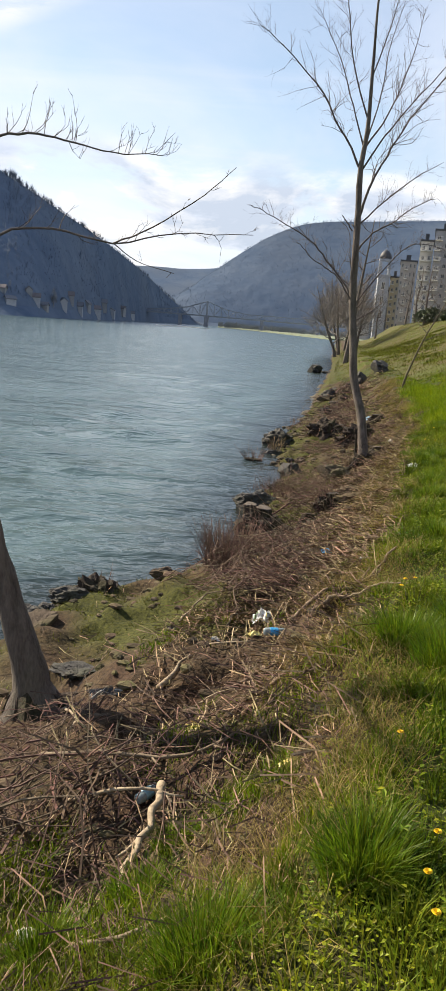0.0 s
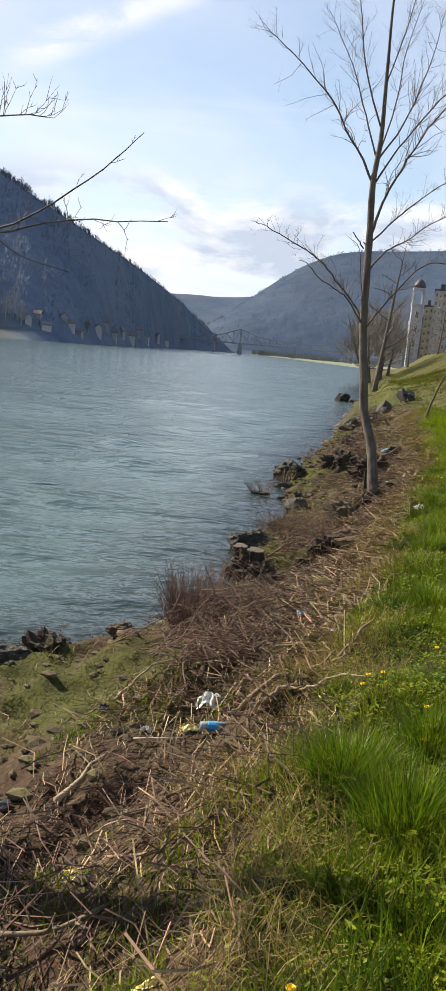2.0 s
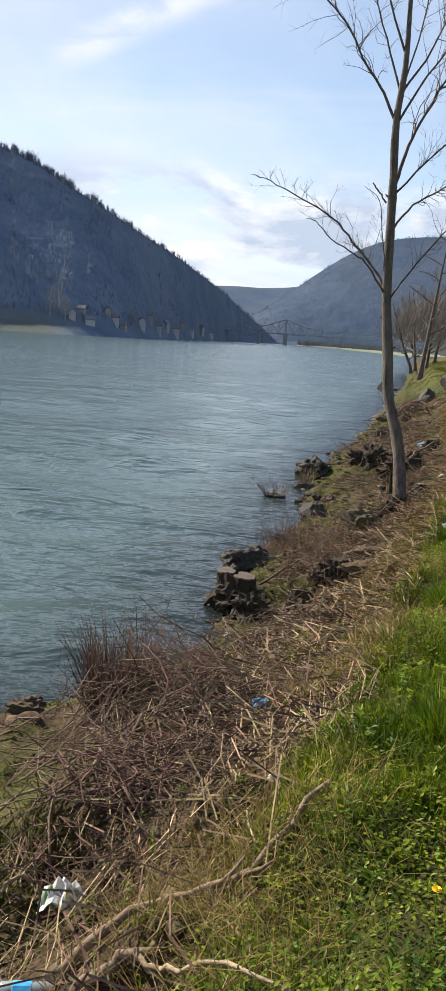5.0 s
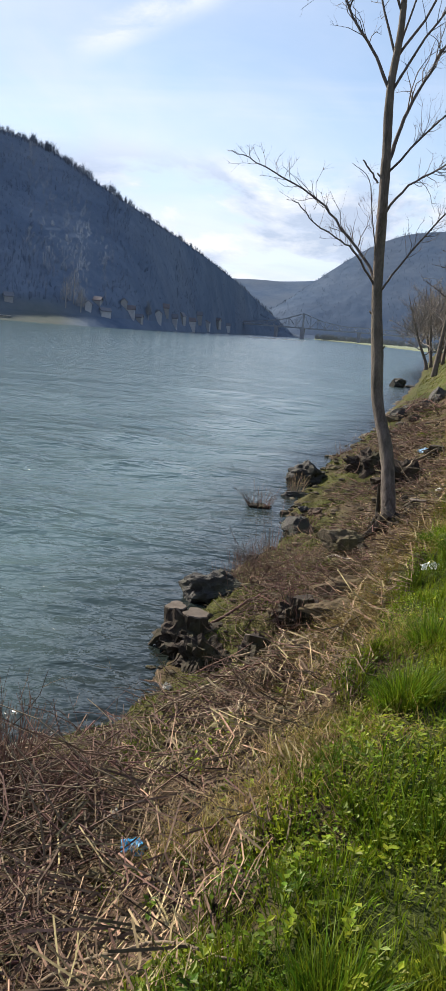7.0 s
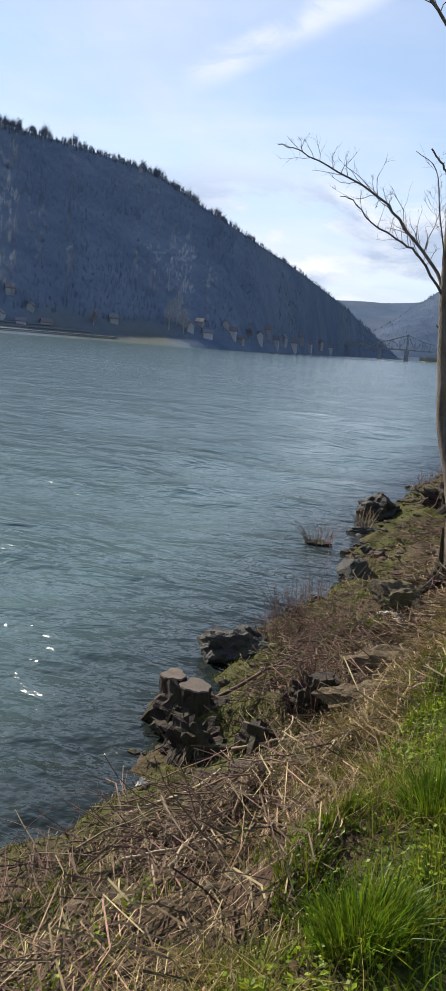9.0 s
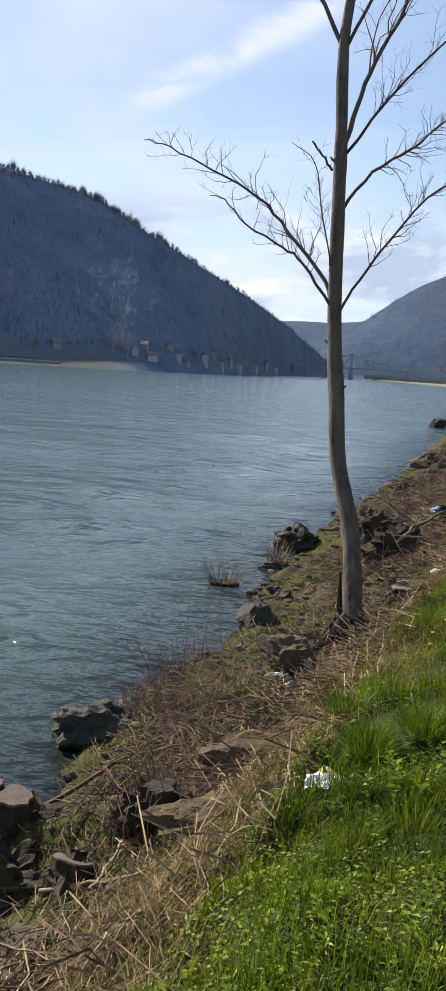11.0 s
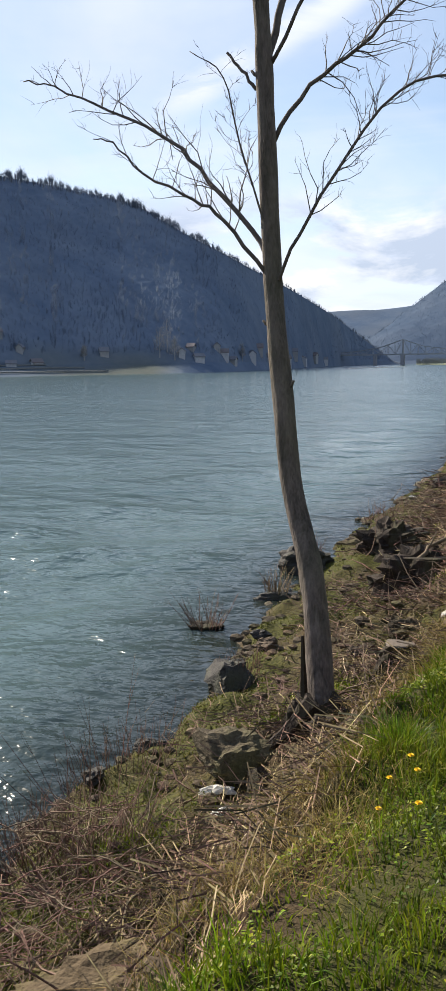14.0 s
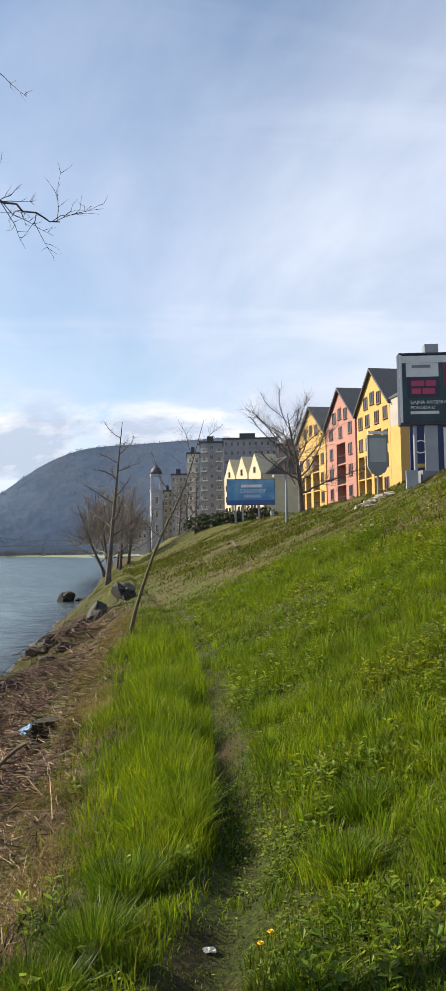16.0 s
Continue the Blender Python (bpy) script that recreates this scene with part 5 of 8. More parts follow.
bank_tree()
near_tree()
wild_tree("sapling", on_land(4.45, 30.0), 4.6, (1.70, 0.2), "thin leaning sapling with olive bark on the bank", 41, 0.038, 9, 16, BRANCH, SAPBARK, 0.34, 0.4)
wild_tree("tree", on_land(5.4, 82.0), 13.6, (1.3, 0), "tall bare tree on the distant bank", 42, 0.2, 13, 24, BRANCH, BARK, 0.28, 0.3)
wild_tree("tree", on_land(*swung(21.4, 70.8)), 7.4, (-1.0, 0), "spreading bare tree on the grassy slope", 43, 0.19, 24, 40, BRANCH, BARK, 0.82, 0.22)
for i, (x, y, h, lx) in enumerate(((6.0, 118, 9.5, -3.5), (6.6, 121, 11, -1.5), (8.2, 124, 11.5, 0.5), (7.0, 132, 12, -2), (9.6, 130, 11, 1), (8.5, 140, 12, 0))):
    wild_tree("willow", on_land(x, y), h, (lx, 0), "old bare willow leaning over the water", 50 + i, 0.2, 11, 30, FARTWIG, BARK, 0.5, 0.2, 4)
def haze_of_twigs(x, y, r, h, z0, label, seed, n=3500):
    """The fine outer twigs of a far crown: thin slivers rising outwards."""
    rng = np.random.default_rng(seed)
    u = rng.normal(0, 1, (n, 3))
    u /= np.linalg.norm(u, axis=1)[:, None]
    u[:, 2] = np.abs(u[:, 2])
    q = rng.uniform(0.25, 1.0, n) ** 0.6 * (1 + 0.25 * lumps(u[:, 0] * 3 + seed, u[:, 2] * 3, 1.0, seed))
    c = u * q[:, None] * np.array([r, r, h])
    d = u * np.array([0.7, 0.7, 1]) + rng.normal(0, 0.3, (n, 3)) + np.array([0, 0, 0.5])
    ln = rng.uniform(0.4, 1.3, n)[:, None]
    w = rng.normal(0, 0.018, (n, 3))
    co = np.stack([c - w, c + w, c + d * ln], 1).reshape(-1, 3)
    ob = new("crown", big_mesh("crown", co, np.arange(n * 3).reshape(-1, 3), FARTWIG))
    ob.location = (x, y, z0)
    return ob


for i, tree_ in enumerate([o for o in scene.objects if o.name.startswith("willow")]):
    crown = haze_of_twigs(-0.4, 0, 3.6, 5.5, 4.0, "", 90 + i, 1500)
    crown.parent = tree_
    tagged(crown, kind="stuff")
for i, (x, y, h) in enumerate(((17.6, 118, 8), (18.2, 132, 8.5), (19, 150, 9), (15, 160, 9))):
    wild_tree("tree", on_land(x, y), h, (0.3, 0), "small bare tree on the slope below the road", 60 + i, 0.16, 9, 14, BRANCH, BARK, 0.4, 0.25)

# ---- things on the bank ----
def rock(x, y, size, squash, seed, label, mat=STONE, sink=0.3, cuts=5, rz=0.0, group="rocks on the bank", z=None, name="rock"):
    s = lump(random.Random(seed), size, squash, 4 if y < 25 else 3, 0.42, max(2, cuts - 2))
    z0 = float(land(x, y)) if z is None else z
    ob = solo(name, s, mat, label, "rock", (x, y, z0 + size * squash[2] * (1 - 2 * sink)), group)
    ob.rotation_euler = (0, 0, rz)
    return ob


rock(0.10, 14.45, 0.30, (1.15, 0.9, 0.75), 1, "dark wet boulder at the water's edge", WETSTONE, 0.25, 6, 0.3)
rock(0.70, 18.2, 0.23, (1.15, 0.9, 0.8), 2, "rough grey boulder at the water's edge", WETSTONE, 0.25, 6, 0.2)
rock(1.56, 15.78, 0.27, (1.2, 0.9, 0.68), 3, "squarish brown boulder half buried in straw", STONE, 0.34, 8, 0.1)
rock(0.32, 23.5, 0.40, (1.1, 0.9, 0.75), 4, "wet boulder standing in the shallow water", WETSTONE, 0.3, 6, 0.0, z=0.0)
rock(0.28, 21.75, 0.24, (1.6, 1.0, 0.45), 5, "low dark stone with reeds at the water's edge", WETSTONE, 0.3, 3, 0.5)
rock(-0.78, 8.85, 0.12, (1.3, 1.0, 0.7), 6, "pale worn stone at the water's edge", STONE, 0.2, 4)
rock(-0.98, 5.38, 0.11, (1.6, 0.8, 0.5), 8, "pale stone on the muddy bank", STONE, 0.3, 3, 0.4)
rock(-1.75, 8.2, 0.16, (1.4, 1.0, 0.6), 9, "wet stone at the water's edge", WETSTONE, 0.3, 4, 0.2)
rock(-2.05, 7.6, 0.17, (1.2, 1.0, 0.7), 10, "wet stone at the water's edge", WETSTONE, 0.3, 4, 1.2)
rock(-1.9, 7.9, 0.10, (1.2, 1.0, 0.7), 11, "wet stone at the water's edge", WETSTONE, 0.3, 4, 2.2)
rock(1.85, 13.32, 0.34, (1.25, 0.85, 0.6), 12, "earthy brown boulder sunk into the bank", EARTHROCK, 0.72, 7, 0.5)
rock(1.45, 12.72, 0.19, (1.3, 0.9, 0.5), 13, "brown weathered boulder sunk into the bank", STONE, 0.62, 7, 1.0)
rock(1.78, 12.22, 0.24, (1.5, 0.95, 0.45), 24, "mossy brown slab sunk into the bank", EARTHROCK, 0.35, 6, 0.4)
rock(1.20, 11.25, 0.13, (1.5, 0.9, 0.55), 14, "pale brown stone below the sawn stumps", STONE, 0.35, 4, 0.1)
rock(1.02, 11.35, 0.10, (1.3, 0.9, 0.6), 15, "pale brown stone below the sawn stumps", STONE, 0.35, 4, 0.8)
rock(2.46, 18.35, 0.21, (1.2, 0.9, 0.6), 16, "grey broken stone on the bank", STONE, 0.35, 6, 0.3)
rock(2.05, 18.2, 0.16, (1.4, 0.9, 0.5), 17, "grey broken stone on the bank", STONE, 0.35, 6, 0.9)
rock(2.75, 16.95, 0.17, (1.2, 0.9, 0.7), 18, "dark stone beside the tree", STONE, 0.3, 6, 0.9)
rock(4.05, 44.2, 0.52, (0.95, 0.9, 0.95), 19, "big dark boulder on the waterside", WETSTONE, 0.25, 6, 0.2)
rock(5.0, 43.8, 0.52, (1.0, 0.9, 0.9), 20, "big dark boulder on the waterside", WETSTONE, 0.25, 6, 1.0)
rock(2.2, 70.0, 0.6, (1.0, 0.8, 0.75), 21, "black rock standing in the river", WETSTONE, 0.25, 4, 0.0, z=0.0)
rock(3.6, 70.5, 0.45, (1.8, 0.7, 0.3), 22, "flat black rock in the river", WETSTONE, 0.3, 4, 0.0, z=0.0)
for i, (x, y, q) in enumerate(((2.0, 38.6, 0.34), (2.4, 39.6, 0.40), (2.9, 40.4, 0.36), (2.3, 41.2, 0.3), (3.3, 39.4, 0.3), (2.8, 42.6, 0.34), (1.8, 37.8, 0.22), (3.5, 42.8, 0.34), (3.2, 41.4, 0.36), (2.5, 36.5, 0.26), (3.0, 37.6, 0.28))):
    rock(x, y, q, (1.1, 0.9, 0.65), 30 + i, "dark rock in the heap at the waterside", WETSTONE if i % 2 else STONE, 0.3, 6, i)
for i, (x, y, q) in enumerate(((1.3, 29.6, 0.28), (1.9, 31.2, 0.30), (2.1, 29.0, 0.2), (1.0, 27.5, 0.18), (1.5, 26.0, 0.2), (2.2, 33.5, 0.25), (0.75, 25.2, 0.16), (0.5, 16.6, 0.12), (0.35, 15.9, 0.1), (0.9, 18.9, 0.13), (0.65, 19.5, 0.1))):
    rock(x, y, q, (1.2, 0.9, 0.6), 45 + i, "broken stone on the wet bank", WETSTONE if i % 3 else STONE, 0.3, 5, i)
slab = rock(-1.73, 6.95, 0.20, (1.25, 0.8, 0.22), 7, "flat pale slab tilted at the water's edge", STONE, 0.0, 2, 0.7)
slab.rotation_euler = (0.25, -0.3, 0.7)
disc = rock(-1.0, 5.82, 0.17, (1.3, 0.9, 0.28), 23, "flat dark stone lying on the mud", WETSTONE, 0.1, 2, 0.1)


def pebbles():
    rng = random.Random(9)
    lots = []
    for i in range(620):
        y = rng.uniform(5, 34)
        xw, xe = float(lerp_table(WATER, y)), float(lerp_table(EDGE, y))
        x = xw + (rng.uniform(-0.25, 0.35) if i % 2 else rng.uniform(0, 0.9) * (xe - xw))
        r = rng.uniform(0.015, 0.055) * (1.6 if y > 18 else 1)
        s = lump(rng, r, (rng.uniform(0.9, 1.5), 1, rng.uniform(0.5, 0.8)), 1, 0.25, 0)
        z = float(land(x, y))
        c = np.array([tuple(v) for v in s.v]) + np.array([x, y, z + r * 0.15])
        lots.append((c, np.array(s.f)))
    stuff("pebbles", lots, STONE, "stones and clods strewn along the waterline", "pebbles")
    lots = []
    for i in range(900):
        y = rng.uniform(2, 34)
        xw, xe = float(lerp_table(WATER, y)), float(lerp_table(EDGE, y))
        x = xw + rng.uniform(0.15, 0.95) * (xe - xw)
        r = rng.uniform(0.02, 0.07)
        s = lump(rng, r, (rng.uniform(0.9, 1.6), 1, rng.uniform(0.4, 0.7)), 1, 0.4, 0)
        c = np.array([tuple(v) for v in s.v]) + np.array([x, y, float(land(x, y)) + r * 0.05])
        lots.append((c, np.array(s.f)))
    stuff("clods", lots, CLOD, "clods of dark earth and turf on the bank", "earth")


def slope_stones():
    rng = random.Random(19)
    lots = []
    for i in range(420):
        y = rng.uniform(11, 34)
        x = float(lerp_table(EDGE, y)) + rng.uniform(4.0, 10.5)
        if float(lumps(x, y, 2.4, 81)) < -0.1:
            continue
        r = rng.uniform(0.012, 0.045) * (1 + y / 50)
        s = lump(rng, r, (rng.uniform(0.9, 1.6), 1, rng.uniform(0.5, 0.8)), 1, 0.3, 0)
        lots.append((np.array([tuple(v) for v in s.v]) + np.array([x, y, float(land(x, y)) + r * 0.2]), np.array(s.f)))
    stuff("slope_stones", lots, RUBBLE, "small pale stones lying in the thin turf of the slope", "stones")


slope_stones()
CLOD = material("earth_clod", (0.035, 0.024, 0.016), (0.13, 0.09, 0.06), 8.0, 0.95, 0.6, 50.0, (0.07, 0.08, 0.02), 3.0, 0.6, island=0.4)
pebbles()


def stump(x, y, stems, label, seed, z=None, roots=8, face=STUMPTOP, mass=0.0):
    """A sawn stump: bark sides with flutes, a grey sawn face on each stem, roots."""
    rng = random.Random(seed)
    z0 = float(land(x, y)) if z is None else z
    root = thing("stump", (x, y, z0), label, "stump", "stumps on the bank")
    for dx, dy, r, h, tx, ty in stems:
        s, m = Soup(), 18
        rings = ((-0.15, 1.5), (0.04, 1.25), (h * 0.35, 1.05), (h * 0.6, 1.0), (h * 0.82, 0.95), (h, 0.97))
        prof = [1 + rng.uniform(-0.16, 0.16) + 0.10 * math.cos(3 * 6.283 * j / m + seed) for j in range(m)]
        for zz, k in rings:
            for j in range(m):
                a = 2 * math.pi * j / m
                q = r * k * prof[j] * (1 + rng.uniform(-0.10, 0.10))
                tilt = (math.cos(a) * tx + math.sin(a) * ty) * q if zz == h else 0
                s.v.append(Vector((dx + math.cos(a) * q + tx * max(zz, 0) * 0.4, dy + math.sin(a) * q + ty * max(zz, 0) * 0.4, zz + tilt)))
        for i in range(len(rings) - 1):
            for j in range(m):
                a, b = i * m + j, i * m + (j + 1) % m
                s.f.append((a, b, b + m, a + m))
        part("stem", s, STUMPSIDE, root)
        t = Soup()
        top = s.v[-m:]
        c = sum(top, Vector()) / m
        up = [c + (p - c) * 0.94 + Vector((0, 0, 0.012)) for p in top]
        t.poly(up)
        for j in range(m):
            t.poly((top[j], top[(j + 1) % m], up[(j + 1) % m], up[j]))
        part("sawn_face", t, face, root, "weathered sawn face")
    if mass:
        ms = lump(rng, mass, (1.15, 1.0, 0.75), 4, 0.5, 0)
        for i, v in enumerate(ms.v):
            w = v / mass
            ms.v[i] = v * (1 + 0.30 * noise.noise(w * 2.3 + Vector((seed, 0, 0))) + 0.22 * noise.noise(w * 6 + Vector((0, seed, 0))) + 0.12 * noise.noise(w * 14))
        o = part("root_mass", ms, STUMPSIDE, root)
        o.location = (0.0, 0.04, mass * 0.2)
        for _ in range(26):
            a, q = rng.uniform(0, 6.28), mass * rng.uniform(0.85, 1.15)
            p = Vector((math.cos(a) * q, math.sin(a) * q + 0.04, mass * rng.uniform(0.5, 0.9)))
            s = Soup()
            th = rng.uniform(0.005, 0.014)
            line = wander(rng, p * 0.9, (math.cos(a) * 0.35, math.sin(a) * 0.35, -1), mass * rng.uniform(0.7, 1.2), 5, 0.2, -0.02)
            s.tube(line, [th * (1 - 0.12 * k) for k in range(6)], 4)
            part("root", s, STICK if rng.random() < 0.35 else STUMPSIDE, root)
    for _ in range(roots):
        s = Soup()
        a, l = rng.uniform(0, 6.28), rng.uniform(0.15, 0.4)
        d = stems[rng.randrange(len(stems))]
        s.tube([(d[0], d[1], 0.14), (d[0] + math.cos(a) * l * 0.6, d[1] + math.sin(a) * l * 0.6, 0.04), (d[0] + math.cos(a) * l, d[1] + math.sin(a) * l, -0.12)], [0.06, 0.04, 0.012], 5)
        part("root", s, STUMPSIDE, root)
    return root


stump(0.27, 12.66, ((0.04, -0.02, 0.125, 0.37, -0.1, 0.1), (-0.21, 0.06, 0.11, 0.39, 0.0, 0.12)), "double stump with sawn grey tops over the water", 1, 0.05, 10, STUMPTOP, 0.30)
stump(0.50, 12.12, ((0.0, 0.0, 0.10, 0.10, 0.2, 0.1),), "low rotten root plate with moss at the water", 9, 0.10, 6, STUMPSIDE, 0.22)
stump(1.02, 12.05, ((0.0, 0.0, 0.12, 0.14, -0.1, -0.5),), "low stump with a slanting sawn face", 2, None, 4)
stump(1.36, 12.46, ((0.0, 0.0, 0.10, 0.24, 0.1, 0.0), (0.1, 0.1, 0.07, 0.18, 0.0, 0.0)), "dark rotten stump on the bank", 3, None, 6, STUMPSIDE, 0.2)
stump(2.44, 20.4, ((0.0, 0.0, 0.30, 0.36, 0.05, -0.15), (-0.3, 0.1, 0.2, 0.22, 0, 0)), "broad dark stump of an old tree", 4, None, 8, STUMPSIDE, 0.4)
stump(1.68, 23.4, ((0.0, 0.0, 0.30, 0.30, 0.0, 0.05), (0.3, 0.15, 0.22, 0.26, 0, 0)), "broad dark stump overgrown with straw", 5, None, 8, STUMPSIDE, 0.4)
stump(2.52, 17.25, ((0.0, 0.0, 0.13, 0.18, 0.0, -0.1),), "small sawn stump in the straw", 6, None, 4)
stump(-1.5, 8.6, ((0.0, 0.0, 0.16, 0.16, 0.1, 0.0), (0.18, -0.05, 0.1, 0.12, 0, 0)), "mossy rotten stump at the water's edge", 7, None, 8, STUMPSIDE, 0.25)
stump(3.05, 23.2, ((0.0, 0.0, 0.16, 0.2, 0.0, 0.0),), "small dark stump in the straw", 8, None, 4, STUMPSIDE, 0.2)


def reed_clump(x, y, n, h, spread_, label, seed, mat=TWIG, z=None, lean=0.35, thick=0.003):
    rng = random.Random(seed)
    s = Soup()
    z0 = float(land(x, y)) if z is None else z
    for _ in range(n):
        a, r = rng.uniform(0, 6.28), spread_ * math.sqrt(rng.random())
        px, py = math.cos(a) * r, math.sin(a) * r
        pz = (float(land(x + px, y + py)) - z0 if z is None else 0) - 0.03
        way = Vector((math.cos(a) * lean * rng.random() + rng.gauss(0, 0.12), math.sin(a) * lean * rng.random() + rng.gauss(0, 0.12), 1))
        ln = h * rng.uniform(0.45, 1.1)
        pts = wander(rng, (px, py, pz), way, ln, 3, 0.09, 0.0)
        s.tube(pts, [thick, thick * 0.9, thick * 0.6, thick * 0.25], 3, False)
        if rng.random() < 0.35:
            p, d = along(pts, rng.uniform(0.4, 0.9))
            q = wander(rng, p, d + Vector((rng.gauss(0, 0.5), rng.gauss(0, 0.5), 0.2)), ln * 0.3, 2, 0.1)
            s.tube(q, [thick * 0.6, thick * 0.4, thick * 0.2], 3, False)
    return solo("reed_clump", s, mat, label, "reeds", (x, y, z0), "reed clumps")


stump(1.80, 15.42, ((0.0, 0.0, 0.045, 0.11, 0.0, -0.05),), "small freshly sawn stem below the boulder", 10, None, 2, PALEWOOD)
reed_clump(-0.02, 8.72, 420, 0.62, 0.24, "dense clump of dry brown reeds at the water's edge", 1, lean=0.5, thick=0.0040)
reed_clump(0.30, 8.75, 300, 0.34, 0.36, "dense clump of dry brown reeds at the water's edge", 2, lean=0.6, thick=0.004)
reed_clump(-0.25, 20.15, 46, 0.52, 0.20, "dry reeds growing from a mud tuft in the water", 3, z=0.0, lean=1.0, thick=0.005)
reed_clump(0.26, 21.75, 50, 0.42, 0.18, "dry yellowish reeds on a low stone", 4, STRAW, 0.1, 0.5, 0.005)
reed_clump(0.45, 16.2, 120, 0.45, 0.5, "thin brown shoots at the water's edge", 5, lean=0.6, thick=0.003)
reed_clump(0.40, 14.9, 150, 0.45, 0.45, "thin brown shoots at the water's edge", 6, lean=0.6, thick=0.0032)
reed_clump(-1.48, 8.62, 14, 0.42, 0.12, "broken dead shoots on a mossy stump", 7, lean=0.4, thick=0.006)
reed_clump(0.62, 15.4, 16, 1.0, 0.25, "tall thin dead shoots over the water", 8, lean=0.8, thick=0.0035)
reed_clump(0.75, 18.4, 60, 0.35, 0.25, "thin brown shoots at the water's edge", 9, lean=0.5, thick=0.004)
reed_clump(1.0, 27.8, 70, 0.4, 0.5, "thin brown shoots at the water's edge", 10, lean=0.6, thick=0.006)
reed_clump(1.36, 12.5, 90, 0.38, 0.22, "dark dead shoots on a rotten stump", 12, lean=0.5, thick=0.005)
reed_clump(0.9, 14.6, 130, 0.5, 0.45, "dark dead shoots of a cut shrub", 13, lean=0.7, thick=0.0035)
reed_clump(0.15, 24.6, 30, 0.4, 0.2, "thin dead shoots in the shallow water", 11, z=0.0, lean=0.8, thick=0.005)
mud = rock(-0.25, 20.15, 0.15, (1.5, 1.0, 0.4), 70, "dark tuft of mud and roots in the water", STUMPSIDE, 0.4, 2, 0.2, z=0.0, name="mud_tuft")


def brush_pile(x, y, rx, ry, n, h, label, seed, r=(0.003, 0.010), ln=(0.4, 1.1), mat=TWIG, curl=0.22, bed=0.0):
    """A tangle of dead branches lying over one another."""
    rng = random.Random(seed)
    z0 = float(land(x, y))
    root = thing("brush_pile", (x, y, z0), label, "brushwood", "heaps of brushwood")
    lots = [Soup(), Soup()]
    for i in range(n):
        px, py = rng.gauss(0, rx * 0.5), rng.gauss(0, ry * 0.5)
        fall = max(0.0, 1 - (px / rx) ** 2 - (py / ry) ** 2)
        pz = float(land(x + px, y + py)) - z0 + rng.uniform(0, h) * fall + 0.02
        a = rng.uniform(0, 6.28)
        l = rng.uniform(*ln)
        pts = wander(rng, (px - math.cos(a) * l / 2, py - math.sin(a) * l / 2, pz), (math.cos(a), math.sin(a), rng.gauss(0.1, 0.2)), l, 5, curl, -0.01)
        for p in pts:
            p.z = max(p.z, float(land(x + p.x, y + p.y)) - z0 + 0.004)
        q = rng.uniform(*r)
        s = lots[0 if rng.random() < 0.7 else 1]
        s.tube(pts, [q * (1 - 0.7 * k / 5) for k in range(6)], 4, False)
        if rng.random() < 0.5:
            twiggy(s, rng, pts, q, 2, l * 0.4, 1, 0.0, 0.2, 1)
    tagged(part("brushwood", lots[0], mat, root), kind="stuff")
    tagged(part("pale_brushwood", lots[1], STICK, root, "paler weathered branches"), kind="stuff")
    return root


brush_pile(-0.65, 3.45, 0.75, 0.6, 130, 0.28, "tangled heap of bare crooked branches at the tree's foot", 1, (0.003, 0.011), (0.4, 1.1))
brush_pile(-1.0, 4.4, 0.5, 0.5, 90, 0.18, "reddish dead twigs heaped below the tree", 2, (0.002, 0.006), (0.3, 0.7))
brush_pile(0.40, 8.45, 0.70, 1.0, 400, 0.36, "heap of cut brown brushwood on the bank", 3, (0.002, 0.007), (0.3, 0.9))
brush_pile(0.40, 7.25, 0.55, 0.75, 200, 0.20, "low heap of cut brown twigs", 4, (0.002, 0.007), (0.3, 0.9))
brush_pile(1.15, 13.5, 0.5, 1.1, 230, 0.42, "dark dead bush over rotten stumps", 5, (0.002, 0.007), (0.3, 0.8))
brush_pile(0.75, 14.85, 0.55, 0.5, 120, 0.35, "dark dead shrub at the water's edge", 6, (0.002, 0.006), (0.3, 0.7))
brush_pile(0.9, 10.6, 0.7, 0.6, 110, 0.12, "scattered dead branches on the bank", 7, (0.002, 0.008), (0.3, 0.9))
brush_pile(2.35, 16.3, 0.4, 0.4, 70, 0.2, "broken roots and sticks at the tree's foot", 8, (0.003, 0.012), (0.2, 0.5))
brush_pile(2.3, 20.0, 0.9, 1.4, 150, 0.16, "dead stems and sticks matted on the bank", 9, (0.003, 0.010), (0.3, 0.9))
brush_pile(2.0, 25.0, 1.0, 2.2, 170, 0.2, "dead stems and sticks matted on the bank", 10, (0.004, 0.013), (0.4, 1.0))
brush_pile(2.3, 31.0, 1.0, 3.0, 170, 0.25, "dead stems and sticks matted on the bank", 11, (0.005, 0.016), (0.5, 1.2))
brush_pile(3.1, 39.5, 1.2, 3.0, 150, 0.3, "dead stems between the rocks", 12, (0.007, 0.022), (0.6, 1.5))


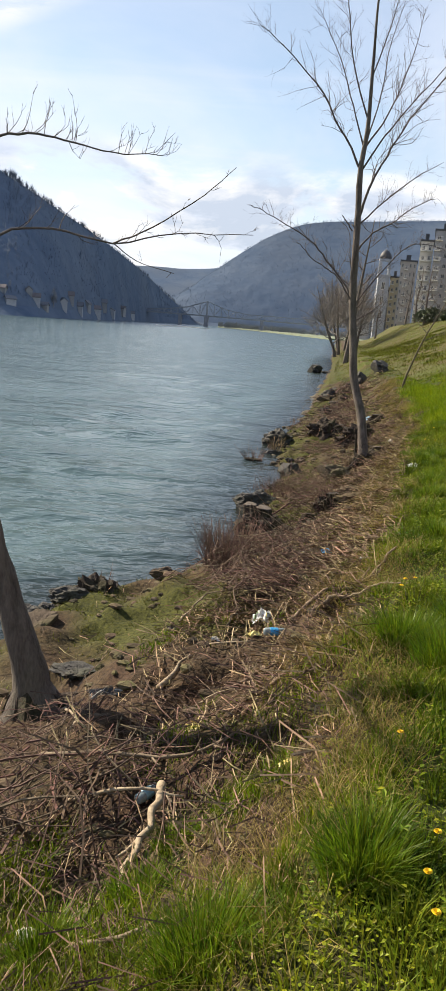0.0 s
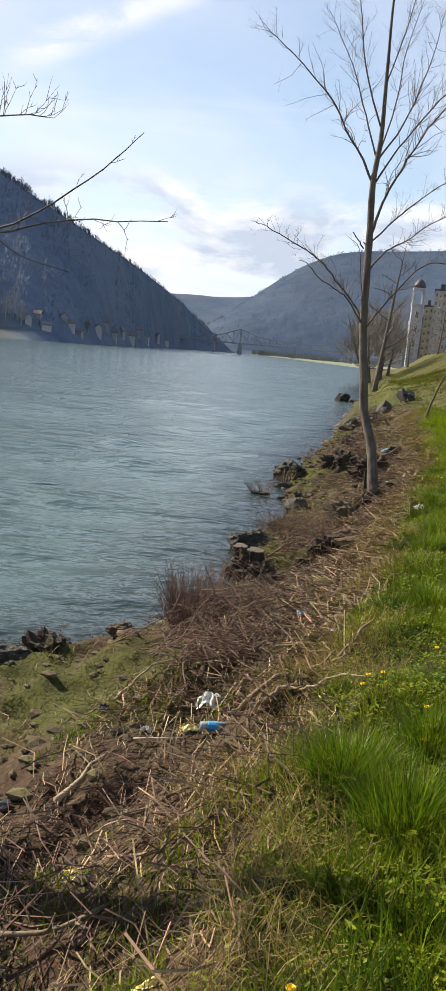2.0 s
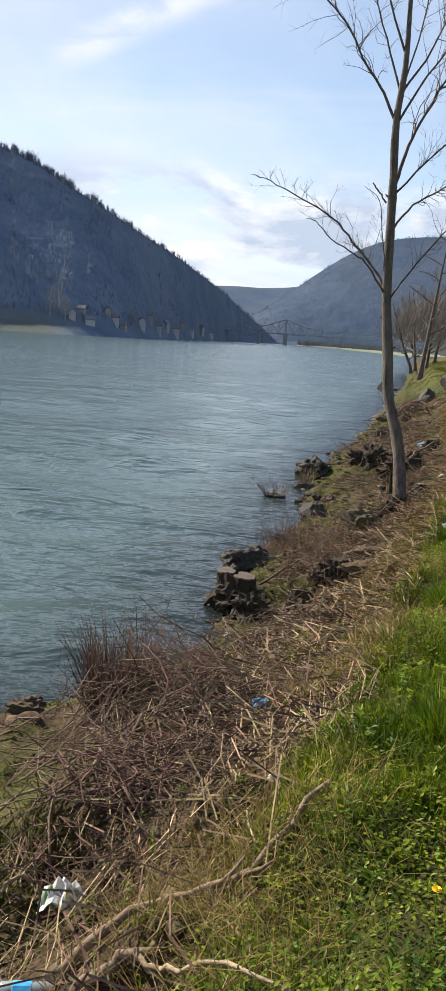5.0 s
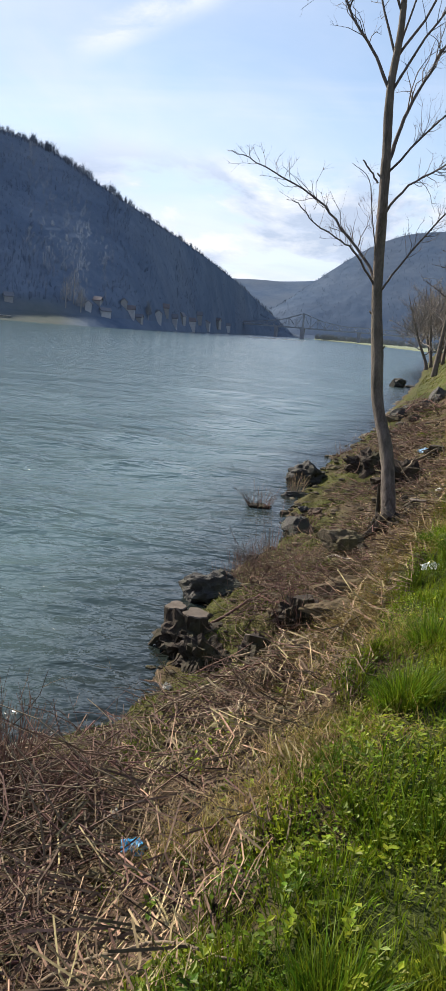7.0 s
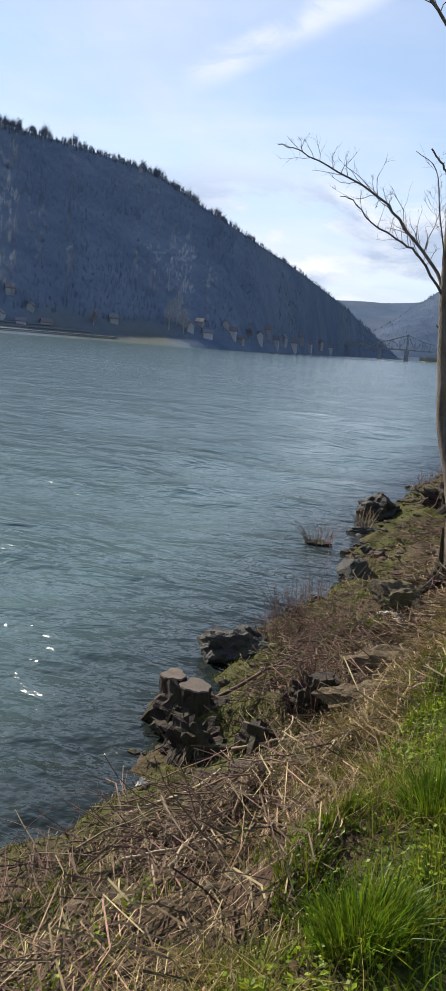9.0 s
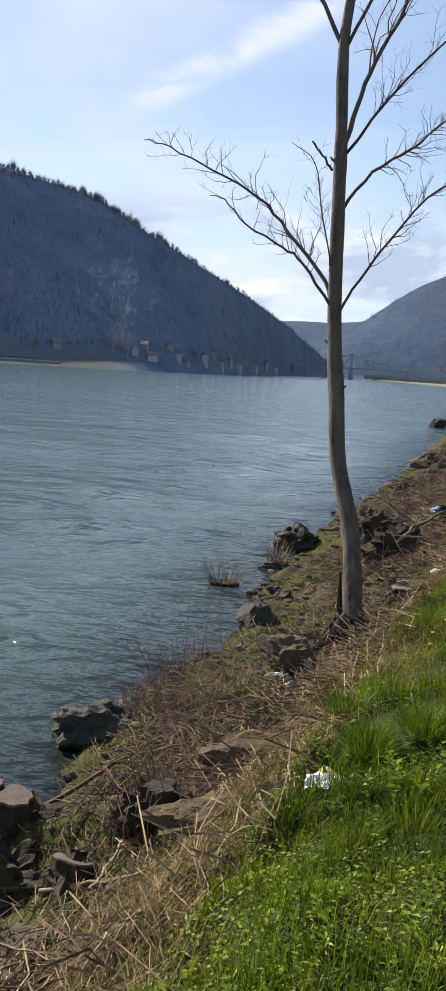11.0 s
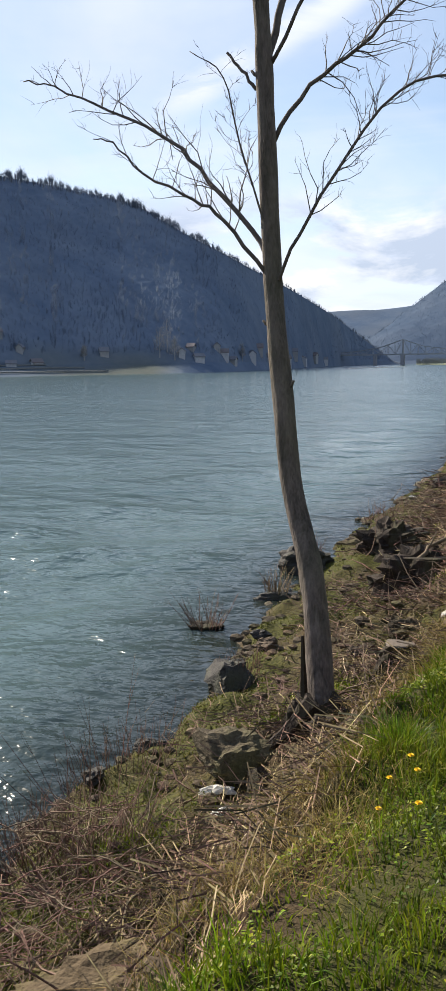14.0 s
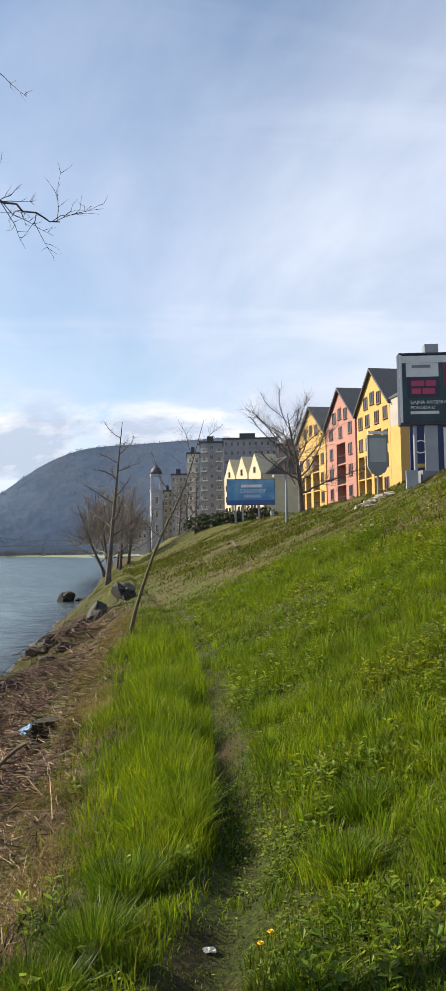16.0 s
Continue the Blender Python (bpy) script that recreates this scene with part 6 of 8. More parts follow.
def stick(pts, r, label, seed, mat=STICK, knots=2, group="loose sticks"):
    rng = random.Random(seed)
    base = Vector(on_land(*pts[0][:2]))
    line = smooth_line([Vector((x, y, float(land(x, y)) + dz)) - base for x, y, dz in pts], 4)
    line = [p + Vector((rng.gauss(0, 1), rng.gauss(0, 1), rng.gauss(0, 0.5))) * r * 0.5 for p in line]
    s = Soup()
    n = len(line)
    s.tube(line, [r * (1 - 0.5 * i / (n - 1)) * (1 + rng.uniform(-0.1, 0.1)) for i in range(n)], 7)
    for _ in range(knots):
        p, d = along(line, rng.uniform(0.2, 0.9))
        side = d.cross(Vector((rng.gauss(0, 1), rng.gauss(0, 1), 1))).normalized()
        s.tube([p, p + (d + side) * r * 3, p + (d + side) * r * 5 + Vector((0, 0, r))], [r * 0.5, r * 0.4, r * 0.2], 5)
    return solo("stick", s, mat, label, "stick", tuple(base), group, smooth=True)


stick(((0.74, 5.56, 0.03), (0.93, 5.56, 0.05), (1.08, 5.65, 0.06), (1.33, 5.78, 0.04), (1.55, 6.10, 0.05)), 0.019, "long crooked dead branch lying up the bank", 1, STICK, 4)
stick(((0.86, 5.36, 0.02), (1.0, 5.36, 0.04), (1.12, 5.38, 0.03)), 0.022, "short thick dead branch with grey bark", 2)
stick(((-0.75, 3.85, 0.10), (-0.3, 3.72, 0.16), (0.1, 3.62, 0.12), (0.42, 3.66, 0.05)), 0.016, "long brown branch across the brushwood", 3, STICK, 3)
stick(((0.06, 3.38, 0.16), (0.05, 3.1, 0.14), (0.0, 2.8, 0.10), (0.02, 2.45, 0.03)), 0.026, "pale barkless log end sticking out of the heap", 4, PALEWOOD, 1)
stick(((-0.45, 3.4, 0.16), (-0.1, 3.3, 0.2), (0.2, 3.28, 0.12)), 0.012, "pale thin branch on the heap", 5, PALEWOOD, 1)
stick(((-0.95, 5.0, 0.02), (-0.8, 4.6, 0.06), (-0.6, 4.3, 0.03)), 0.014, "pale curved root on the mud", 6, PALEWOOD, 1)
stick(((0.85, 11.95, 0.06), (1.2, 11.85, 0.05), (1.55, 11.8, 0.06), (1.95, 11.9, 0.05)), 0.013, "straight dead branch below the stumps", 7)
stick(((1.7, 10.75, 0.03), (1.78, 10.62, 0.10), (1.72, 10.45, 0.08)), 0.006, "white bent twig in the straw", 8, PALEWOOD, 0)
stick(((0.3, 4.65, 0.02), (0.6, 4.55, 0.03), (0.95, 4.7, 0.03)), 0.014, "dead branch half sunk in straw", 9)
stick(((0.55, 4.2, 0.02), (0.85, 4.35, 0.05), (1.1, 4.75, 0.02)), 0.017, "forked dead branch at the edge of the grass", 10)
stick(((-0.2, 5.0, 0.02), (-0.05, 5.4, 0.03)), 0.022, "thick pale broken stick on the mud", 11, PALEWOOD, 0)
stick(((0.1, 5.62, 0.03), (0.45, 5.5, 0.03)), 0.008, "pale straight stalk beside the bottle", 12, PALEWOOD, 0)
stick(((-0.15, 2.2, 0.03), (0.2, 2.0, 0.05), (0.55, 2.15, 0.03)), 0.012, "dark thin branch in the grass", 13)
stick(((0.15, 12.9, 0.10), (0.6, 13.3, 0.14), (0.9, 13.9, 0.2)), 0.02, "dark fallen branch at the water", 14, TWIG)
stick(((2.3, 20.2, 0.38), (2.6, 20.5, 0.42), (2.95, 20.8, 0.40)), 0.03, "plank-like broken branch on the stump", 15)
stick(((1.35, 13.4, 0.05), (1.8, 13.35, 0.06), (2.1, 13.2, 0.04)), 0.007, "pale dry stalk in the straw", 16, PALEWOOD, 0)
stick(((1.3, 14.2, 0.04), (1.7, 14.3, 0.06), (2.0, 14.1, 0.04)), 0.007, "pale dry stalk in the straw", 17, PALEWOOD, 0)
stick(((0.9, 9.9, 0.03), (1.2, 10.1, 0.06), (1.5, 10.4, 0.03)), 0.010, "pale dead branch in the straw", 18, PALEWOOD)
stick(((0.5, 10.9, 0.03), (0.85, 11.0, 0.1), (0.95, 11.3, 0.16)), 0.016, "pale broken branch leaning on a stone", 19, PALEWOOD)
for i in range(26):
    rr = random.Random(400 + i)
    y = rr.uniform(3.5, 16)
    xw, xe = float(lerp_table(WATER, y)), float(lerp_table(EDGE, y))
    x = xw + rr.uniform(0.5, 0.95) * (xe - xw)
    a, l = rr.uniform(-0.6, 2.2), rr.uniform(0.3, 0.9)
    pts = [(x + math.cos(a) * l * k / 3 + rr.gauss(0, 0.02), y + math.sin(a) * l * k / 3 + rr.gauss(0, 0.02), 0.03 + 0.04 * (k in (1, 2))) for k in range(4)]
    stick(pts, rr.uniform(0.005, 0.012), "dead stick lying in the straw", 500 + i, (STICK, PALEWOOD, STICK)[i % 3], 1)


def crumpled(rx, ry, h, seed, n=9, sharp=0.8):
    """A crumpled piece of film or paper with two sides."""
    rng = random.Random(seed)
    s = Soup()
    for side in (0, 1):
        base = len(s.v)
        rng2 = random.Random(seed)
        for i in range(n):
            for j in range(n):
                u, v = i / (n - 1) * 2 - 1, j / (n - 1) * 2 - 1
                q = max(0, 1 - 0.6 * (u * u + v * v))
                s.v.append(Vector((u * rx * (1 + rng2.gauss(0, 0.08)), v * ry * (1 + rng2.gauss(0, 0.08)), h * (0.15 + q * 0.8) * (1 + sharp * rng2.uniform(-0.6, 0.6)) - side * 0.003)))
        for i in range(n - 1):
            for j in range(n - 1):
                a = base + i * n + j
                s.f.append((a, a + 1, a + n + 1, a + n) if side else (a, a + n, a + n + 1, a + 1))
    return s


def rubbish(name, x, y, rx, ry, h, mat, label, seed, rz=0.0, category="litter", dz=0.0):
    ob = solo(name, crumpled(rx, ry, h, seed), mat, label, category, on_land(x, y, 0.005 + dz), "litter on the bank")
    ob.rotation_euler = (0, 0, rz)
    return ob


packet = thing("crisp_packet", on_land(0.50, 6.25, 0.01), "crumpled white and green plastic packet in the twigs", "litter", "litter on the bank")
part("film", crumpled(0.085, 0.075, 0.11, 3), WHITEPLASTIC, packet)
s = crumpled(0.03, 0.045, 0.085, 5, 5)
o = part("print", s, plain("green_print", (0.18, 0.32, 0.14), 0.5), packet, "green printed patch")
o.location = (-0.05, -0.01, 0.012)
s = crumpled(0.02, 0.03, 0.085, 6, 5)
o = part("print", s, YELLOWPLASTIC, packet, "yellow printed patch")
o.location = (0.03, -0.045, 0.010)


def bottle(x, y, rz, label, cap_mat, body_mat, label_mat, length=0.22, r=0.032):
    root = thing("bottle", on_land(x, y, r + 0.01), label, "bottle", "litter on the bank")
    root.rotation_euler = (0, radians(90), rz)
    s = Soup()
    prof = ((0, 0.7), (0.01, 0.95), (0.05, 1), (0.1, 0.92), (0.13, 1), (0.165, 0.95), (0.19, 0.55), (0.2, 0.38), (0.215, 0.36))
    s.tube([(0, 0, a * length / 0.22 - length / 2) for a, _ in prof], [r * k for _, k in prof], 14)
    part("body", s, body_mat, root, smooth=True)
    s = Soup()
    s.tube([(0, 0, -0.06 * length / 0.22), (0, 0, -0.058 * length / 0.22), (0, 0, 0.005), (0, 0, 0.007)], [r * 1.0, r * 1.04, r * 1.02, r * 0.98], 14)
    part("wrapper", s, label_mat, root, "blue paper wrapper")
    s = Soup()
    s.tube([(0, 0, length * 0.47), (0, 0, length * 0.53)], [r * 0.45, r * 0.45], 10)
    part("cap", s, cap_mat, root, "plastic screw cap")
    return root


CLEAR = plain("clear_plastic", (0.20, 0.25, 0.26), 0.12, spec=0.6)
bottle(0.63, 5.60, 0.25, "small clear plastic bottle with a blue wrapper, lying", BLUEPLASTIC, CLEAR, BLUEPLASTIC)
bottle(-0.02, 3.5, 1.1, "dirty clear plastic bottle lying in the twigs", PAPER, CLEAR, plain("faded_blue", (0.2, 0.36, 0.42), 0.5))
rubbish("plastic_scrap", 1.10, 7.95, 0.055, 0.04, 0.05, BLUEPLASTIC, "crumpled blue plastic wrapper", 11)
bag = thing("plastic_bag", on_land(2.46, 11.5, 0.01), "crumpled silvery white plastic bag at the edge of the grass", "litter", "litter on the bank")
part("film", crumpled(0.10, 0.065, 0.055, 13), WHITEPLASTIC, bag)
o = part("print", crumpled(0.035, 0.03, 0.05, 14, 5), YELLOWPLASTIC, bag, "yellow printed corner")
o.location = (-0.02, 0.06, 0.02)
rubbish("paper_scrap", 1.50, 15.5, 0.12, 0.05, 0.04, PAPER, "torn dirty white paper below the boulder", 15, 0.4)
rubbish("paper_scrap", 1.68, 15.1, 0.10, 0.05, 0.04, PAPER, "torn dirty white paper in the straw", 16, 1.0)
rubbish("plastic_scrap", 0.17, 4.17, 0.075, 0.05, 0.05, YELLOWPLASTIC, "faded yellow wrapper in the moss", 17)
rubbish("plastic_scrap", 0.74, 3.02, 0.08, 0.04, 0.04, YELLOWPLASTIC, "faded yellow wrapper in the dry grass", 18, 0.8)
rubbish("plastic_scrap", 0.45, 5.62, 0.05, 0.03, 0.03, YELLOWPLASTIC, "faded yellow wrapper beside the bottle", 19, 0.5)
rubbish("paper_scrap", 0.12, 5.9, 0.035, 0.03, 0.03, PAPER, "small torn white paper on the mud", 20)
rubbish("plastic_scrap", -0.6, 4.95, 0.12, 0.07, 0.04, DARKPLASTIC, "torn black plastic film on the mud", 21, 0.4)
rubbish("plastic_scrap", -0.35, 6.6, 0.06, 0.05, 0.05, DARKPLASTIC, "torn black plastic film on the mud", 22, 1.4)
rubbish("paper_scrap", 0.30, 11.6, 0.04, 0.035, 0.06, PAPER, "small white scrap at the water", 23)
rubbish("paper_scrap", 0.86, 8.43, 0.03, 0.055, 0.08, PAPER, "small pale scrap in the brushwood", 24, 0.8)
rubbish("paper_scrap", 1.35, 6.45, 0.05, 0.02, 0.02, PAPER, "small pale scrap in the straw", 25, 0.3)
rubbish("paper_scrap", 2.88, 18.05, 0.08, 0.06, 0.05, PAPER, "crumpled pale paper among the stones", 26)
rubbish("plastic_scrap", 2.85, 23.5, 0.16, 0.10, 0.12, plain("light_blue_film", (0.30, 0.50, 0.68), 0.4), "crumpled pale blue plastic bag", 27)
rubbish("paper_scrap", 4.05, 15.72, 0.03, 0.022, 0.012, PAPER, "flattened pale scrap on the path", 28)
rubbish("paper_scrap", -0.35, 2.35, 0.06, 0.04, 0.04, PAPER, "pale scrap in the grass", 29)
rubbish("paper_scrap", 1.28, 30.5, 0.14, 0.08, 0.10, WHITEPLASTIC, "white scrap at the water", 30)

# stones and bare rubble on the slope
for i, (x, y, q) in enumerate(((7.28, 16.69, 0.12), (7.6, 17.0, 0.09), (8.83, 19.53, 0.1), (9.1, 19.9, 0.08), (8.39, 19.94, 0.06), (7.9, 16.9, 0.08), (9.4, 20.4, 0.1), (8.6, 18.0, 0.09), (9.0, 17.6, 0.07), (9.8, 19.0, 0.08))):
    x, y = swung(x, y)
    rock(x, y, q, (1.5, 1.0, 0.45), 80 + i, "grey stone lying bare on the slope", RUBBLE, 0.5, 4, i, "stones on the slope")
for i in range(16):
    rr = random.Random(700 + i)
    x, y = swung(16.1 + rr.gauss(0, 0.5), 43.2 + rr.gauss(0, 0.8))
    rock(x, y, rr.uniform(0.12, 0.28), (1.4, 1.0, 0.5), 90 + i, "broken pale stone in a rubble heap on the slope", RUBBLE, 0.25, 5, i, "rubble heap", name="rubble_stone")

# ---- town on the slope, far bank ----
SANDY = plain("sandy_plaster", (0.50, 0.385, 0.235), 0.85, scale=0.5, stain=(0.42, 0.30, 0.18), stain_amount=0.3)
YELLOW = plain("yellow_plaster", (0.46, 0.305, 0.10), 0.85, scale=0.5, stain=(0.45, 0.36, 0.14), stain_amount=0.3)
RED = plain("brick_red_plaster", (0.36, 0.185, 0.155), 0.85, scale=0.5, stain=(0.35, 0.16, 0.12), stain_amount=0.3)
CREAM = plain("cream_plaster", (0.52, 0.46, 0.32), 0.85, scale=0.5, stain=(0.5, 0.42, 0.3), stain_amount=0.3)
BEIGE = plain("beige_plaster", (0.36, 0.33, 0.305), 0.85, scale=0.5, stain=(0.33, 0.30, 0.27), stain_amount=0.3)
ORANGE = plain("orange_plaster", (0.55, 0.20, 0.10), 0.85, scale=0.5)
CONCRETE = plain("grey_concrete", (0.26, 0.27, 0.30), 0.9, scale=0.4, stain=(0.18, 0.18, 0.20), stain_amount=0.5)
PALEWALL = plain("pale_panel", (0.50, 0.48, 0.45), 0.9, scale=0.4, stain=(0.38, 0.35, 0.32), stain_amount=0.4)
# White render greyed blue: the church's distance haze is put into the colour.
HAZEDWHITE = plain("hazed_white_render", (0.30, 0.33, 0.38), 0.85, scale=0.4, stain=(0.5, 0.5, 0.5), stain_amount=0.3)
SLATE = plain("slate_roof", (0.06, 0.065, 0.075), 0.6, scale=2.0)
TILE = plain("brown_roof", (0.20, 0.09, 0.06), 0.8, scale=1.0)
FRAMEWHITE = plain("white_frame", (0.7, 0.7, 0.68), 0.6)
FRAMEBROWN = plain("brown_frame", (0.14, 0.07, 0.05), 0.6)
FRAMEPALE = plain("weathered_frame", (0.34, 0.34, 0.34), 0.7)
RAIL = plain("dark_railing", (0.06, 0.055, 0.06), 0.5)
STEEL = plain("grey_steel", (0.25, 0.27, 0.30), 0.45, metal=0.4)
NAVY = plain("dark_steel", (0.035, 0.045, 0.07), 0.5)


def window_mesh(w, h, mat, bars=1):
    """A frame that faces -y, with its pane set back; returns the two meshes."""
    f = Soup()
    t = 0.09
    f.box((-w / 2, -0.07, 0), (-w / 2 + t, 0.02, h))
    f.box((w / 2 - t, -0.07, 0), (w / 2, 0.02, h))
    f.box((-w / 2 + t, -0.07, h - t), (w / 2 - t, 0.02, h))
    f.box((-w / 2 - 0.06, -0.12, -0.06), (w / 2 + 0.06, 0.02, 0.0))
    f.box((-w / 2 + t, -0.07, 0), (w / 2 - t, 0.02, t))
    for k in range(bars):
        x = -w / 2 + w * (k + 1) / (bars + 1)
        f.box((x - 0.03, -0.06, t), (x + 0.03, 0.02, h - t))
    g = Soup()
    g.box((-w / 2 + t, -0.03, t), (w / 2 - t, 0.0, h - t))
    return f.mesh("window", mat), g.mesh("pane", GLASS_DARK)


def put_window(meshes, parent, place, face):
    ob = new("window", meshes[0])
    ob.parent, ob.location = parent, place
    ob.rotation_euler = (0, 0, {"-y": 0.0, "-x": -math.pi / 2, "+x": math.pi / 2}[face])
    pane = new("pane", meshes[1])
    pane.parent = ob
    return ob


def balcony(parent, lo, hi, face, rail=RAIL, slab=FRAMEWHITE):
    """A slab with a railing of posts; lo and hi in the house's own axes."""
    s = Soup()
    s.box(lo, (hi[0], hi[1], lo[2] + 0.16))
    ob = part("balcony", s, slab, parent)
    r = Soup()
    z0, z1 = lo[2] + 0.16, lo[2] + 1.1
    runs = []
    if face == "-x":
        runs = [((lo[0], lo[1]), (lo[0], hi[1])), ((lo[0], lo[1]), (hi[0], lo[1])), ((lo[0], hi[1]), (hi[0], hi[1]))]
    else:
        runs = [((lo[0], lo[1]), (hi[0], lo[1])), ((lo[0], lo[1]), (lo[0], hi[1])), ((hi[0], lo[1]), (hi[0], hi[1]))]
    for a, b in runs:
        a, b = Vector((*a, 0)), Vector((*b, 0))
        r.tube([a + Vector((0, 0, z1)), b + Vector((0, 0, z1))], [0.03, 0.03], 4)
        r.tube([a + Vector((0, 0, z0 + 0.1)), b + Vector((0, 0, z0 + 0.1))], [0.02, 0.02], 4)
        n = max(2, int((b - a).length / 0.25))
        for k in range(n + 1):
            p = a.lerp(b, k / n)
            r.tube([p + Vector((0, 0, z0)), p + Vector((0, 0, z1))], [0.014, 0.014], 3, False)
    part("railing", r, rail, ob)
    return ob


def gable_house(place, w, depth, eave, ridge, wall, roof, label, columns, storey=2.45, overhang=0.0, frame_mat=FRAMEBROWN, group="row of gabled houses", over_from=0.6):
    """Gable to -x, w along y. columns: (from, to, kind) as shares of w; kind w: wall with windows, b: set-back balconies, p: plain."""
    root = thing("apartment_house", (*swung(*place[:2]), place[2]), label, "building", group)
    root.rotation_euler = (0, 0, radians(2))
    win = window_mesh(1.15, 1.35, frame_mat)
    win_big = window_mesh(1.7, 2.0, frame_mat)
    s = Soup()
    levels = int(eave / storey)
    for a, b, kind in columns:
        y0, y1 = a * w, b * w
        x0 = 1.6 if kind in "bl" else 0.0
        open_to = eave - storey * (1.0 if kind == "b" else 2.0)
        s = Soup()
        if kind in "bl":
            s.prism(list(reversed(((x0, y0, -3), (depth, y0, -3), (depth, y0, eave), (0, y0, eave), (0, y0, open_to), (x0, y0, open_to)))), (0, y1 - y0, 0))
        else:
            s.box((0, y0, -3), (depth, y1, eave))
        part("wall", s, wall, root)
        for l in range(levels):
            z = l * storey
            if kind == "w":
                n = 2 if y1 - y0 > 4.4 else 1
                for k in range(n):
                    put_window(win, root, (-0.0, y0 + (y1 - y0) * (k + 0.5) / n, z + 0.85), "-x")
            elif kind in "bl" and z + storey <= open_to + 0.3:
                put_window(win_big, root, (1.6, (y0 + y1) / 2, z + 0.2), "-x")
                if l:
                    balcony(root, (0.02, y0 + 0.02, z - 0.1), (1.6, y1 - 0.02, z), "-x", slab=wall)
            elif kind in "bl":
                put_window(win, root, (0.0, (y0 + y1) / 2, z + 0.7), "-x")
    s = Soup()
    s.prism(((0, 0, eave), (0, w, eave), (0, w / 2, ridge)), (depth, 0, 0))
    part("gable", s, wall, root)
    for yy, zz in ((w / 2, eave + 0.45), (w * 0.3, eave + 0.2), (w * 0.7, eave + 0.2)):
        if zz + 1.5 < ridge - abs(yy - w / 2) * (ridge - eave) / (w / 2):
            put_window(win, root, (0.0, yy, zz), "-x")
    r = Soup()
    t, o = 0.22, 0.35
    k = (ridge - eave) / (w / 2)
    for sign, ya in ((1, -o), (-1, w + o)):
        p = [(-o, ya, eave - o * k), (-o, w / 2, ridge), (-o, w / 2, ridge + t * 1.4), (-o, ya, eave - o * k + t * 1.2)]
        r.prism(p if sign > 0 else list(reversed(p)), (depth + 2 * o, 0, 0))
    part("roof", r, roof, root)
    return root


Z0 = 5.9
gable_house((37.0, 91.0, Z0), 9.4, 14, 12.3, 16.4, YELLOW, SLATE, "yellow gabled apartment house with recessed balconies", ((0, 0.25, "w"), (0.25, 0.49, "b"), (0.49, 0.57, "p"), (0.57, 0.74, "l"), (0.74, 0.78, "p"), (0.78, 0.97, "l"), (0.97, 1.0, "p")))
gable_house((37.0, 101.0, Z0), 10.2, 14, 12.3, 16.3, RED, SLATE, "brick-red gabled apartment house with a middle balcony column", ((0, 0.33, "w"), (0.33, 0.63, "b"), (0.63, 1.0, "w")))
gable_house((37.0, 111.6, Z0), 12.2, 14, 12.0, 16.0, YELLOW, SLATE, "yellow gabled apartment house with recessed balconies", ((0, 0.22, "w"), (0.22, 0.44, "b"), (0.44, 0.52, "p"), (0.52, 0.70, "l"), (0.70, 0.75, "p"), (0.75, 0.96, "l"), (0.96, 1.0, "p")))


def end_house():
    root = thing("apartment_house", (*swung(37.0, 88.5), Z0), "beige end house with dark balconies and a sloping roof", "building", "row of gabled houses")
    root.rotation_euler = (0, 0, radians(2))
    s = Soup()
    outline = ((0, 0, -3), (8.6, 0, -3), (8.6, 0, 14.9), (6.2, 0, 16.2), (0, 0, 12.5))
    s.prism(list(reversed(outline)), (0, 2.4, 0))
    s.box((8.6, 1.3, -3), (13.2, 2.4, 13.0))
    s.box((12.8, 0, -3), (13.2, 1.3, 13.0))
    s.prism(((8.6, 2.4, 12.9), (13.2, 2.4, 12.9), (13.2, 2.4, 13.0), (8.6, 2.4, 14.9)), (0, -2.4, 0))
    part("wall", s, BEIGE, root)
    s = Soup()
    s.box((-0.02, -0.06, -3), (3.2, 2.4, 9.6))
    part("panel", s, YELLOW, root, "yellow plaster bay")
    s = Soup()
    s.prism(((-0.1, 0.1, 12.4), (6.2, 0.1, 16.2), (13.3, 0.1, 12.9), (13.3, 0.1, 13.1), (6.2, 0.1, 16.4), (-0.1, 0.1, 12.6)), (0, 2.5, 0))
    part("roof", s, SLATE, root)
    win, big = window_mesh(1.5, 1.7, FRAMEBROWN), window_mesh(1.9, 2.1, FRAMEBROWN)
    for z in (0.9, 3.8, 6.7):
        put_window(win, root, (7.0, 0, z), "-y")
    for z in (0.6, 3.3, 6.0):
        put_window(window_mesh(1.2, 1.5, FRAMEBROWN), root, (1.6, -0.06, z), "-y")
    for z in (1.6, 4.4, 7.2, 10.0):
        put_window(big, root, (9.9, 1.3, z + 0.3), "-y")
        balcony(root, (8.62, 0.02, z), (12.78, 1.3, z), "-y")
    return root


end_house()


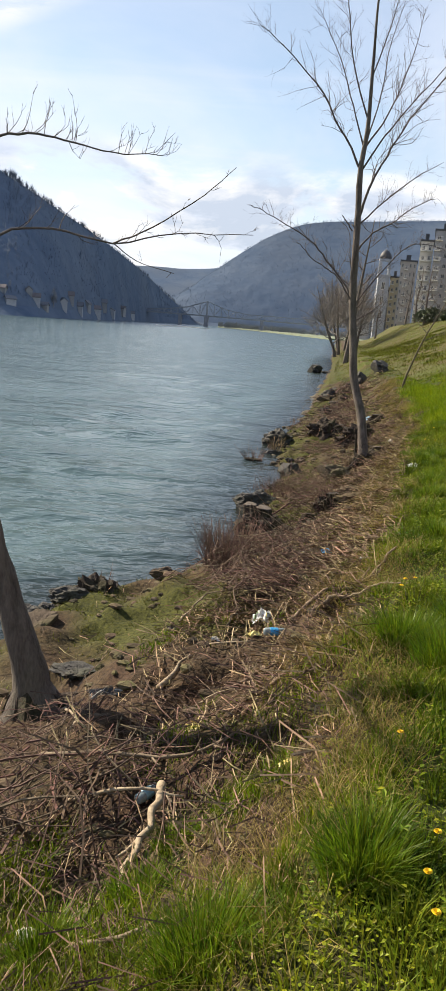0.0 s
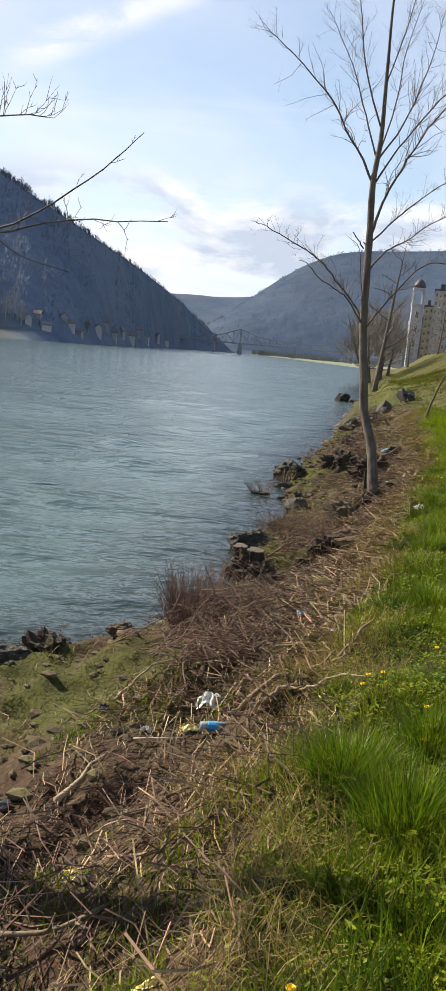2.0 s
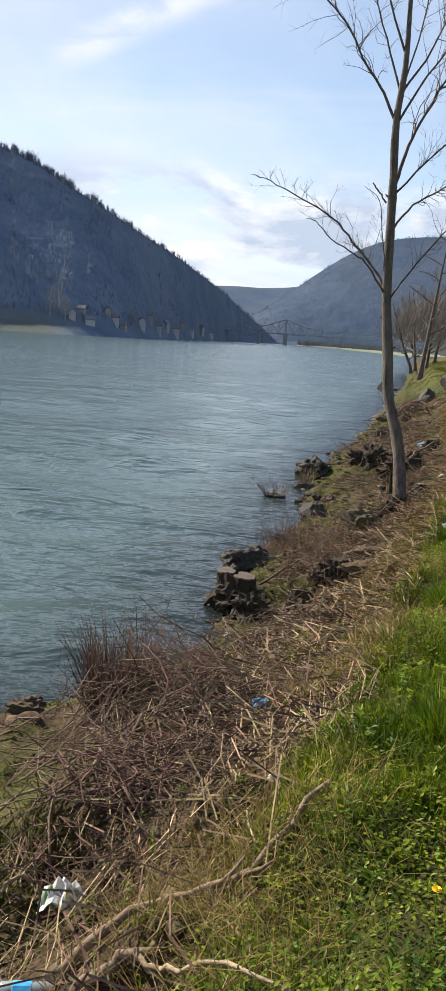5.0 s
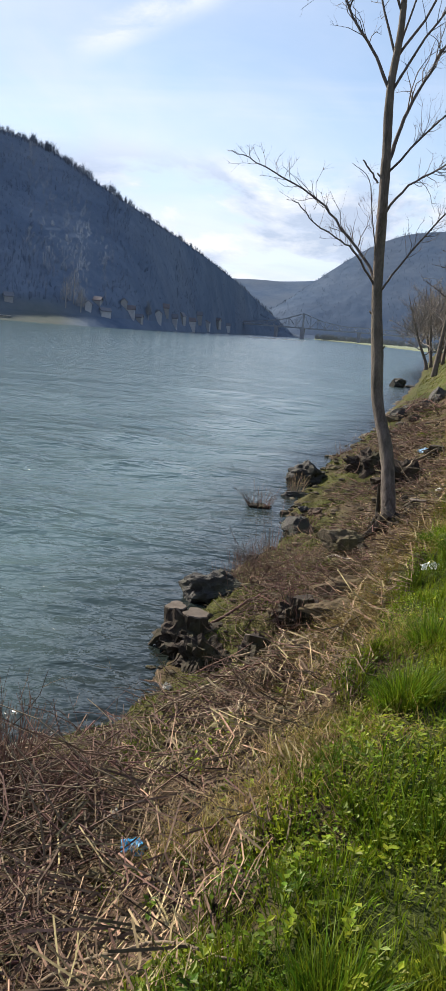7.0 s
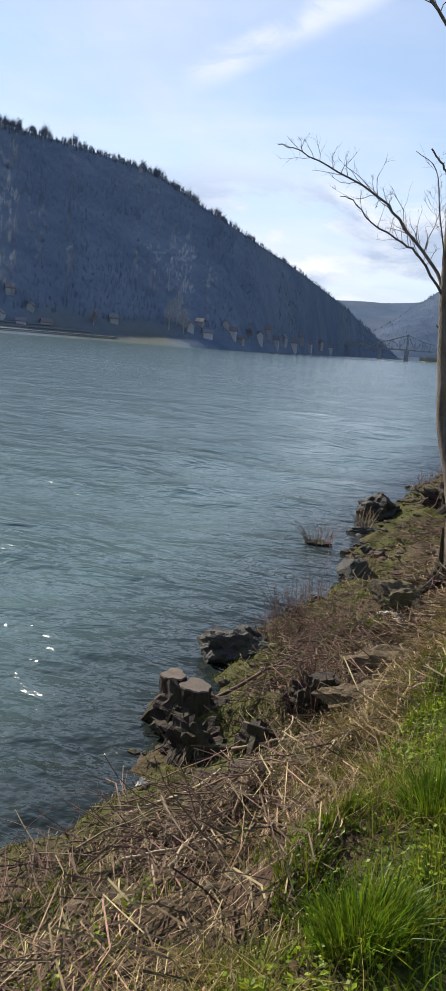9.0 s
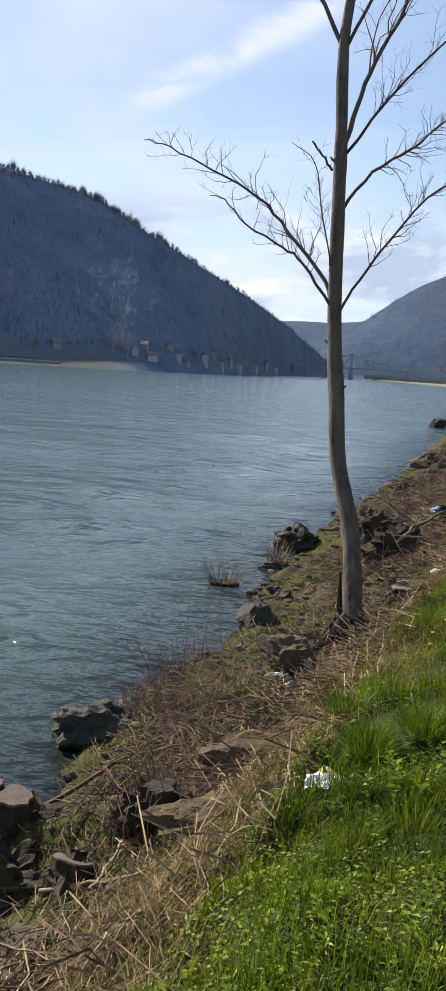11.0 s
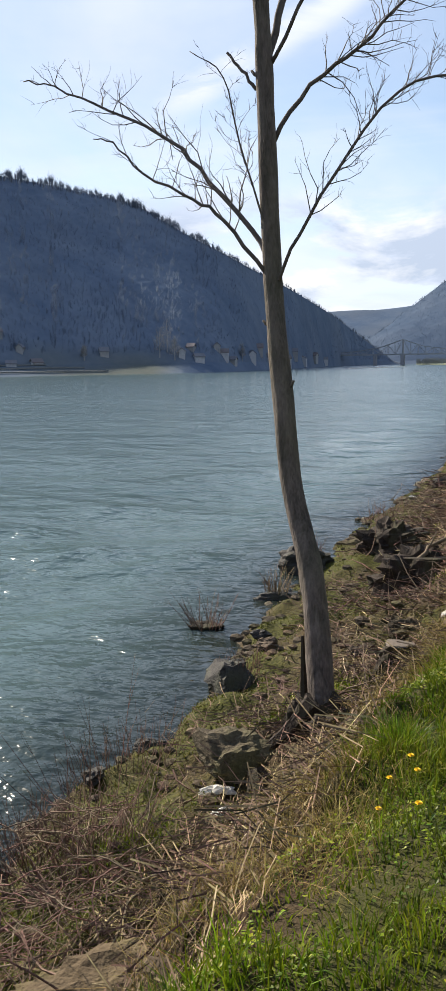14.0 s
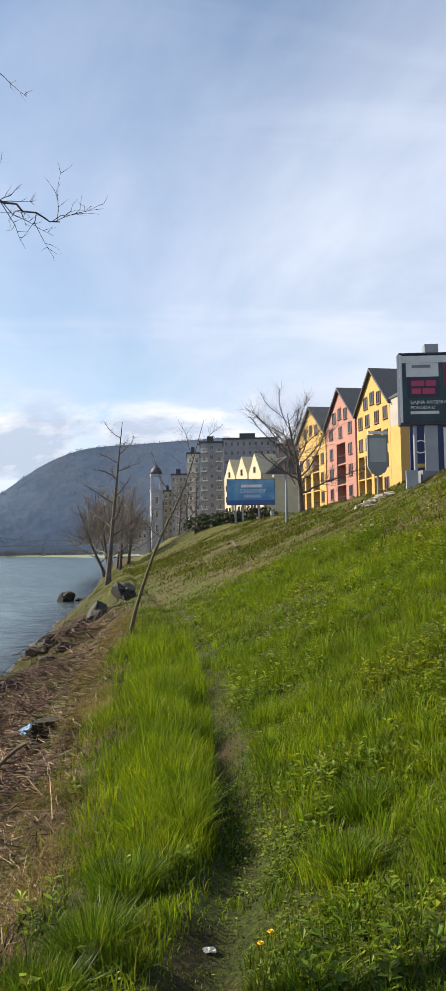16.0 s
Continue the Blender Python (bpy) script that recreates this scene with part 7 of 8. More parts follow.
def long_house():
    root = thing("apartment_house", (*swung(42.0, 59.5), 7.1), "cream and orange apartment house with balconies", "building")
    root.rotation_euler = (0, 0, radians(2))
    for lo, hi in (((0, 0, -3), (10, 6.0, 8.4)), ((0, 6.0, -3), (10, 15.0, 8.0)), ((0.6, 15.0, -3), (10, 18.0, 5.6))):
        s = Soup()
        s.box(lo, hi)
        part("wall", s, SANDY, root)
    for y0, y1, zt in ((2.2, 4.8, 7.6), (8.6, 10.6, 7.0), (15.4, 17.6, 4.6)):
        s = Soup()
        s.box((-0.05, y0 - 0.5, -3), (0.4, y1 + 0.5, zt))
        part("panel", s, ORANGE, root, "orange plaster recess")
    s = Soup()
    s.prism(((-0.5, -0.4, 8.3), (10.4, -0.4, 9.6), (10.4, -0.4, 9.85), (-0.5, -0.4, 8.55)), (0, 6.6, 0))
    s.prism(((-0.5, 6.2, 7.9), (10.4, 6.2, 9.2), (10.4, 6.2, 9.45), (-0.5, 6.2, 8.15)), (0, 9.2, 0))
    s.prism(((0.1, 15.2, 5.5), (10.4, 15.2, 6.6), (10.4, 15.2, 6.8), (0.1, 15.2, 5.75)), (0, 3.2, 0))
    part("roof", s, TILE, root)
    s = Soup()
    s.box((-0.1, -0.12, -3), (10.02, 0.0, 8.3))
    part("end_wall", s, CONCRETE, root, "grey plastered end wall")
    win = window_mesh(1.1, 1.4, FRAMEWHITE)
    for z in (0.3, 3.0, 5.7):
        for y in (1.2, 5.4, 7.4, 11.8, 13.6):
            put_window(win, root, (0, y, z + 0.6), "-x")
        for y0, y1 in ((2.2, 4.8), (8.6, 10.6)):
            balcony(root, (-1.1, y0, z), (0, y1, z), "-x", RAIL, FRAMEWHITE)
    for z in (0.3, 3.0):
        balcony(root, (-0.6, 15.4, z), (0.6, 17.6, z), "-x", RAIL, ORANGE)
    s = Soup()
    s.box((3, 5.6, 8.4), (3.6, 6.2, 11.0))
    s.tube([(3.3, 5.9, 10.9), (3.3, 5.9, 11.8)], [0.14, 0.14], 8)
    part("chimney", s, CONCRETE, root)
    return root


long_house()


def polar(az, d, z=6.4):
    a = radians(az - 2)
    return (3.57 + d * math.sin(a), 11.32 + d * math.cos(a), z)


def block(az0, az1, d, top, depth, wall, label, storeys, cols, turn=0.0, balconies=(), flat_=True, group="apartment blocks", roof_mat=SLATE):
    """A block seen between two bearings, front towards the river path."""
    p, q = Vector(polar(az0, d)), Vector(polar(az1, d))
    w = (q - p).length
    root = thing("apartment_block", p, label, "building", group)
    root.rotation_euler = (0, 0, math.atan2((q - p).y, (q - p).x) + turn)
    h = top - 6.4
    s = Soup()
    s.box((0, 0, -4), (w, depth, h))
    part("wall", s, wall, root)
    s = Soup()
    s.box((-0.3, -0.3, h), (w + 0.3, depth + 0.3, h + 0.5))
    s.box((w * 0.3, depth * 0.3, h + 0.5), (w * 0.6, depth * 0.6, h + 2.6))
    part("roof", s, roof_mat, root)
    st = h / storeys
    win = window_mesh(min(1.4, w / cols * 0.45), st * 0.44, FRAMEPALE)
    for l in range(storeys):
        for c in range(cols):
            x = w * (c + 0.5) / cols
            if c in balconies:
                balcony(root, (x - w / cols * 0.45, -1.2, l * st), (x + w / cols * 0.45, 0, l * st), "-y", FRAMEWHITE)
                put_window(win, root, (x, 0, l * st + 0.3), "-y")
            else:
                put_window(win, root, (x, 0, l * st + 0.8), "-y")
    return root


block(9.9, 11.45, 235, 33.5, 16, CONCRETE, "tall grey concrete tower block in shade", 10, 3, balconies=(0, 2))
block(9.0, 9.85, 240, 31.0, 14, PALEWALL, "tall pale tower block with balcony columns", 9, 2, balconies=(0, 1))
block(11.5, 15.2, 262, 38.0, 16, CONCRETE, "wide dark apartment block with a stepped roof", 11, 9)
block(15.2, 17.2, 240, 33.0, 16, BEIGE, "grey-brown apartment block behind the bare tree", 9, 5)
block(7.9, 8.95, 290, 29.5, 16, BEIGE, "brown apartment block with pale edges", 8, 4, balconies=(1,))
block(7.35, 7.95, 300, 24.5, 14, CREAM, "narrow cream apartment block", 7, 2, balconies=(0,))
block(4.9, 6.2, 245, 11.0, 10, PALEWALL, "low pale house near the church", 2, 4, group="", roof_mat=TILE)


def triple_gable():
    p = Vector(polar(11.6, 226))
    q = Vector(polar(14.2, 206))
    w = (q - p).length
    root = thing("apartment_house", p, "cream apartment house with three pointed gables", "building")
    root.rotation_euler = (0, 0, math.atan2((q - p).y, (q - p).x))
    s = Soup()
    third = w / 3
    e = 15.5
    s.box((0, 0, -4), (w, 12, e))
    part("wall", s, CREAM, root)
    for k in range(3):
        s = Soup()
        s.prism(((k * third + 0.4, -0.5, e - 3), (k * third + third - 0.4, -0.5, e - 3), (k * third + third - 0.4, -0.5, e + 0.5), (k * third + third / 2, -0.5, 21.0), (k * third + 0.4, -0.5, e + 0.5)), (0, 6, 0))
        part("gable", s, CREAM, root)
        s = Soup()
        s.box((k * third + 0.4, -0.5, -4), (k * third + third * 0.62, 0.1, e - 3))
        part("bay", s, CREAM, root)
    s = Soup()
    s.prism(((-0.4, 0.5, e), (-0.4, 12.4, e), (-0.4, 7, 20.2)), (w + 0.8, 0, 0))
    part("roof", s, SLATE, root)
    win = window_mesh(1.1, 1.5, FRAMEBROWN)
    for k in range(3):
        for l in range(5):
            for f in (0.25, 0.5):
                put_window(win, root, (k * third + third * f, -0.5, l * 3 + 0.6), "-y")
        put_window(win, root, (k * third + third * 0.5, -0.5, e + 0.6), "-y")
    return root


triple_gable()


def church():
    p = polar(6.85, 300, 6.0)
    root = thing("church", p, "white church with a domed bell tower", "church")
    s = Soup()
    s.box((-2.0, -2.0, -4), (2.0, 2.0, 19))
    tower = part("tower", s, HAZEDWHITE, root)
    for r_, za, zb in ((2.25, 12, 12.5), (2.25, 18.6, 19.2), (2.1, 24, 24.7)):
        s = Soup()
        s.box((-r_, -r_, za), (r_, r_, zb))
        part("cornice", s, HAZEDWHITE, tower)
    for a in (-1.6, 1.6):
        for b in (-1.6, 1.6):
            s = Soup()
            s.box((a - 0.4, b - 0.4, 19.2), (a + 0.4, b + 0.4, 24))
            part("pillar", s, HAZEDWHITE, tower)
    s = Soup()
    s.tube([(0, 0, 24.7), (0, 0, 25.6), (0, 0, 26.6), (0, 0, 27.4), (0, 0, 28.0)], [2.1, 2.15, 1.7, 1.0, 0.15], 12)
    part("dome", s, SLATE, root, smooth=True)
    s = Soup()
    s.tube([(0, 0, 27.9), (0, 0, 29.8)], [0.09, 0.09], 5)
    s.box((-0.55, -0.07, 29.0), (0.55, 0.07, 29.2))
    part("cross", s, STEEL, root)
    s = Soup()
    s.box((-6, 4, -4), (9, 20, 8))
    s.prism(((-6.4, 3.6, 8), (9.4, 3.6, 8), (1.5, 3.6, 11.5)), (0, 16.8, 0))
    s.tube([(1.5, 12, 10), (1.5, 12, 14)], [3, 3], 12)
    part("nave", s, HAZEDWHITE, root)
    s = Soup()
    s.tube([(1.5, 12, 14), (1.5, 12, 15), (1.5, 12, 16.4), (1.5, 12, 17.2)], [3.1, 3.0, 1.8, 0.1], 12)
    part("dome", s, SLATE, root, smooth=True)
    for z in (4, 9, 14):
        put_window(window_mesh(1.2, 2.6, FRAMEWHITE), root, (0, -2.0, z), "-y")
    return root


church()


def lettering(text, size, mat, parent, place, turn, name="lettering"):
    cu = bpy.data.curves.new(name, "FONT")
    cu.body, cu.size, cu.extrude, cu.align_x = text, size, 0.006, "LEFT"
    tmp = bpy.data.objects.new(name, cu)
    scene.collection.objects.link(tmp)
    bpy.context.view_layer.update()
    me = bpy.data.meshes.new_from_object(tmp.evaluated_get(bpy.context.evaluated_depsgraph_get()))
    bpy.data.objects.remove(tmp)
    me.materials.clear()
    me.materials.append(mat)
    ob = new(name, me)
    ob.parent, ob.location, ob.rotation_euler = parent, place, turn
    return ob


def flat_part(name, parent, x0, x1, z0, z1, y, mat, label=""):
    s = Soup()
    s.box((x0, y - 0.012, z0), (x1, y, z1))
    return part(name, s, mat, parent, label)


def big_board():
    base = Vector(on_land(*swung(17.3, 43.3)))
    base.z = 5.84
    root = thing("billboard", base, "large dark-framed lit billboard on two posts, dark advertisement", "billboard")
    root.rotation_euler = (0, 0, radians(-12))
    WHITE_, DARK_, MAROON = plain("poster_white", (0.62, 0.63, 0.66), 0.5), plain("poster_dark", (0.025, 0.045, 0.06), 0.4, stain=(0.02, 0.09, 0.11), stain_amount=0.7), plain("poster_maroon", (0.16, 0.03, 0.05), 0.4)
    w, z0, z1 = 3.45, 2.45, 5.25
    s = Soup()
    s.box((0, 0, z0), (w, 0.45, z1))
    part("cabinet", s, NAVY, root)
    s = Soup()
    for a, b in (((-0.06, -0.05, z0 - 0.06), (w + 0.06, 0.5, z0)), ((-0.06, -0.05, z1), (w + 0.06, 0.5, z1 + 0.06)), ((-0.06, -0.05, z0), (0, 0.5, z1)), ((w, -0.05, z0), (w + 0.06, 0.5, z1))):
        s.box(a, b)
    part("frame", s, NAVY, root)
    flat_part("poster", root, 0.05, w - 0.05, z0 + 0.05, z1 - 0.05, -0.004, DARK_)
    flat_part("poster_panel", root, 0.06, w - 0.06, z1 - 0.35, z1 - 0.06, -0.02, WHITE_, "white band")
    flat_part("poster_panel", root, 0.22, 1.52, z1 - 0.92, z1 - 0.36, -0.02, WHITE_, "white field")
    flat_part("poster_panel", root, 1.7, w - 0.06, z0 + 1.5, z1 - 0.38, -0.02, MAROON, "dark red field")
    POSTER_RED = plain("poster_red", (0.42, 0.05, 0.12), 0.4)
    flat_part("poster_panel", root, 0.24, 1.55, z0 + 1.02, z0 + 1.86, -0.02, plain("poster_night", (0.035, 0.03, 0.06), 0.4), "dark violet field")
    for xa, xb, za in ((0.42, 0.94, 1.50), (1.0, 1.40, 1.50), (0.42, 0.80, 1.18), (0.86, 1.36, 1.18)):
        flat_part("text_bar", root, xa, xb, z0 + za, z0 + za + 0.22, -0.036, POSTER_RED, "red bar of writing")
    # White strip over the dark frame on the left.
    flat_part("poster_edge", root, -0.05, 0.05, z0 + 0.02, z1 - 0.02, -0.055, WHITE_, "white strip along the left edge")
    flat_part("emblem", root, 0.45, 1.2, z1 - 0.56, z1 - 0.44, -0.036, plain("poster_grey", (0.2, 0.2, 0.22), 0.4), "grey emblem bar")
    flat_part("emblem", root, 2.5, 3.3, z1 - 0.62, z1 - 0.50, -0.036, WHITE_, "white emblem bar")
    flat_part("emblem", root, 2.35, 2.5, z1 - 0.62, z1 - 0.46, -0.036, plain("poster_orange", (0.7, 0.2, 0.08), 0.4), "orange emblem")
    lettering("SJAJNA AKCIJSKA", 0.19, WHITE_, root, (0.36, -0.03, z0 + 0.78), (radians(90), 0, 0))
    lettering("PONUDA U", 0.19, WHITE_, root, (0.36, -0.03, z0 + 0.56), (radians(90), 0, 0))
    flat_part("text_bar", root, 0.36, 1.5, z0 + 0.36, z0 + 0.48, -0.024, WHITE_, "white bar of small writing")
    flat_part("picture", root, 2.75, 3.1, z0 + 1.15, z0 + 1.75, -0.036, plain("appliance_grey", (0.35, 0.38, 0.42), 0.4), "grey appliance picture")
    flat_part("picture", root, 1.9, 2.7, z0 + 0.68, z0 + 0.76, -0.036, plain("teal_light", (0.15, 0.30, 0.34), 0.4), "pale table picture")
    flat_part("picture", root, 2.3, 3.1, z0 + 0.95, z0 + 1.05, -0.036, plain("teal_light_two", (0.10, 0.20, 0.24), 0.4), "teal shelf picture")
    s = Soup()
    s.tube([(2.75, -0.05, z0 + 1.3), (2.75, -0.06, z0 + 1.3)], [0.17, 0.17], 16)
    part("picture", s, WHITE_, root, "white round picture")
    for x, r in ((1.2, 0.24), (0.55, 0.05)):
        s = Soup()
        s.box((x - r, 0.1, -1.5), (x + r, 0.4, z0))
        part("post", s, STEEL, root)
    s = Soup()
    s.box((1.0, 0.0, z1 + 0.06), (1.55, 0.45, z1 + 0.42))
    part("top_box", s, STEEL, root)
    return root


big_board()


def blue_banner():
    base = Vector((*swung(22.0, 53.0), 0))
    base.z = float(land(base.x, base.y))
    root = thing("banner_board", base, "tall dark blue advertising board on the crest", "billboard")
    root.rotation_euler = (0, 0, radians(-14))
    s = Soup()
    s.box((0, 0, -1.0), (2.05, 0.25, 3.6))
    part("panel", s, plain("night_blue", (0.025, 0.035, 0.10), 0.4), root)
    s = Soup()
    for k in range(20):
        a, b = 2 * math.pi * k / 20, 2 * math.pi * (k + 1) / 20
        s.poly([(0.55 + r * math.cos(q), -0.012, 2.2 + r * math.sin(q)) for r, q in ((0.36, a), (0.36, b), (0.30, b), (0.30, a))])
    part("emblem", s, FRAMEWHITE, root, "white ring emblem")
    flat_part("text_bar", root, 0.15, 0.95, 1.1, 1.3, -0.004, plain("gold_bar", (0.5, 0.35, 0.1), 0.5), "gold bar of writing")
    flat_part("text_bar", root, 1.75, 2.0, 1.0, 3.2, -0.004, FRAMEWHITE, "white upright writing bar")
    return root


blue_banner()
s = Soup()
s.box((-0.22, -0.3, -0.8), (0.22, 0.3, 0.62))
o = solo("concrete_box", s, HAZEDWHITE, "white painted concrete block at the billboard's foot", "concrete block", on_land(*swung(16.9, 41.6)))
o.rotation_euler = (0, 0, radians(-20))
s = Soup()
s.box((0, -0.3, -0.8), (1.2, 0.3, 0.55))
o = solo("concrete_wall", s, CONCRETE, "low dark concrete wall behind the block", "wall", on_land(*swung(17.25, 41.9)))
o.rotation_euler = (0, 0, radians(25))


def sign_box():
    base = Vector(on_land(*swung(18.75, 49.5)))
    root = thing("sign_board", base, "grey oval-bottomed advertising sign on a post", "sign")
    s = Soup()
    out = [(-0.5, 0, 2.9), (0.5, 0, 2.9), (0.5, 0, 1.4), (0.35, 0, 1.1), (0, 0, 0.95), (-0.35, 0, 1.1), (-0.5, 0, 1.4)]
    s.prism(out, (0, 0.15, 0))
    part("panel", s, plain("sign_grey", (0.22, 0.24, 0.25), 0.5), root)
    s = Soup()
    s.box((-0.42, -0.02, 1.6), (0.42, 0.0, 2.75))
    part("poster", s, plain("sign_pale", (0.38, 0.42, 0.42), 0.5), root)
    s = Soup()
    s.tube([(0, 0.08, -0.8), (0, 0.08, 1.1)], [0.06, 0.06], 8)
    part("post", s, STEEL, root)
    s = Soup()
    s.box((-0.45, 0, 2.95), (0.55, 0.12, 3.1))
    part("top_rail", s, FRAMEWHITE, root)
    return root


sign_box()


def church_board():
    base = Vector((*swung(21.4, 98.0), 0))
    base.z = float(land(base.x, base.y))
    root = thing("billboard", base, "blue billboard with white Cyrillic lettering on posts", "billboard")
    root.rotation_euler = (0, 0, radians(-8))
    BLUE_ = plain("poster_blue", (0.08, 0.26, 0.50), 0.5, stain=(0.25, 0.45, 0.6), stain_amount=0.6)
    WHITE_ = plain("poster_letter", (0.75, 0.77, 0.80), 0.5)
    z0 = 8.0 - base.z
    s = Soup()
    s.box((0, 0, z0), (5.1, 0.3, z0 + 2.75))
    part("panel", s, NAVY, root)
    flat_part("poster", root, 0.05, 5.05, z0 + 0.05, z0 + 2.7, -0.004, BLUE_)
    flat_part("poster_panel", root, 0.06, 5.04, z0 + 0.06, z0 + 0.5, -0.02, plain("poster_deep", (0.05, 0.12, 0.34), 0.5), "deep blue band")
    flat_part("text_bar", root, 1.5, 3.7, z0 + 1.85, z0 + 2.15, -0.02, WHITE_, "white bar of writing")
    lettering("\u0421\u0410\u0411\u041e\u0420\u041d\u041e\u0413", 0.52, WHITE_, root, (1.35, -0.02, z0 + 1.28), (radians(90), 0, 0))
    lettering("\u0425\u0420\u0410\u041c\u0410", 0.52, WHITE_, root, (1.75, -0.02, z0 + 0.72), (radians(90), 0, 0))
    for x in (0.9, 1.7, 3.4):
        s = Soup()
        s.box((x - 0.1, 0.3, -1.0), (x + 0.1, 0.5, z0 + 1.5))
        part("post", s, STEEL, root)
    return root


church_board()


def lamp_post(x, y, h, label, arm=1.6, heading=0.0):
    base = on_land(*swung(x, y))
    root = thing("street_lamp", base, label, "street lamp", "street lamps")
    root.rotation_euler = (0, 0, heading)
    s = Soup()
    s.tube([(0, 0, -0.5), (0, 0, h * 0.5), (0, 0, h * 0.93), (-arm * 0.2, 0, h * 0.99), (-arm * 0.6, 0, h), (-arm, 0, h * 0.99)], [0.11, 0.09, 0.07, 0.06, 0.05, 0.045], 8)
    part("pole", s, STEEL, root)
    s = Soup()
    s.box((-arm - 0.7, -0.14, h * 0.99 - 0.08), (-arm, 0.14, h * 0.99 + 0.06))
    part("lamp_head", s, PALEWALL, root)
    return root


lamp_post(15.5, 190.0, 17.0, "tall curved street lamp behind the willows", 3.0)
lamp_post(18.0, 63.0, 3.0, "short lamp post beside the blue billboard", 0.15)
for i, (x, y) in enumerate(((24.2, 90.0), (23.2, 112.0), (26.0, 118.0))):
    s = Soup()
    s.box((-0.15, -0.15, -0.6), (0.15, 0.15, 1.1))
    solo("marker_post", s, HAZEDWHITE, "short pale concrete post on the slope", "post", on_land(*swung(x, y)), "posts on the slope")


def shrub(x, y, r, h, label, seed, n=2600):
    rng = np.random.default_rng(seed)
    z0 = float(land(x, y))
    u = rng.normal(0, 1, (n, 3))
    u /= np.linalg.norm(u, axis=1)[:, None]
    q = rng.uniform(0.55, 1.05, n) ** 0.5 * (1 + 0.2 * lumps(u[:, 0] * 3 + seed, u[:, 2] * 3, 1.0, seed))
    c = u * q[:, None] * np.array([r, r * 0.8, h])
    c[:, 2] = np.abs(c[:, 2])
    t1, t2 = rng.normal(0, 0.16, (n, 3)), rng.normal(0, 0.16, (n, 3))
    co = np.stack([c, c + t1, c + t2], 1).reshape(-1, 3)
    ob = new("shrub", big_mesh("shrub", co, np.arange(n * 3).reshape(-1, 3), HEDGE))
    ob.location = (x, y, z0)
    return tagged(ob, label, "shrub", "shrubs on the crest")


HEDGE = material("evergreen_leaf", (0.018, 0.030, 0.012), (0.05, 0.07, 0.025), 0.8, 0.6, 0.0, 6.0, None, island=0.4)
shrub(*swung(23.0, 104.0), 2.6, 1.7, "dark evergreen shrub below the billboard", 1)
shrub(*swung(26.0, 103.0), 2.8, 1.9, "dark evergreen shrub below the billboard", 2)
shrub(*swung(22.0, 116.0), 2.6, 1.7, "dark evergreen shrub on the crest", 3)
# Low ridge of dark earth, a tube half sunk in the slope.
s = Soup()
line = [on_land(*swung(13.0 + 0.4 * k, 55.0 + 2.2 * k), 0.02) for k in range(6)]
s.tube([Vector(p) - Vector(line[0]) for p in line], [0.10] * 6, 6)
solo("drain_pipe", s, CLOD, "dark earth ridge running across the slope", "earth ridge", line[0])


# ---- far bank and bridge ----
def cottage(az, t, w, d, h, roof_h, wall, roof, seed):
    x, y, z = [float(v[0]) for v in hill_point(np.array([az]), np.array([t]), LEFT_SHORE, LEFT_RIDGE, LEFT_RISE, 21)]
    root = thing("house", (x, y, z), "small pale house with a pitched roof across the river", "house", "houses across the river")
    root.rotation_euler = (0, 0, radians(-az + seed * 37 % 50 - 25 + 90 * (seed % 3 > 0)))
    s = Soup()
    s.box((-w / 2, -d / 2, -4), (w / 2, d / 2, h))
    s.prism(((-w / 2, -d / 2, h), (w / 2, -d / 2, h), (0, -d / 2, h + roof_h)), (0, d, 0))
    part("wall", s, wall, root)
    s = Soup()
    k, t_ = roof_h / (w / 2), 0.3
    for sg in (1, -1):
        p = [(sg * (w / 2 + 0.3), -d / 2 - 0.3, h - 0.3 * k), (0, -d / 2 - 0.3, h + roof_h), (0, -d / 2 - 0.3, h + roof_h + t_), (sg * (w / 2 + 0.3), -d / 2 - 0.3, h - 0.3 * k + t_)]
        s.prism(p if sg < 0 else list(reversed(p)), (0, d + 0.6, 0))
    part("roof", s, roof, root)
    return root


# Far-bank walls, roofs and terraces have the valley haze mixed into their colours.
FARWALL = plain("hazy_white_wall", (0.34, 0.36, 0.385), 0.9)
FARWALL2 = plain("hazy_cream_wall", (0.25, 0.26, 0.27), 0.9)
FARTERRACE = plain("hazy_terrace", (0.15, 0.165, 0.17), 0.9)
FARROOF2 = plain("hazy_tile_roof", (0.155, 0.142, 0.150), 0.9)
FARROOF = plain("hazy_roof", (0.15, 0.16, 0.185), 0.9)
VILLAGE = ((-33.6, 0.15, 0), (-33.0, 0.22, 1), (-32.2, 0.13, 0), (-31.6, 0.18, 0), (-30.6, 0.14, 0), (-26.2, 0.17, 0), (-21.0, 0.17, 1), (-20.4, 0.20, 0), (-19.9, 0.15, 1), (-18.7, 0.21, 0), (-18.2, 0.17, 1),
           (-17.7, 0.14, 0), (-16.4, 0.17, 1), (-15.9, 0.22, 0), (-15.3, 0.15, 1), (-14.7, 0.18, 0), (-14.1, 0.14, 1), (-13.6, 0.20, 1), (-13.0, 0.15, 0), (-12.3, 0.18, 1), (-11.6, 0.15, 0))
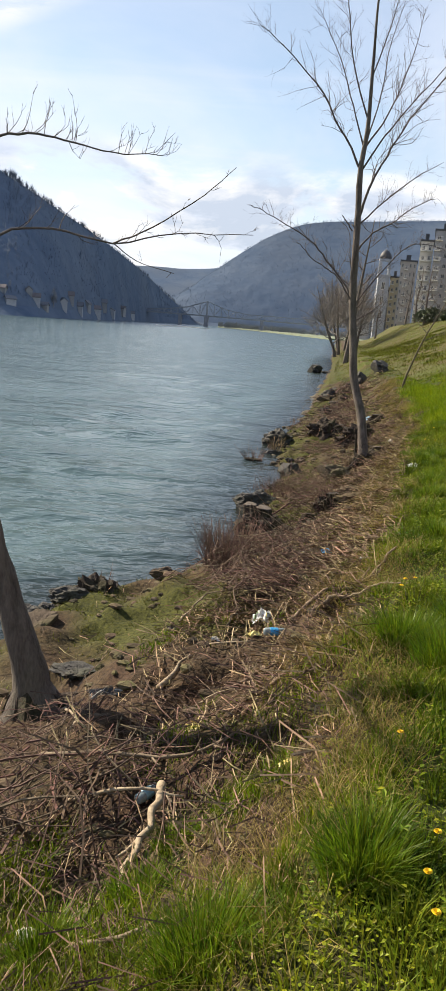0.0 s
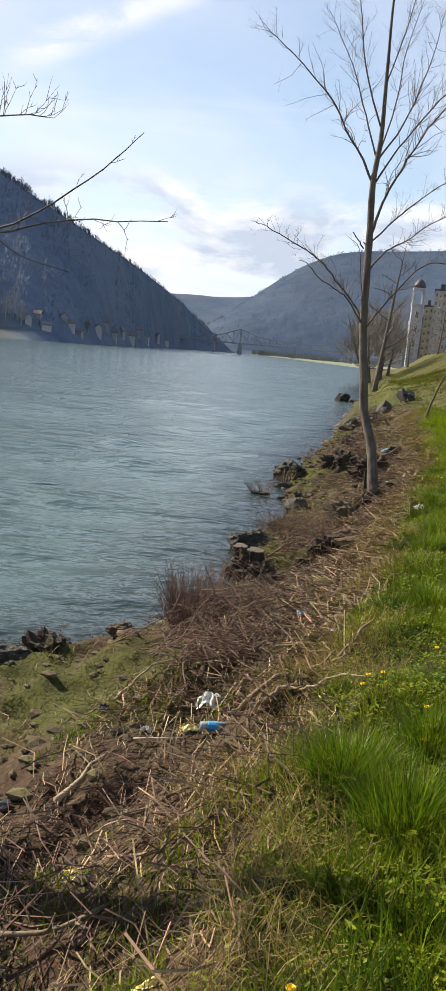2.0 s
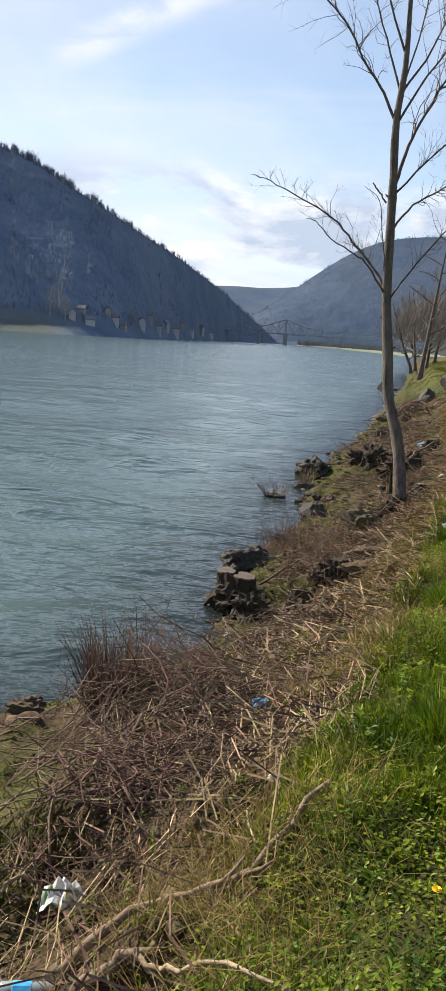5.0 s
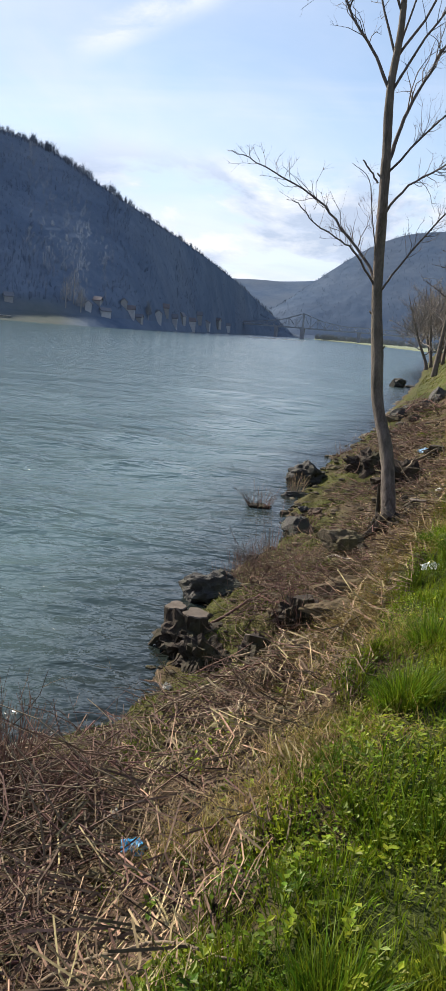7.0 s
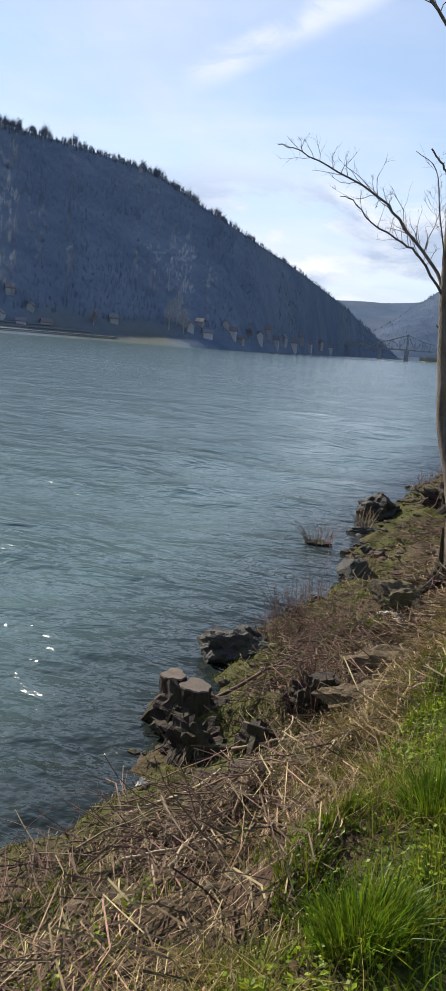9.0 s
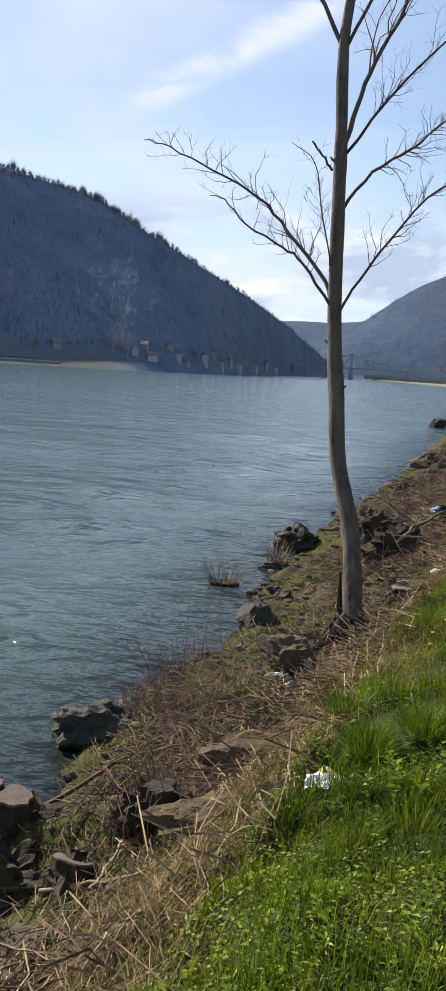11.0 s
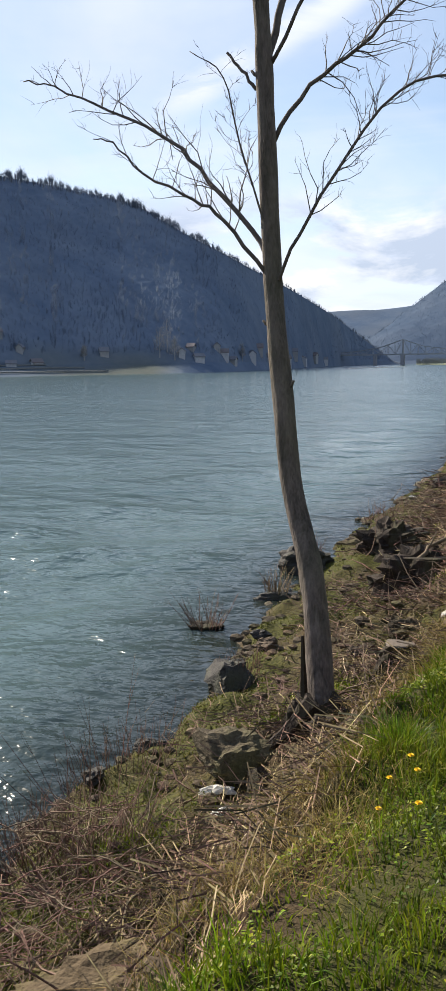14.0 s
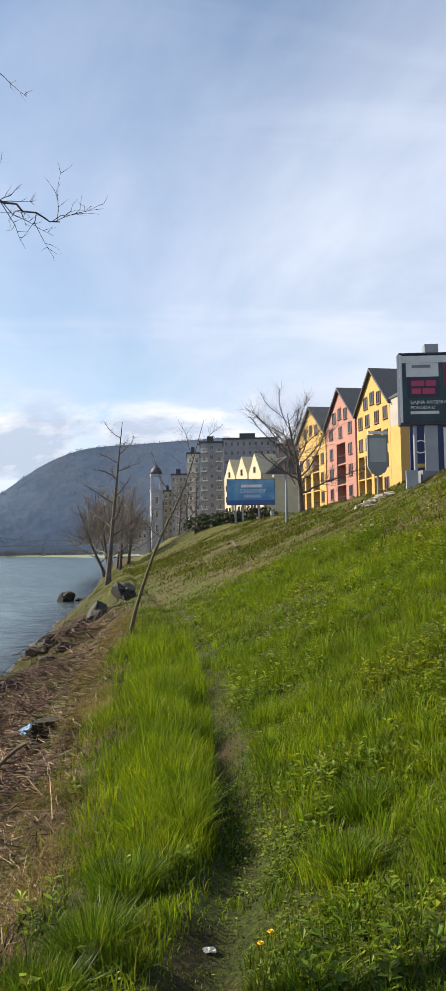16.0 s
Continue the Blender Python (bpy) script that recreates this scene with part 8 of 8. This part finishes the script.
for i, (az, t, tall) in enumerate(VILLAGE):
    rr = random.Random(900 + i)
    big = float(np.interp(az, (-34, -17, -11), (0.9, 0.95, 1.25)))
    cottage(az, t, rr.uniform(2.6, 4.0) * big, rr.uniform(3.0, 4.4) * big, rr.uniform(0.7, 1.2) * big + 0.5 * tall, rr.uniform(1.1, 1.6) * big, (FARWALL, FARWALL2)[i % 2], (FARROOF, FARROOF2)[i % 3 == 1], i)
def far_poplar(az, t, h, seed):
    x, y, z = [float(v[0]) for v in hill_point(np.array([az]), np.array([t]), LEFT_SHORE, LEFT_RIDGE, LEFT_RISE, 21)]
    root = thing("tree", (x, y, z), "tall pale bare tree beside the far village", "tree", "trees by the far village")
    s = Soup()
    s.tube([(0, 0, -1), (0.1, 0, h * 0.5), (0, 0, h * 0.9)], [0.3, 0.18, 0.05], 6)
    part("trunk", s, FLATWOOD, root)
    crown = haze_of_twigs(0, 0, h * 0.2, h * 0.72, h * 0.22, "", seed, 1100)
    crown.data.materials[0] = FLATWOOD
    crown.parent = root
    tagged(crown, kind="stuff")


for i, (az, t, h) in enumerate(((-22.5, 0.16, 12.0), (-22.0, 0.18, 14.0), (-21.5, 0.15, 9.0), (-17.0, 0.15, 7.0), (-27.5, 0.15, 6.0))):
    far_poplar(az, t, h, 300 + i)
# terraces and a landing on the far shore
for i, (a0, a1, t, z) in enumerate(((-36, -26, 0.05, 1.0), (-37, -27.5, 0.09, 1.4), (-36, -30, 0.125, 1.6))):
    s = Soup()
    pts = []
    for k in range(9):
        az = a0 + (a1 - a0) * k / 8
        x, y, zz = [float(v[0]) for v in hill_point(np.array([az]), np.array([t]), LEFT_SHORE, LEFT_RIDGE, LEFT_RISE, 21)]
        pts.append(Vector((x, y, zz + 0.4)))
    s.tube(pts, [0.3] * 9, 4)
    solo("terrace_wall", s, FARTERRACE, "long low pale terrace wall on the far bank", "wall", group="terraces across the river")
s = Soup()
for k in range(14):
    a0, a1 = radians(-10.0 + 0.27 * k), radians(-10.0 + 0.27 * (k + 1))
    d0, d1 = 440 + 4 * k, 440 + 4 * (k + 1)
    w0, w1 = 5 * math.sin(math.pi * k / 14) + 0.3, 5 * math.sin(math.pi * (k + 1) / 14) + 0.3
    q = [(EYE0.x + d * math.sin(a), EYE0.y + d * math.cos(a)) for a, d in ((a0, d0 - w0), (a1, d1 - w1), (a1, d1 + w1), (a0, d0 + w0))]
    s.prism([(x, y, -0.6) for x, y in q], (0, 0, 0.85))
solo("gravel_bar", s, plain("pale_gravel", (0.55, 0.55, 0.52), 0.9, scale=0.3), "low pale gravel bar in the river", "gravel bar")


def bridge():
    base = Vector((-76.0, 700.0, 0.0))
    root = thing("bridge", base, "steel truss bridge with a pointed pylon over the river", "bridge")
    s = Soup()
    for x, w in ((-22, 2.2), (0, 3), (46, 2.4), (92, 2.4), (140, 2.4)):
        s = Soup()
        s.box((x - w / 2, -3.5, -2), (x + w / 2, 3.5, 8.2))
        part("pier", s, CONCRETE, root)
    s = Soup()
    s.box((-60, -3, 8.2), (170, 3, 9.3))
    part("deck", s, STEEL, root)
    s = Soup()
    for yy in (-3, 3):
        top = [(-60, 9.6), (-34, 12.0), (-16, 15.0), (0, 20.5), (16, 15.0), (34, 12.6), (60, 12.6), (92, 12.6), (140, 12.6), (170, 12.6)]
        for (xa, za), (xb, zb) in zip(top, top[1:]):
            s.tube([(xa, yy, za), (xb, yy, zb)], [0.38, 0.38], 4)
        for k in range(-8, 29):
            x = k * 6.0
            z = float(np.interp(x, [p[0] for p in top], [p[1] for p in top]))
            s.tube([(x, yy, 9.2), (x, yy, z)], [0.2, 0.2], 4, False)
            z2 = float(np.interp(x + 6, [p[0] for p in top], [p[1] for p in top]))
            s.tube([(x, yy, 9.2), (x + 6, yy, z2)] if k % 2 else [(x, yy, z), (x + 6, yy, 9.2)], [0.16, 0.16], 4, False)
        s.tube([(0, yy, 9), (0, yy, 20.8)], [0.7, 0.5], 4)
    part("truss", s, STEEL, root)
    return root


bridge()
# low wooded flats by the bridge
def flats():
    rng = np.random.default_rng(77)
    n = 700
    az, d = rng.uniform(-5.6, 4.0, n), rng.uniform(740, 940, n)
    a = np.radians(az)
    x, y = EYE0.x + d * np.sin(a), EYE0.y + d * np.cos(a)
    h = rng.uniform(3, 8, n)
    co, fs = [], []
    for k in range(10):
        s = rng.uniform(-0.35, 0.35, n) * h
        lo = (0 if k == 0 else rng.uniform(0.1, 0.5)) * h
        p0, p1 = np.stack([x - 0.016 * h, y, lo - 1], 1), np.stack([x + 0.016 * h, y, lo - 1], 1)
        p2 = np.stack([x + s, y, h * rng.uniform(0.7, 1.0, n)], 1)
        co.append(np.stack([p0, p1, p2], 1).reshape(-1, 3))
        fs.append(np.arange(n * 3).reshape(-1, 3))
    stuff("riverside_woods", list(zip(co, fs)), FLATWOOD, "bare riverside woods beyond the bridge", "woods")
    s = Soup()
    s.prism([(EYE0.x + d_ * math.sin(radians(q)), EYE0.y + d_ * math.cos(radians(q)), -0.5) for q, d_ in ((-5.6, 800), (-3, 700), (2, 430), (8, 430), (14, 900), (-5.6, 980))], (0, 0, 1.2))
    solo("river_flat", s, plain("dull_meadow", (0.16, 0.19, 0.13), 0.95, scale=0.03), "low grassy flat along the far river bend", "meadow", kind="structure")


flats()
